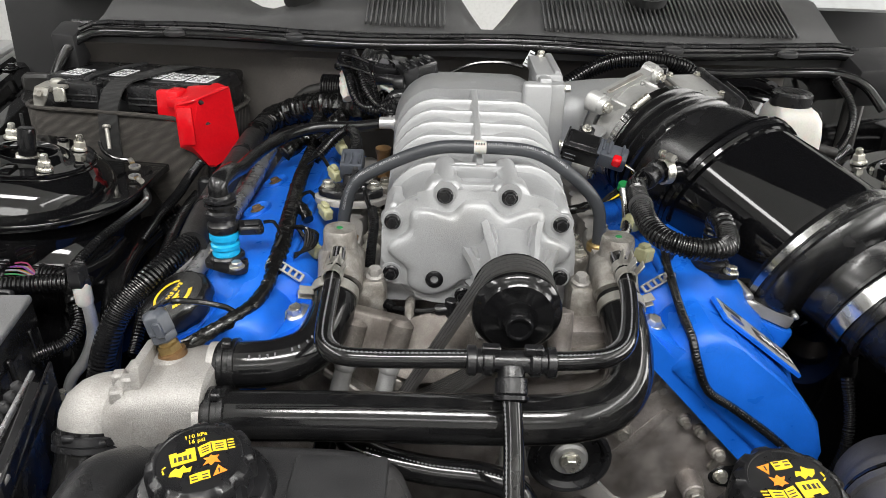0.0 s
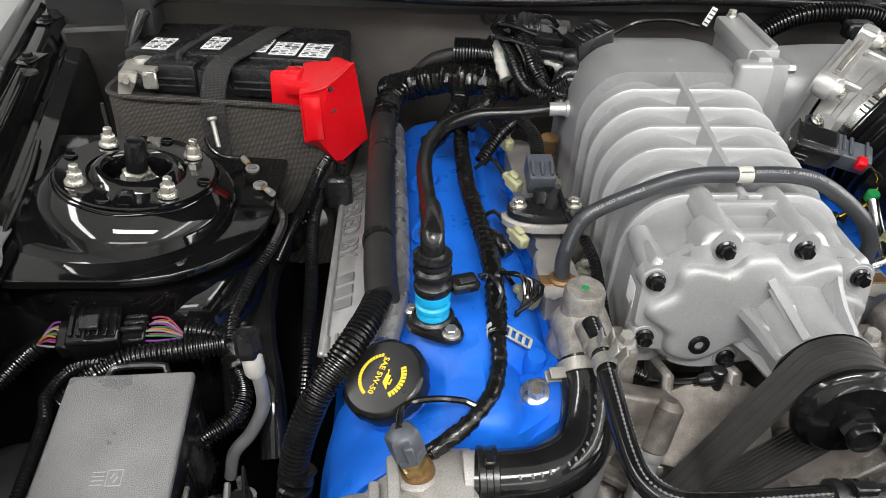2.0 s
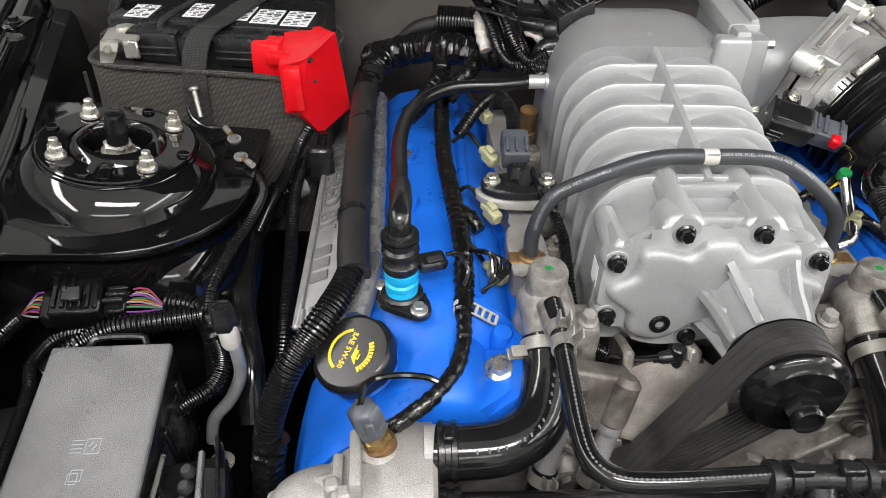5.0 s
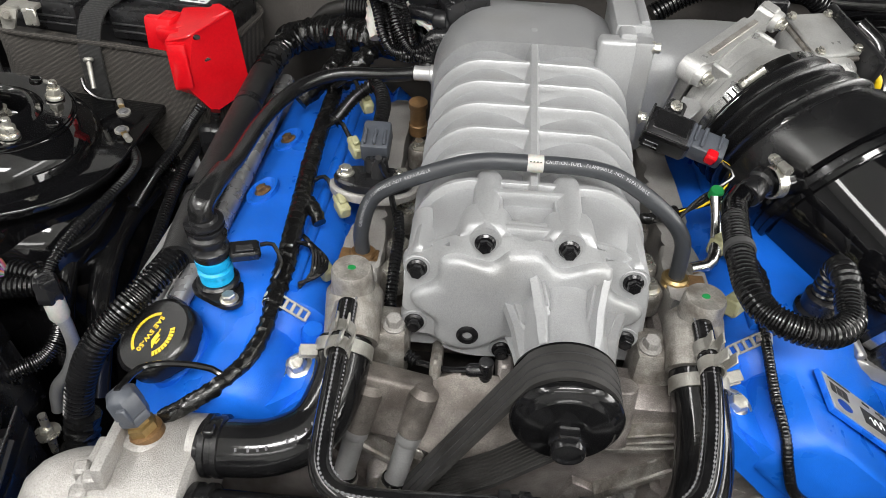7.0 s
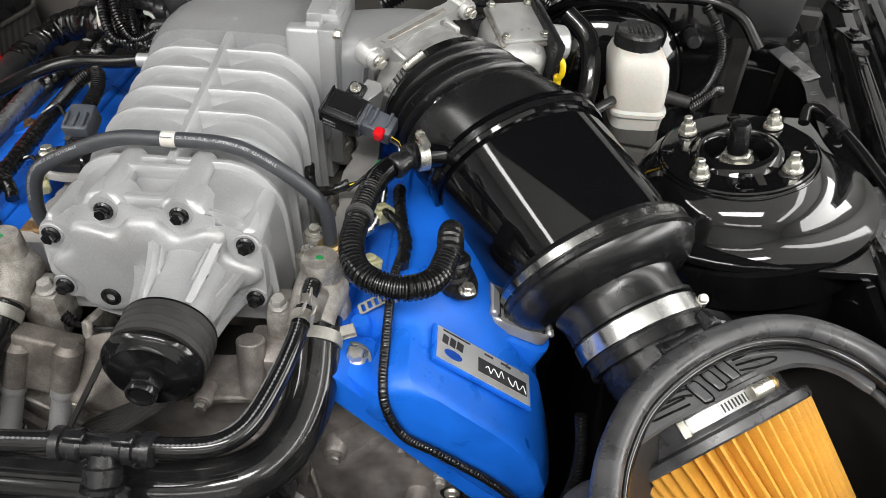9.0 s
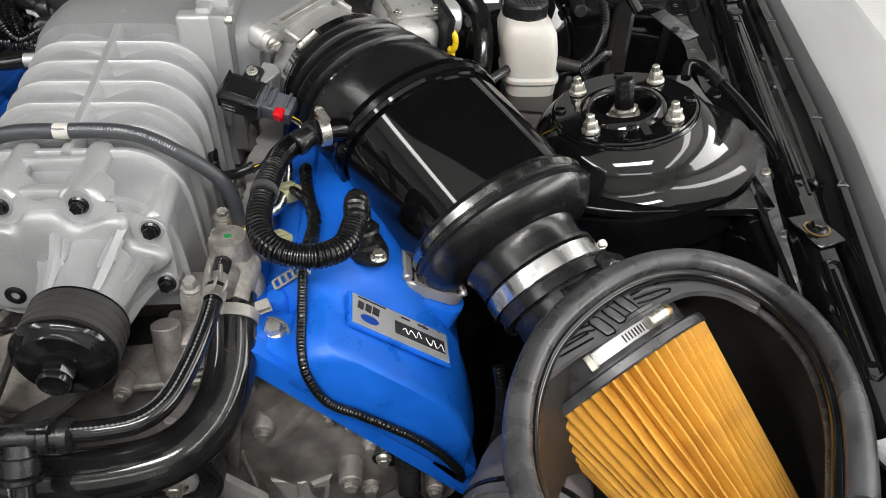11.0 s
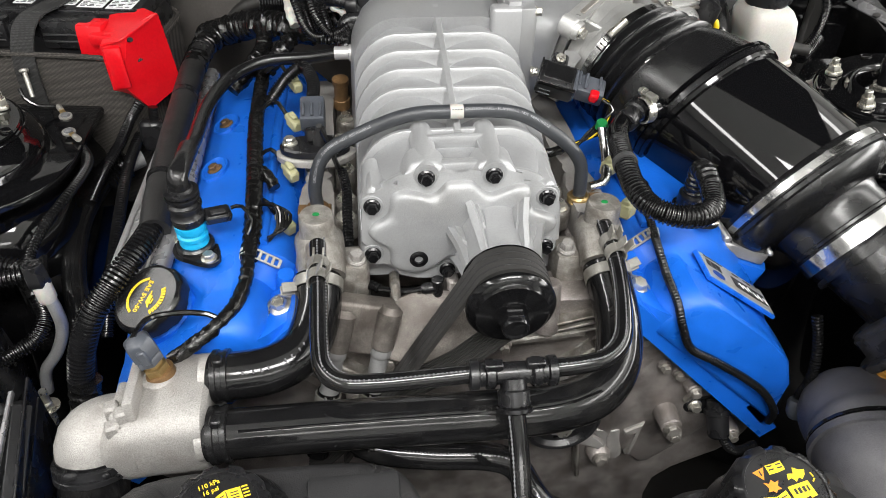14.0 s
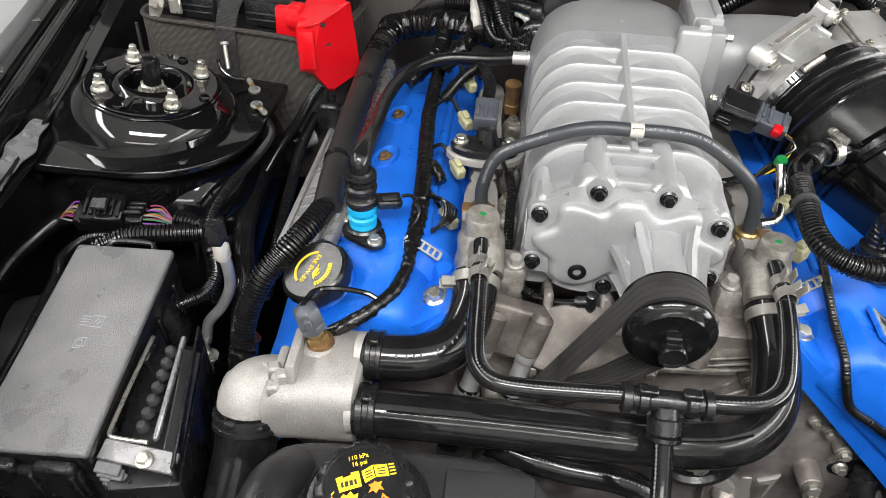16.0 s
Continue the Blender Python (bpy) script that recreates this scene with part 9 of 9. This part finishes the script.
    for k in range(3):
        part("plug_rib", box((-0.467, 0.703 + 0.008 * k, 0.8045), (0.018, 0.004, 0.004), r2, 0.001, 1), BLACKPLASTIC, cn)
    for k in range(6):
        part("ridge", box((-0.517 + 0.0072 * k, 0.706, 0.8105), (0.0040, 0.030, 0.0018), r2, 0.0005, 1), PULLEYBLACK, cn)
    part("latch", box((-0.499, 0.699, 0.8145), (0.016, 0.014, 0.005), r2, 0.001, 1), BLACKPLASTIC, cn)
    for k in range(10):
        a = V((-0.456, 0.699 + 0.003 * k, 0.794 + 0.003 * (k % 3)))
        part("wire", sweep([a, a + V((0.014, -0.001, 0.001)), (-0.424, 0.708, 0.790)], 0.0009, 5), WIRES[k % 5], cn)
        b2 = V((-0.530, 0.692 + 0.003 * k, 0.794 + 0.003 * (k % 3)))
        part("wire", sweep([b2, b2 + V((-0.008, 0, 0.001)), (-0.549, 0.700, 0.790)], 0.0009, 5), WIRES[(k + 2) % 5], cn)
    cn.location += V((0.006, -0.004, -0.003))
    lm = thing("wiring_harness", (-0.40, 0.70, 0.79), "black corrugated looms beside the fuse box", "wiring harness")
    part("loom", corrugated([(-0.536, 0.704, 0.785), (-0.549, 0.699, 0.780), (-0.566, 0.679, 0.770), (-0.580, 0.652, 0.760), (-0.589, 0.610, 0.742), (-0.590, 0.54, 0.715)], 0.0088, 0.0042, 0.001, 12), LOOM, lm)
    part("slim_loom", corrugated([(-0.470, 0.676, 0.786), (-0.505, 0.672, 0.780), (-0.519, 0.648, 0.774), (-0.512, 0.621, 0.770), (-0.509, 0.566, 0.760), (-0.514, 0.514, 0.741), (-0.520, 0.46, 0.72)], 0.0050, 0.0032, 0.0006, 12), LOOM, lm)
    part("loom", corrugated([(-0.418, 0.708, 0.792), (-0.395, 0.706, 0.788), (-0.380, 0.695, 0.778), (-0.374, 0.690, 0.74), (-0.375, 0.685, 0.70)], 0.0095, 0.0042, 0.001, 12), LOOM, lm)
    part("loom", corrugated([(-0.382, 0.692, 0.790), (-0.415, 0.684, 0.790), (-0.455, 0.676, 0.788), (-0.480, 0.662, 0.783), (-0.505, 0.64, 0.77)], 0.0095, 0.0042, 0.001, 12), LOOM, lm)
    part("loom", corrugated([(-0.377, 0.876, 0.836), (-0.358, 0.860, 0.832), (-0.348, 0.835, 0.828), (-0.352, 0.790, 0.826), (-0.366, 0.745, 0.818), (-0.375, 0.710, 0.806), (-0.376, 0.69, 0.795)], 0.0048, 0.0034, 0.0006, 12), LOOM, lm)
    part("loom", corrugated([(-0.376, 0.690, 0.775), (-0.366, 0.672, 0.755), (-0.372, 0.652, 0.742), (-0.392, 0.634, 0.738), (-0.41, 0.625, 0.73)], 0.0075, 0.0038, 0.0009, 12), LOOM, lm)
    part("tape_band", taped([(-0.392, 0.702, 0.789), (-0.374, 0.693, 0.782), (-0.370, 0.685, 0.770)], 0.0125), TAPE, lm)
    hs = thing("heater_hose", (-0.35, 0.75, 0.74), "black heater hose dropping beside the engine", "hose")
    part("hose", sweep([(-0.350, 0.905, 0.775), (-0.362, 0.875, 0.770), (-0.370, 0.82, 0.760), (-0.364, 0.755, 0.745), (-0.350, 0.70, 0.72), (-0.345, 0.66, 0.68)], 0.013, 14), RUBBER, hs)
    part("cuff", corrugated([(-0.335, 0.915, 0.778), (-0.349, 0.905, 0.776), (-0.358, 0.885, 0.772)], 0.0165, 0.006, 0.0015, 16), LOOM, hs)
    part("spigot", cyl((-0.318, 0.925, 0.78), (-0.337, 0.914, 0.778), 0.010, 0.012, 16), GREYPLASTIC, hs)
    part("second_hose", corrugated([(-0.322, 0.96, 0.80), (-0.326, 0.89, 0.79), (-0.320, 0.80, 0.775), (-0.318, 0.73, 0.75), (-0.320, 0.68, 0.71)], 0.0062, 0.0038, 0.0008, 10), LOOM, hs)
    part("third_hose", sweep([(-0.405, 0.83, 0.79), (-0.395, 0.77, 0.77), (-0.388, 0.72, 0.74), (-0.385, 0.69, 0.69)], 0.009, 12), RUBBER, hs)
    dp = thing("dipstick", (-0.36, 0.66, 0.70), "dipstick tube with a black hexagonal cap", "dipstick")
    part("cap", lathe((-0.3545, 0.6635, 0.806), (-0.05, 0.05, 1), [(0.0105, -0.004), (0.0115, -0.002), (0.0115, 0.004), (0.0108, 0.005), (0.0108, 0.016), (0.0095, 0.019), (0.0085, 0.0192), (0.0075, 0.0175), (0.004, 0.0175), (0.0035, 0.0185), (0, 0.0185)], 6), BLACKPLASTIC, dp, "black hexagonal cap")
    part("collar", lathe((-0.3515, 0.662, 0.785), (-0.08, 0.05, 1), [(0.007, -0.004), (0.0088, 0.0), (0.0088, 0.020), (0.007, 0.024)], 18), RESERV, dp, "pale plastic collar")
    part("tube", sweep([(-0.351, 0.662, 0.790), (-0.348, 0.661, 0.770), (-0.349, 0.660, 0.745), (-0.362, 0.659, 0.715), (-0.380, 0.658, 0.690), (-0.387, 0.657, 0.66)], 0.0060, 14, 0.005), GREYALU, dp, "satin plated tube")


fuse_box()


# ---- bottles and hoses at the nose ----
def bottle_cap(name, c, n, turn, label):
    t = thing(name, c, label, "bottle cap", "pressure caps")
    n = V(n).normalized()
    part("cap", lathe(c, n, [(0.030, -0.024), (0.0365, -0.022), (0.0365, 0.003), (0.0350, 0.0075), (0.0302, 0.0105), (0.0285, 0.0105), (0.0280, 0.0096), (0, 0.0096)], 96, wob=lambda a, hgt: 1 - 0.07 * (1 if math.cos(12 * a) > 0.62 and hgt < 0.0085 else 0)), BLACKPLASTIC, t)
    m = at(V(c) + n * 0.0097, n, (1, 0, 0)) @ Matrix.Rotation(radians(turn), 4, "Z") @ Matrix.Scale(0.86, 4)

    def flat(nm, pts, matl, lift=0.0):
        part(nm, prism(pts, 0.0004, m @ Matrix.Translation((0, 0, lift))), matl, t)

    def rect(nm, x, y, w, h2, matl, lift=0.0005, a=0.0):
        part(nm, box(m @ V((x, y, lift)), (w, h2, 0.0004), m.to_3x3() @ Matrix.Rotation(a, 3, "Z")), matl, t)
    flat("icon_bottle", [(-0.021, -0.003), (-0.022, 0.010), (-0.016, 0.011), (-0.016, 0.009), (-0.009, 0.010), (-0.009, 0.012), (-0.002, 0.012), (-0.002, -0.002)], YELLOW)
    rect("icon_window", -0.012, 0.003, 0.013, 0.0045, DARKPRINT)
    for k in range(3):
        rect("icon_tick", -0.016 + 0.004 * k, 0.003, 0.0012, 0.0045, YELLOW, 0.0008)
    flat("icon_book", [(0.001, 0.000), (0.000, 0.011), (0.010, 0.014), (0.022, 0.012), (0.022, 0.001), (0.011, 0.003)], YELLOW)
    rect("icon_spine", 0.0105, 0.008, 0.0009, 0.009, DARKPRINT)
    for k in range(3):
        rect("icon_line", 0.0055, 0.0045 + 0.0025 * k, 0.0060, 0.0008, DARKPRINT, 0.0005, 0.2)
        rect("icon_line", 0.0165, 0.0045 + 0.0025 * k, 0.0066, 0.0008, DARKPRINT, 0.0005, -0.12)
    for k in range(4):
        rect("icon_line", 0.0255, 0.002 + 0.003 * k, 0.0050, 0.0013, YELLOW, 0.0002, -0.12)
    flat("icon_hand", [(-0.024, -0.012), (-0.022, -0.008), (-0.018, -0.005), (-0.016, -0.007), (-0.012, -0.004), (-0.010, -0.008), (-0.006, -0.007), (-0.008, -0.012), (-0.013, -0.011), (-0.015, -0.016), (-0.019, -0.013)], YELLOW)
    rect("icon_mark", -0.0265, -0.002, 0.0035, 0.0012, YELLOW, 0.0002, 0.7)
    rect("icon_mark", -0.0275, -0.0065, 0.0012, 0.0040, YELLOW, 0.0002, 0.2)
    flat("icon_burst", [(0.002, -0.009), (0.005, -0.005), (0.003, -0.002), (0.007, -0.002), (0.009, 0.000), (0.011, -0.002), (0.015, -0.002), (0.013, -0.005), (0.015, -0.010), (0.011, -0.008), (0.008, -0.011), (0.006, -0.008)], ORANGE)
    flat("icon_manual", [(-0.009, -0.024), (-0.009, -0.016), (-0.002, -0.015), (0.006, -0.015), (0.006, -0.023), (-0.001, -0.023)], YELLOW)
    for k in range(2):
        rect("icon_line", -0.0055, -0.0215 + 0.003 * k, 0.0046, 0.0010, DARKPRINT)
        rect("icon_line", 0.0025, -0.0215 + 0.003 * k, 0.0046, 0.0010, DARKPRINT)
    flat("icon_warning", [(0.008, -0.022), (0.019, -0.020), (0.0130, -0.012)], ORANGE)
    rect("icon_stroke", 0.0131, -0.0178, 0.0012, 0.0042, DARKPRINT)
    part("lettering", text_mesh("110 kPa", 0.0056, m @ Matrix.Translation((0.000, 0.0245, 0)), 0.0002, 0.0001), YELLOW, t)
    part("lettering", text_mesh("16 psi", 0.0056, m @ Matrix.Translation((0.000, 0.0185, 0)), 0.0002, 0.0001), YELLOW, t)


def nose():
    b = thing("coolant_bottle", (-0.14, 0.36, 0.65), "black moulded coolant expansion bottle", "coolant bottle")
    def sup(x0, x1, y0, y1, z, k=1.0, e=0.4, n=36):
        cx, cy, hx, hy = (x0 + x1) / 2, (y0 + y1) / 2, (x1 - x0) / 2 * k, (y1 - y0) / 2 * k
        return [V((cx + hx * math.copysign(abs(math.cos(a)) ** e, math.cos(a)), cy + hy * math.copysign(abs(math.sin(a)) ** e, math.sin(a)), z)) for a in [2 * math.pi * i / n for i in range(n)]]
    part("tank", loft([sup(-0.255, -0.005, 0.25, 0.464, z, k) for z, k in ((0.58, 0.96), (0.60, 1.0), (0.739, 1.0), (0.759, 0.985), (0.771, 0.955), (0.777, 0.91), (0.780, 0.84))]), DUST_SHEEN_BLACK, b)
    part("neck", lathe((-0.153, 0.400, 0.776), (0, -0.12, 1), [(0.050, 0), (0.047, 0.008), (0.043, 0.014), (0.036, 0.016)], 40), BLACKPLASTIC, b)
    part("raised_pad", box((-0.062, 0.397, 0.780), (0.070, 0.085, 0.010), None, 0.004, 2), BLACKMATT, b)
    part("side_neck", sweep([(-0.215, 0.43, 0.77), (-0.225, 0.40, 0.785), (-0.228, 0.36, 0.785)], 0.020, 18), DUST_SHEEN_BLACK, b)
    bottle_cap("pressure_cap", (-0.153, 0.398, 0.804), (0.0, -0.15, 1), 22, "black pressure cap with yellow warning symbols")
    r = thing("degas_bottle", (0.24, 0.36, 0.62), "grey-black degas bottle below a pressure cap", "coolant bottle")
    part("tank", loft([sup(0.165, 0.345, 0.22, 0.425, z, k) for z, k in ((0.58, 0.96), (0.60, 1.0), (0.73, 1.0), (0.752, 0.97), (0.762, 0.90))]), DUST_SHEEN_BLACK, r)
    part("neck", lathe((0.235, 0.374, 0.745), (0, -0.12, 1), [(0.047, 0), (0.046, 0.022), (0.044, 0.038), (0.040, 0.046), (0.0375, 0.056), (0.034, 0.060)], 44), BLACKPLASTIC, r)
    part("shoulder", box((0.300, 0.402, 0.742), (0.060, 0.050, 0.040), None, 0.010, 3), COWL, r)
    bottle_cap("pressure_cap", (0.235, 0.3685, 0.820), (0.0, -0.15, 1), 190, "black pressure cap with yellow warning symbols seen reversed")
    e = thing("intake_elbow", (0.41, 0.48, 0.68), "dusty grey rubber elbow hose with a steel clamp", "hose")
    def rr(s, a):
        return 0.052 + (0.0042 * math.sin((s - 0.138) * 2 * math.pi / 0.0165) if 0.138 < s < 0.19 else 0) - (0.006 if s < 0.02 else 0) + 0.0015 * math.sin(s * 40 + a) + 0.003 * math.exp(-((s - 0.075) / 0.006) ** 2)
    part("elbow", sweep([(0.442, 0.545, 0.660), (0.430, 0.520, 0.690), (0.416, 0.480, 0.702), (0.412, 0.440, 0.694), (0.412, 0.40, 0.672), (0.414, 0.365, 0.64), (0.416, 0.335, 0.59)], rr, 40, 0.0022), ELBOWGREY, e)
    part("crease", sweep([(0.4178, 0.4875, 0.7022), (0.4170, 0.4845, 0.702)], 0.0555, 28), RUBBER, e)
    part("crease_band", sweep([(0.4165, 0.482, 0.702), (0.4145, 0.475, 0.7015)], 0.0558, 28), ELBOWGREY, e)
    clamp_band((0.4155, 0.343, 0.606), (-0.01, -0.5, -0.86), 0.0535, 0.014, STEEL, e, False)
    lh = thing("lower_hose", (0.0, 0.50, 0.69), "black lower coolant hose below the pipes", "hose")
    run = [(-0.080, 0.525, 0.750), (-0.050, 0.497, 0.738), (0.0, 0.492, 0.727), (0.050, 0.490, 0.722), (0.076, 0.485, 0.713), (0.090, 0.470, 0.697), (0.102, 0.456, 0.688), (0.128, 0.450, 0.679), (0.170, 0.448, 0.660), (0.20, 0.44, 0.645)]
    part("hose", sweep(run, 0.0125, 18, 0.005), RUBBER, lh)
    stitches(run[1:-1], (0, -0.0060, 0.0105), lh)
    spring_clamp((0.164, 0.4485, 0.663), (0.9, -0.03, -0.4), 0.0127, lh, (0.1, -0.4, 0.9))
    f = thing("fan_shroud", (X0, 0.3, 0.55), "black plastic fan shroud behind the radiator", "fan shroud")
    part("shroud", box((X0, 0.24, 0.50), (0.92, 0.40, 0.10), None, 0.02, 2), BLACKMATT, f)
    part("hoop", sweep([(-0.12, 0.455, 0.56), (-0.04, 0.462, 0.62), (0.05, 0.465, 0.645), (0.14, 0.462, 0.625), (0.22, 0.455, 0.57)], 0.012, 12), BLACKMATT, f)
    u = thing("undertray", (X0, 0.55, 0.25), "dark splash tray closing the bottom of the bay", "car body", kind="structure")
    part("tray", box((X0, 0.58, 0.26), (1.36, 1.3, 0.02)), DARK, u)
    rs = thing("radiator_support", (X0, 0.05, 0.6), "black cross panel at the nose of the bay", "car body", kind="structure")
    part("panel", box((X0, 0.02, 0.52), (1.2, 0.10, 0.5), None, 0.02, 2), BLACKMATT, rs)
    part("rod", sweep([(0.612, 0.424, 0.828), (0.598, 0.403, 0.835), (0.581, 0.374, 0.835), (0.544, 0.309, 0.835), (0.50, 0.232, 0.825), (0.45, 0.06, 0.76)], 0.0032, 10), DULLPIPE, rs)


nose()
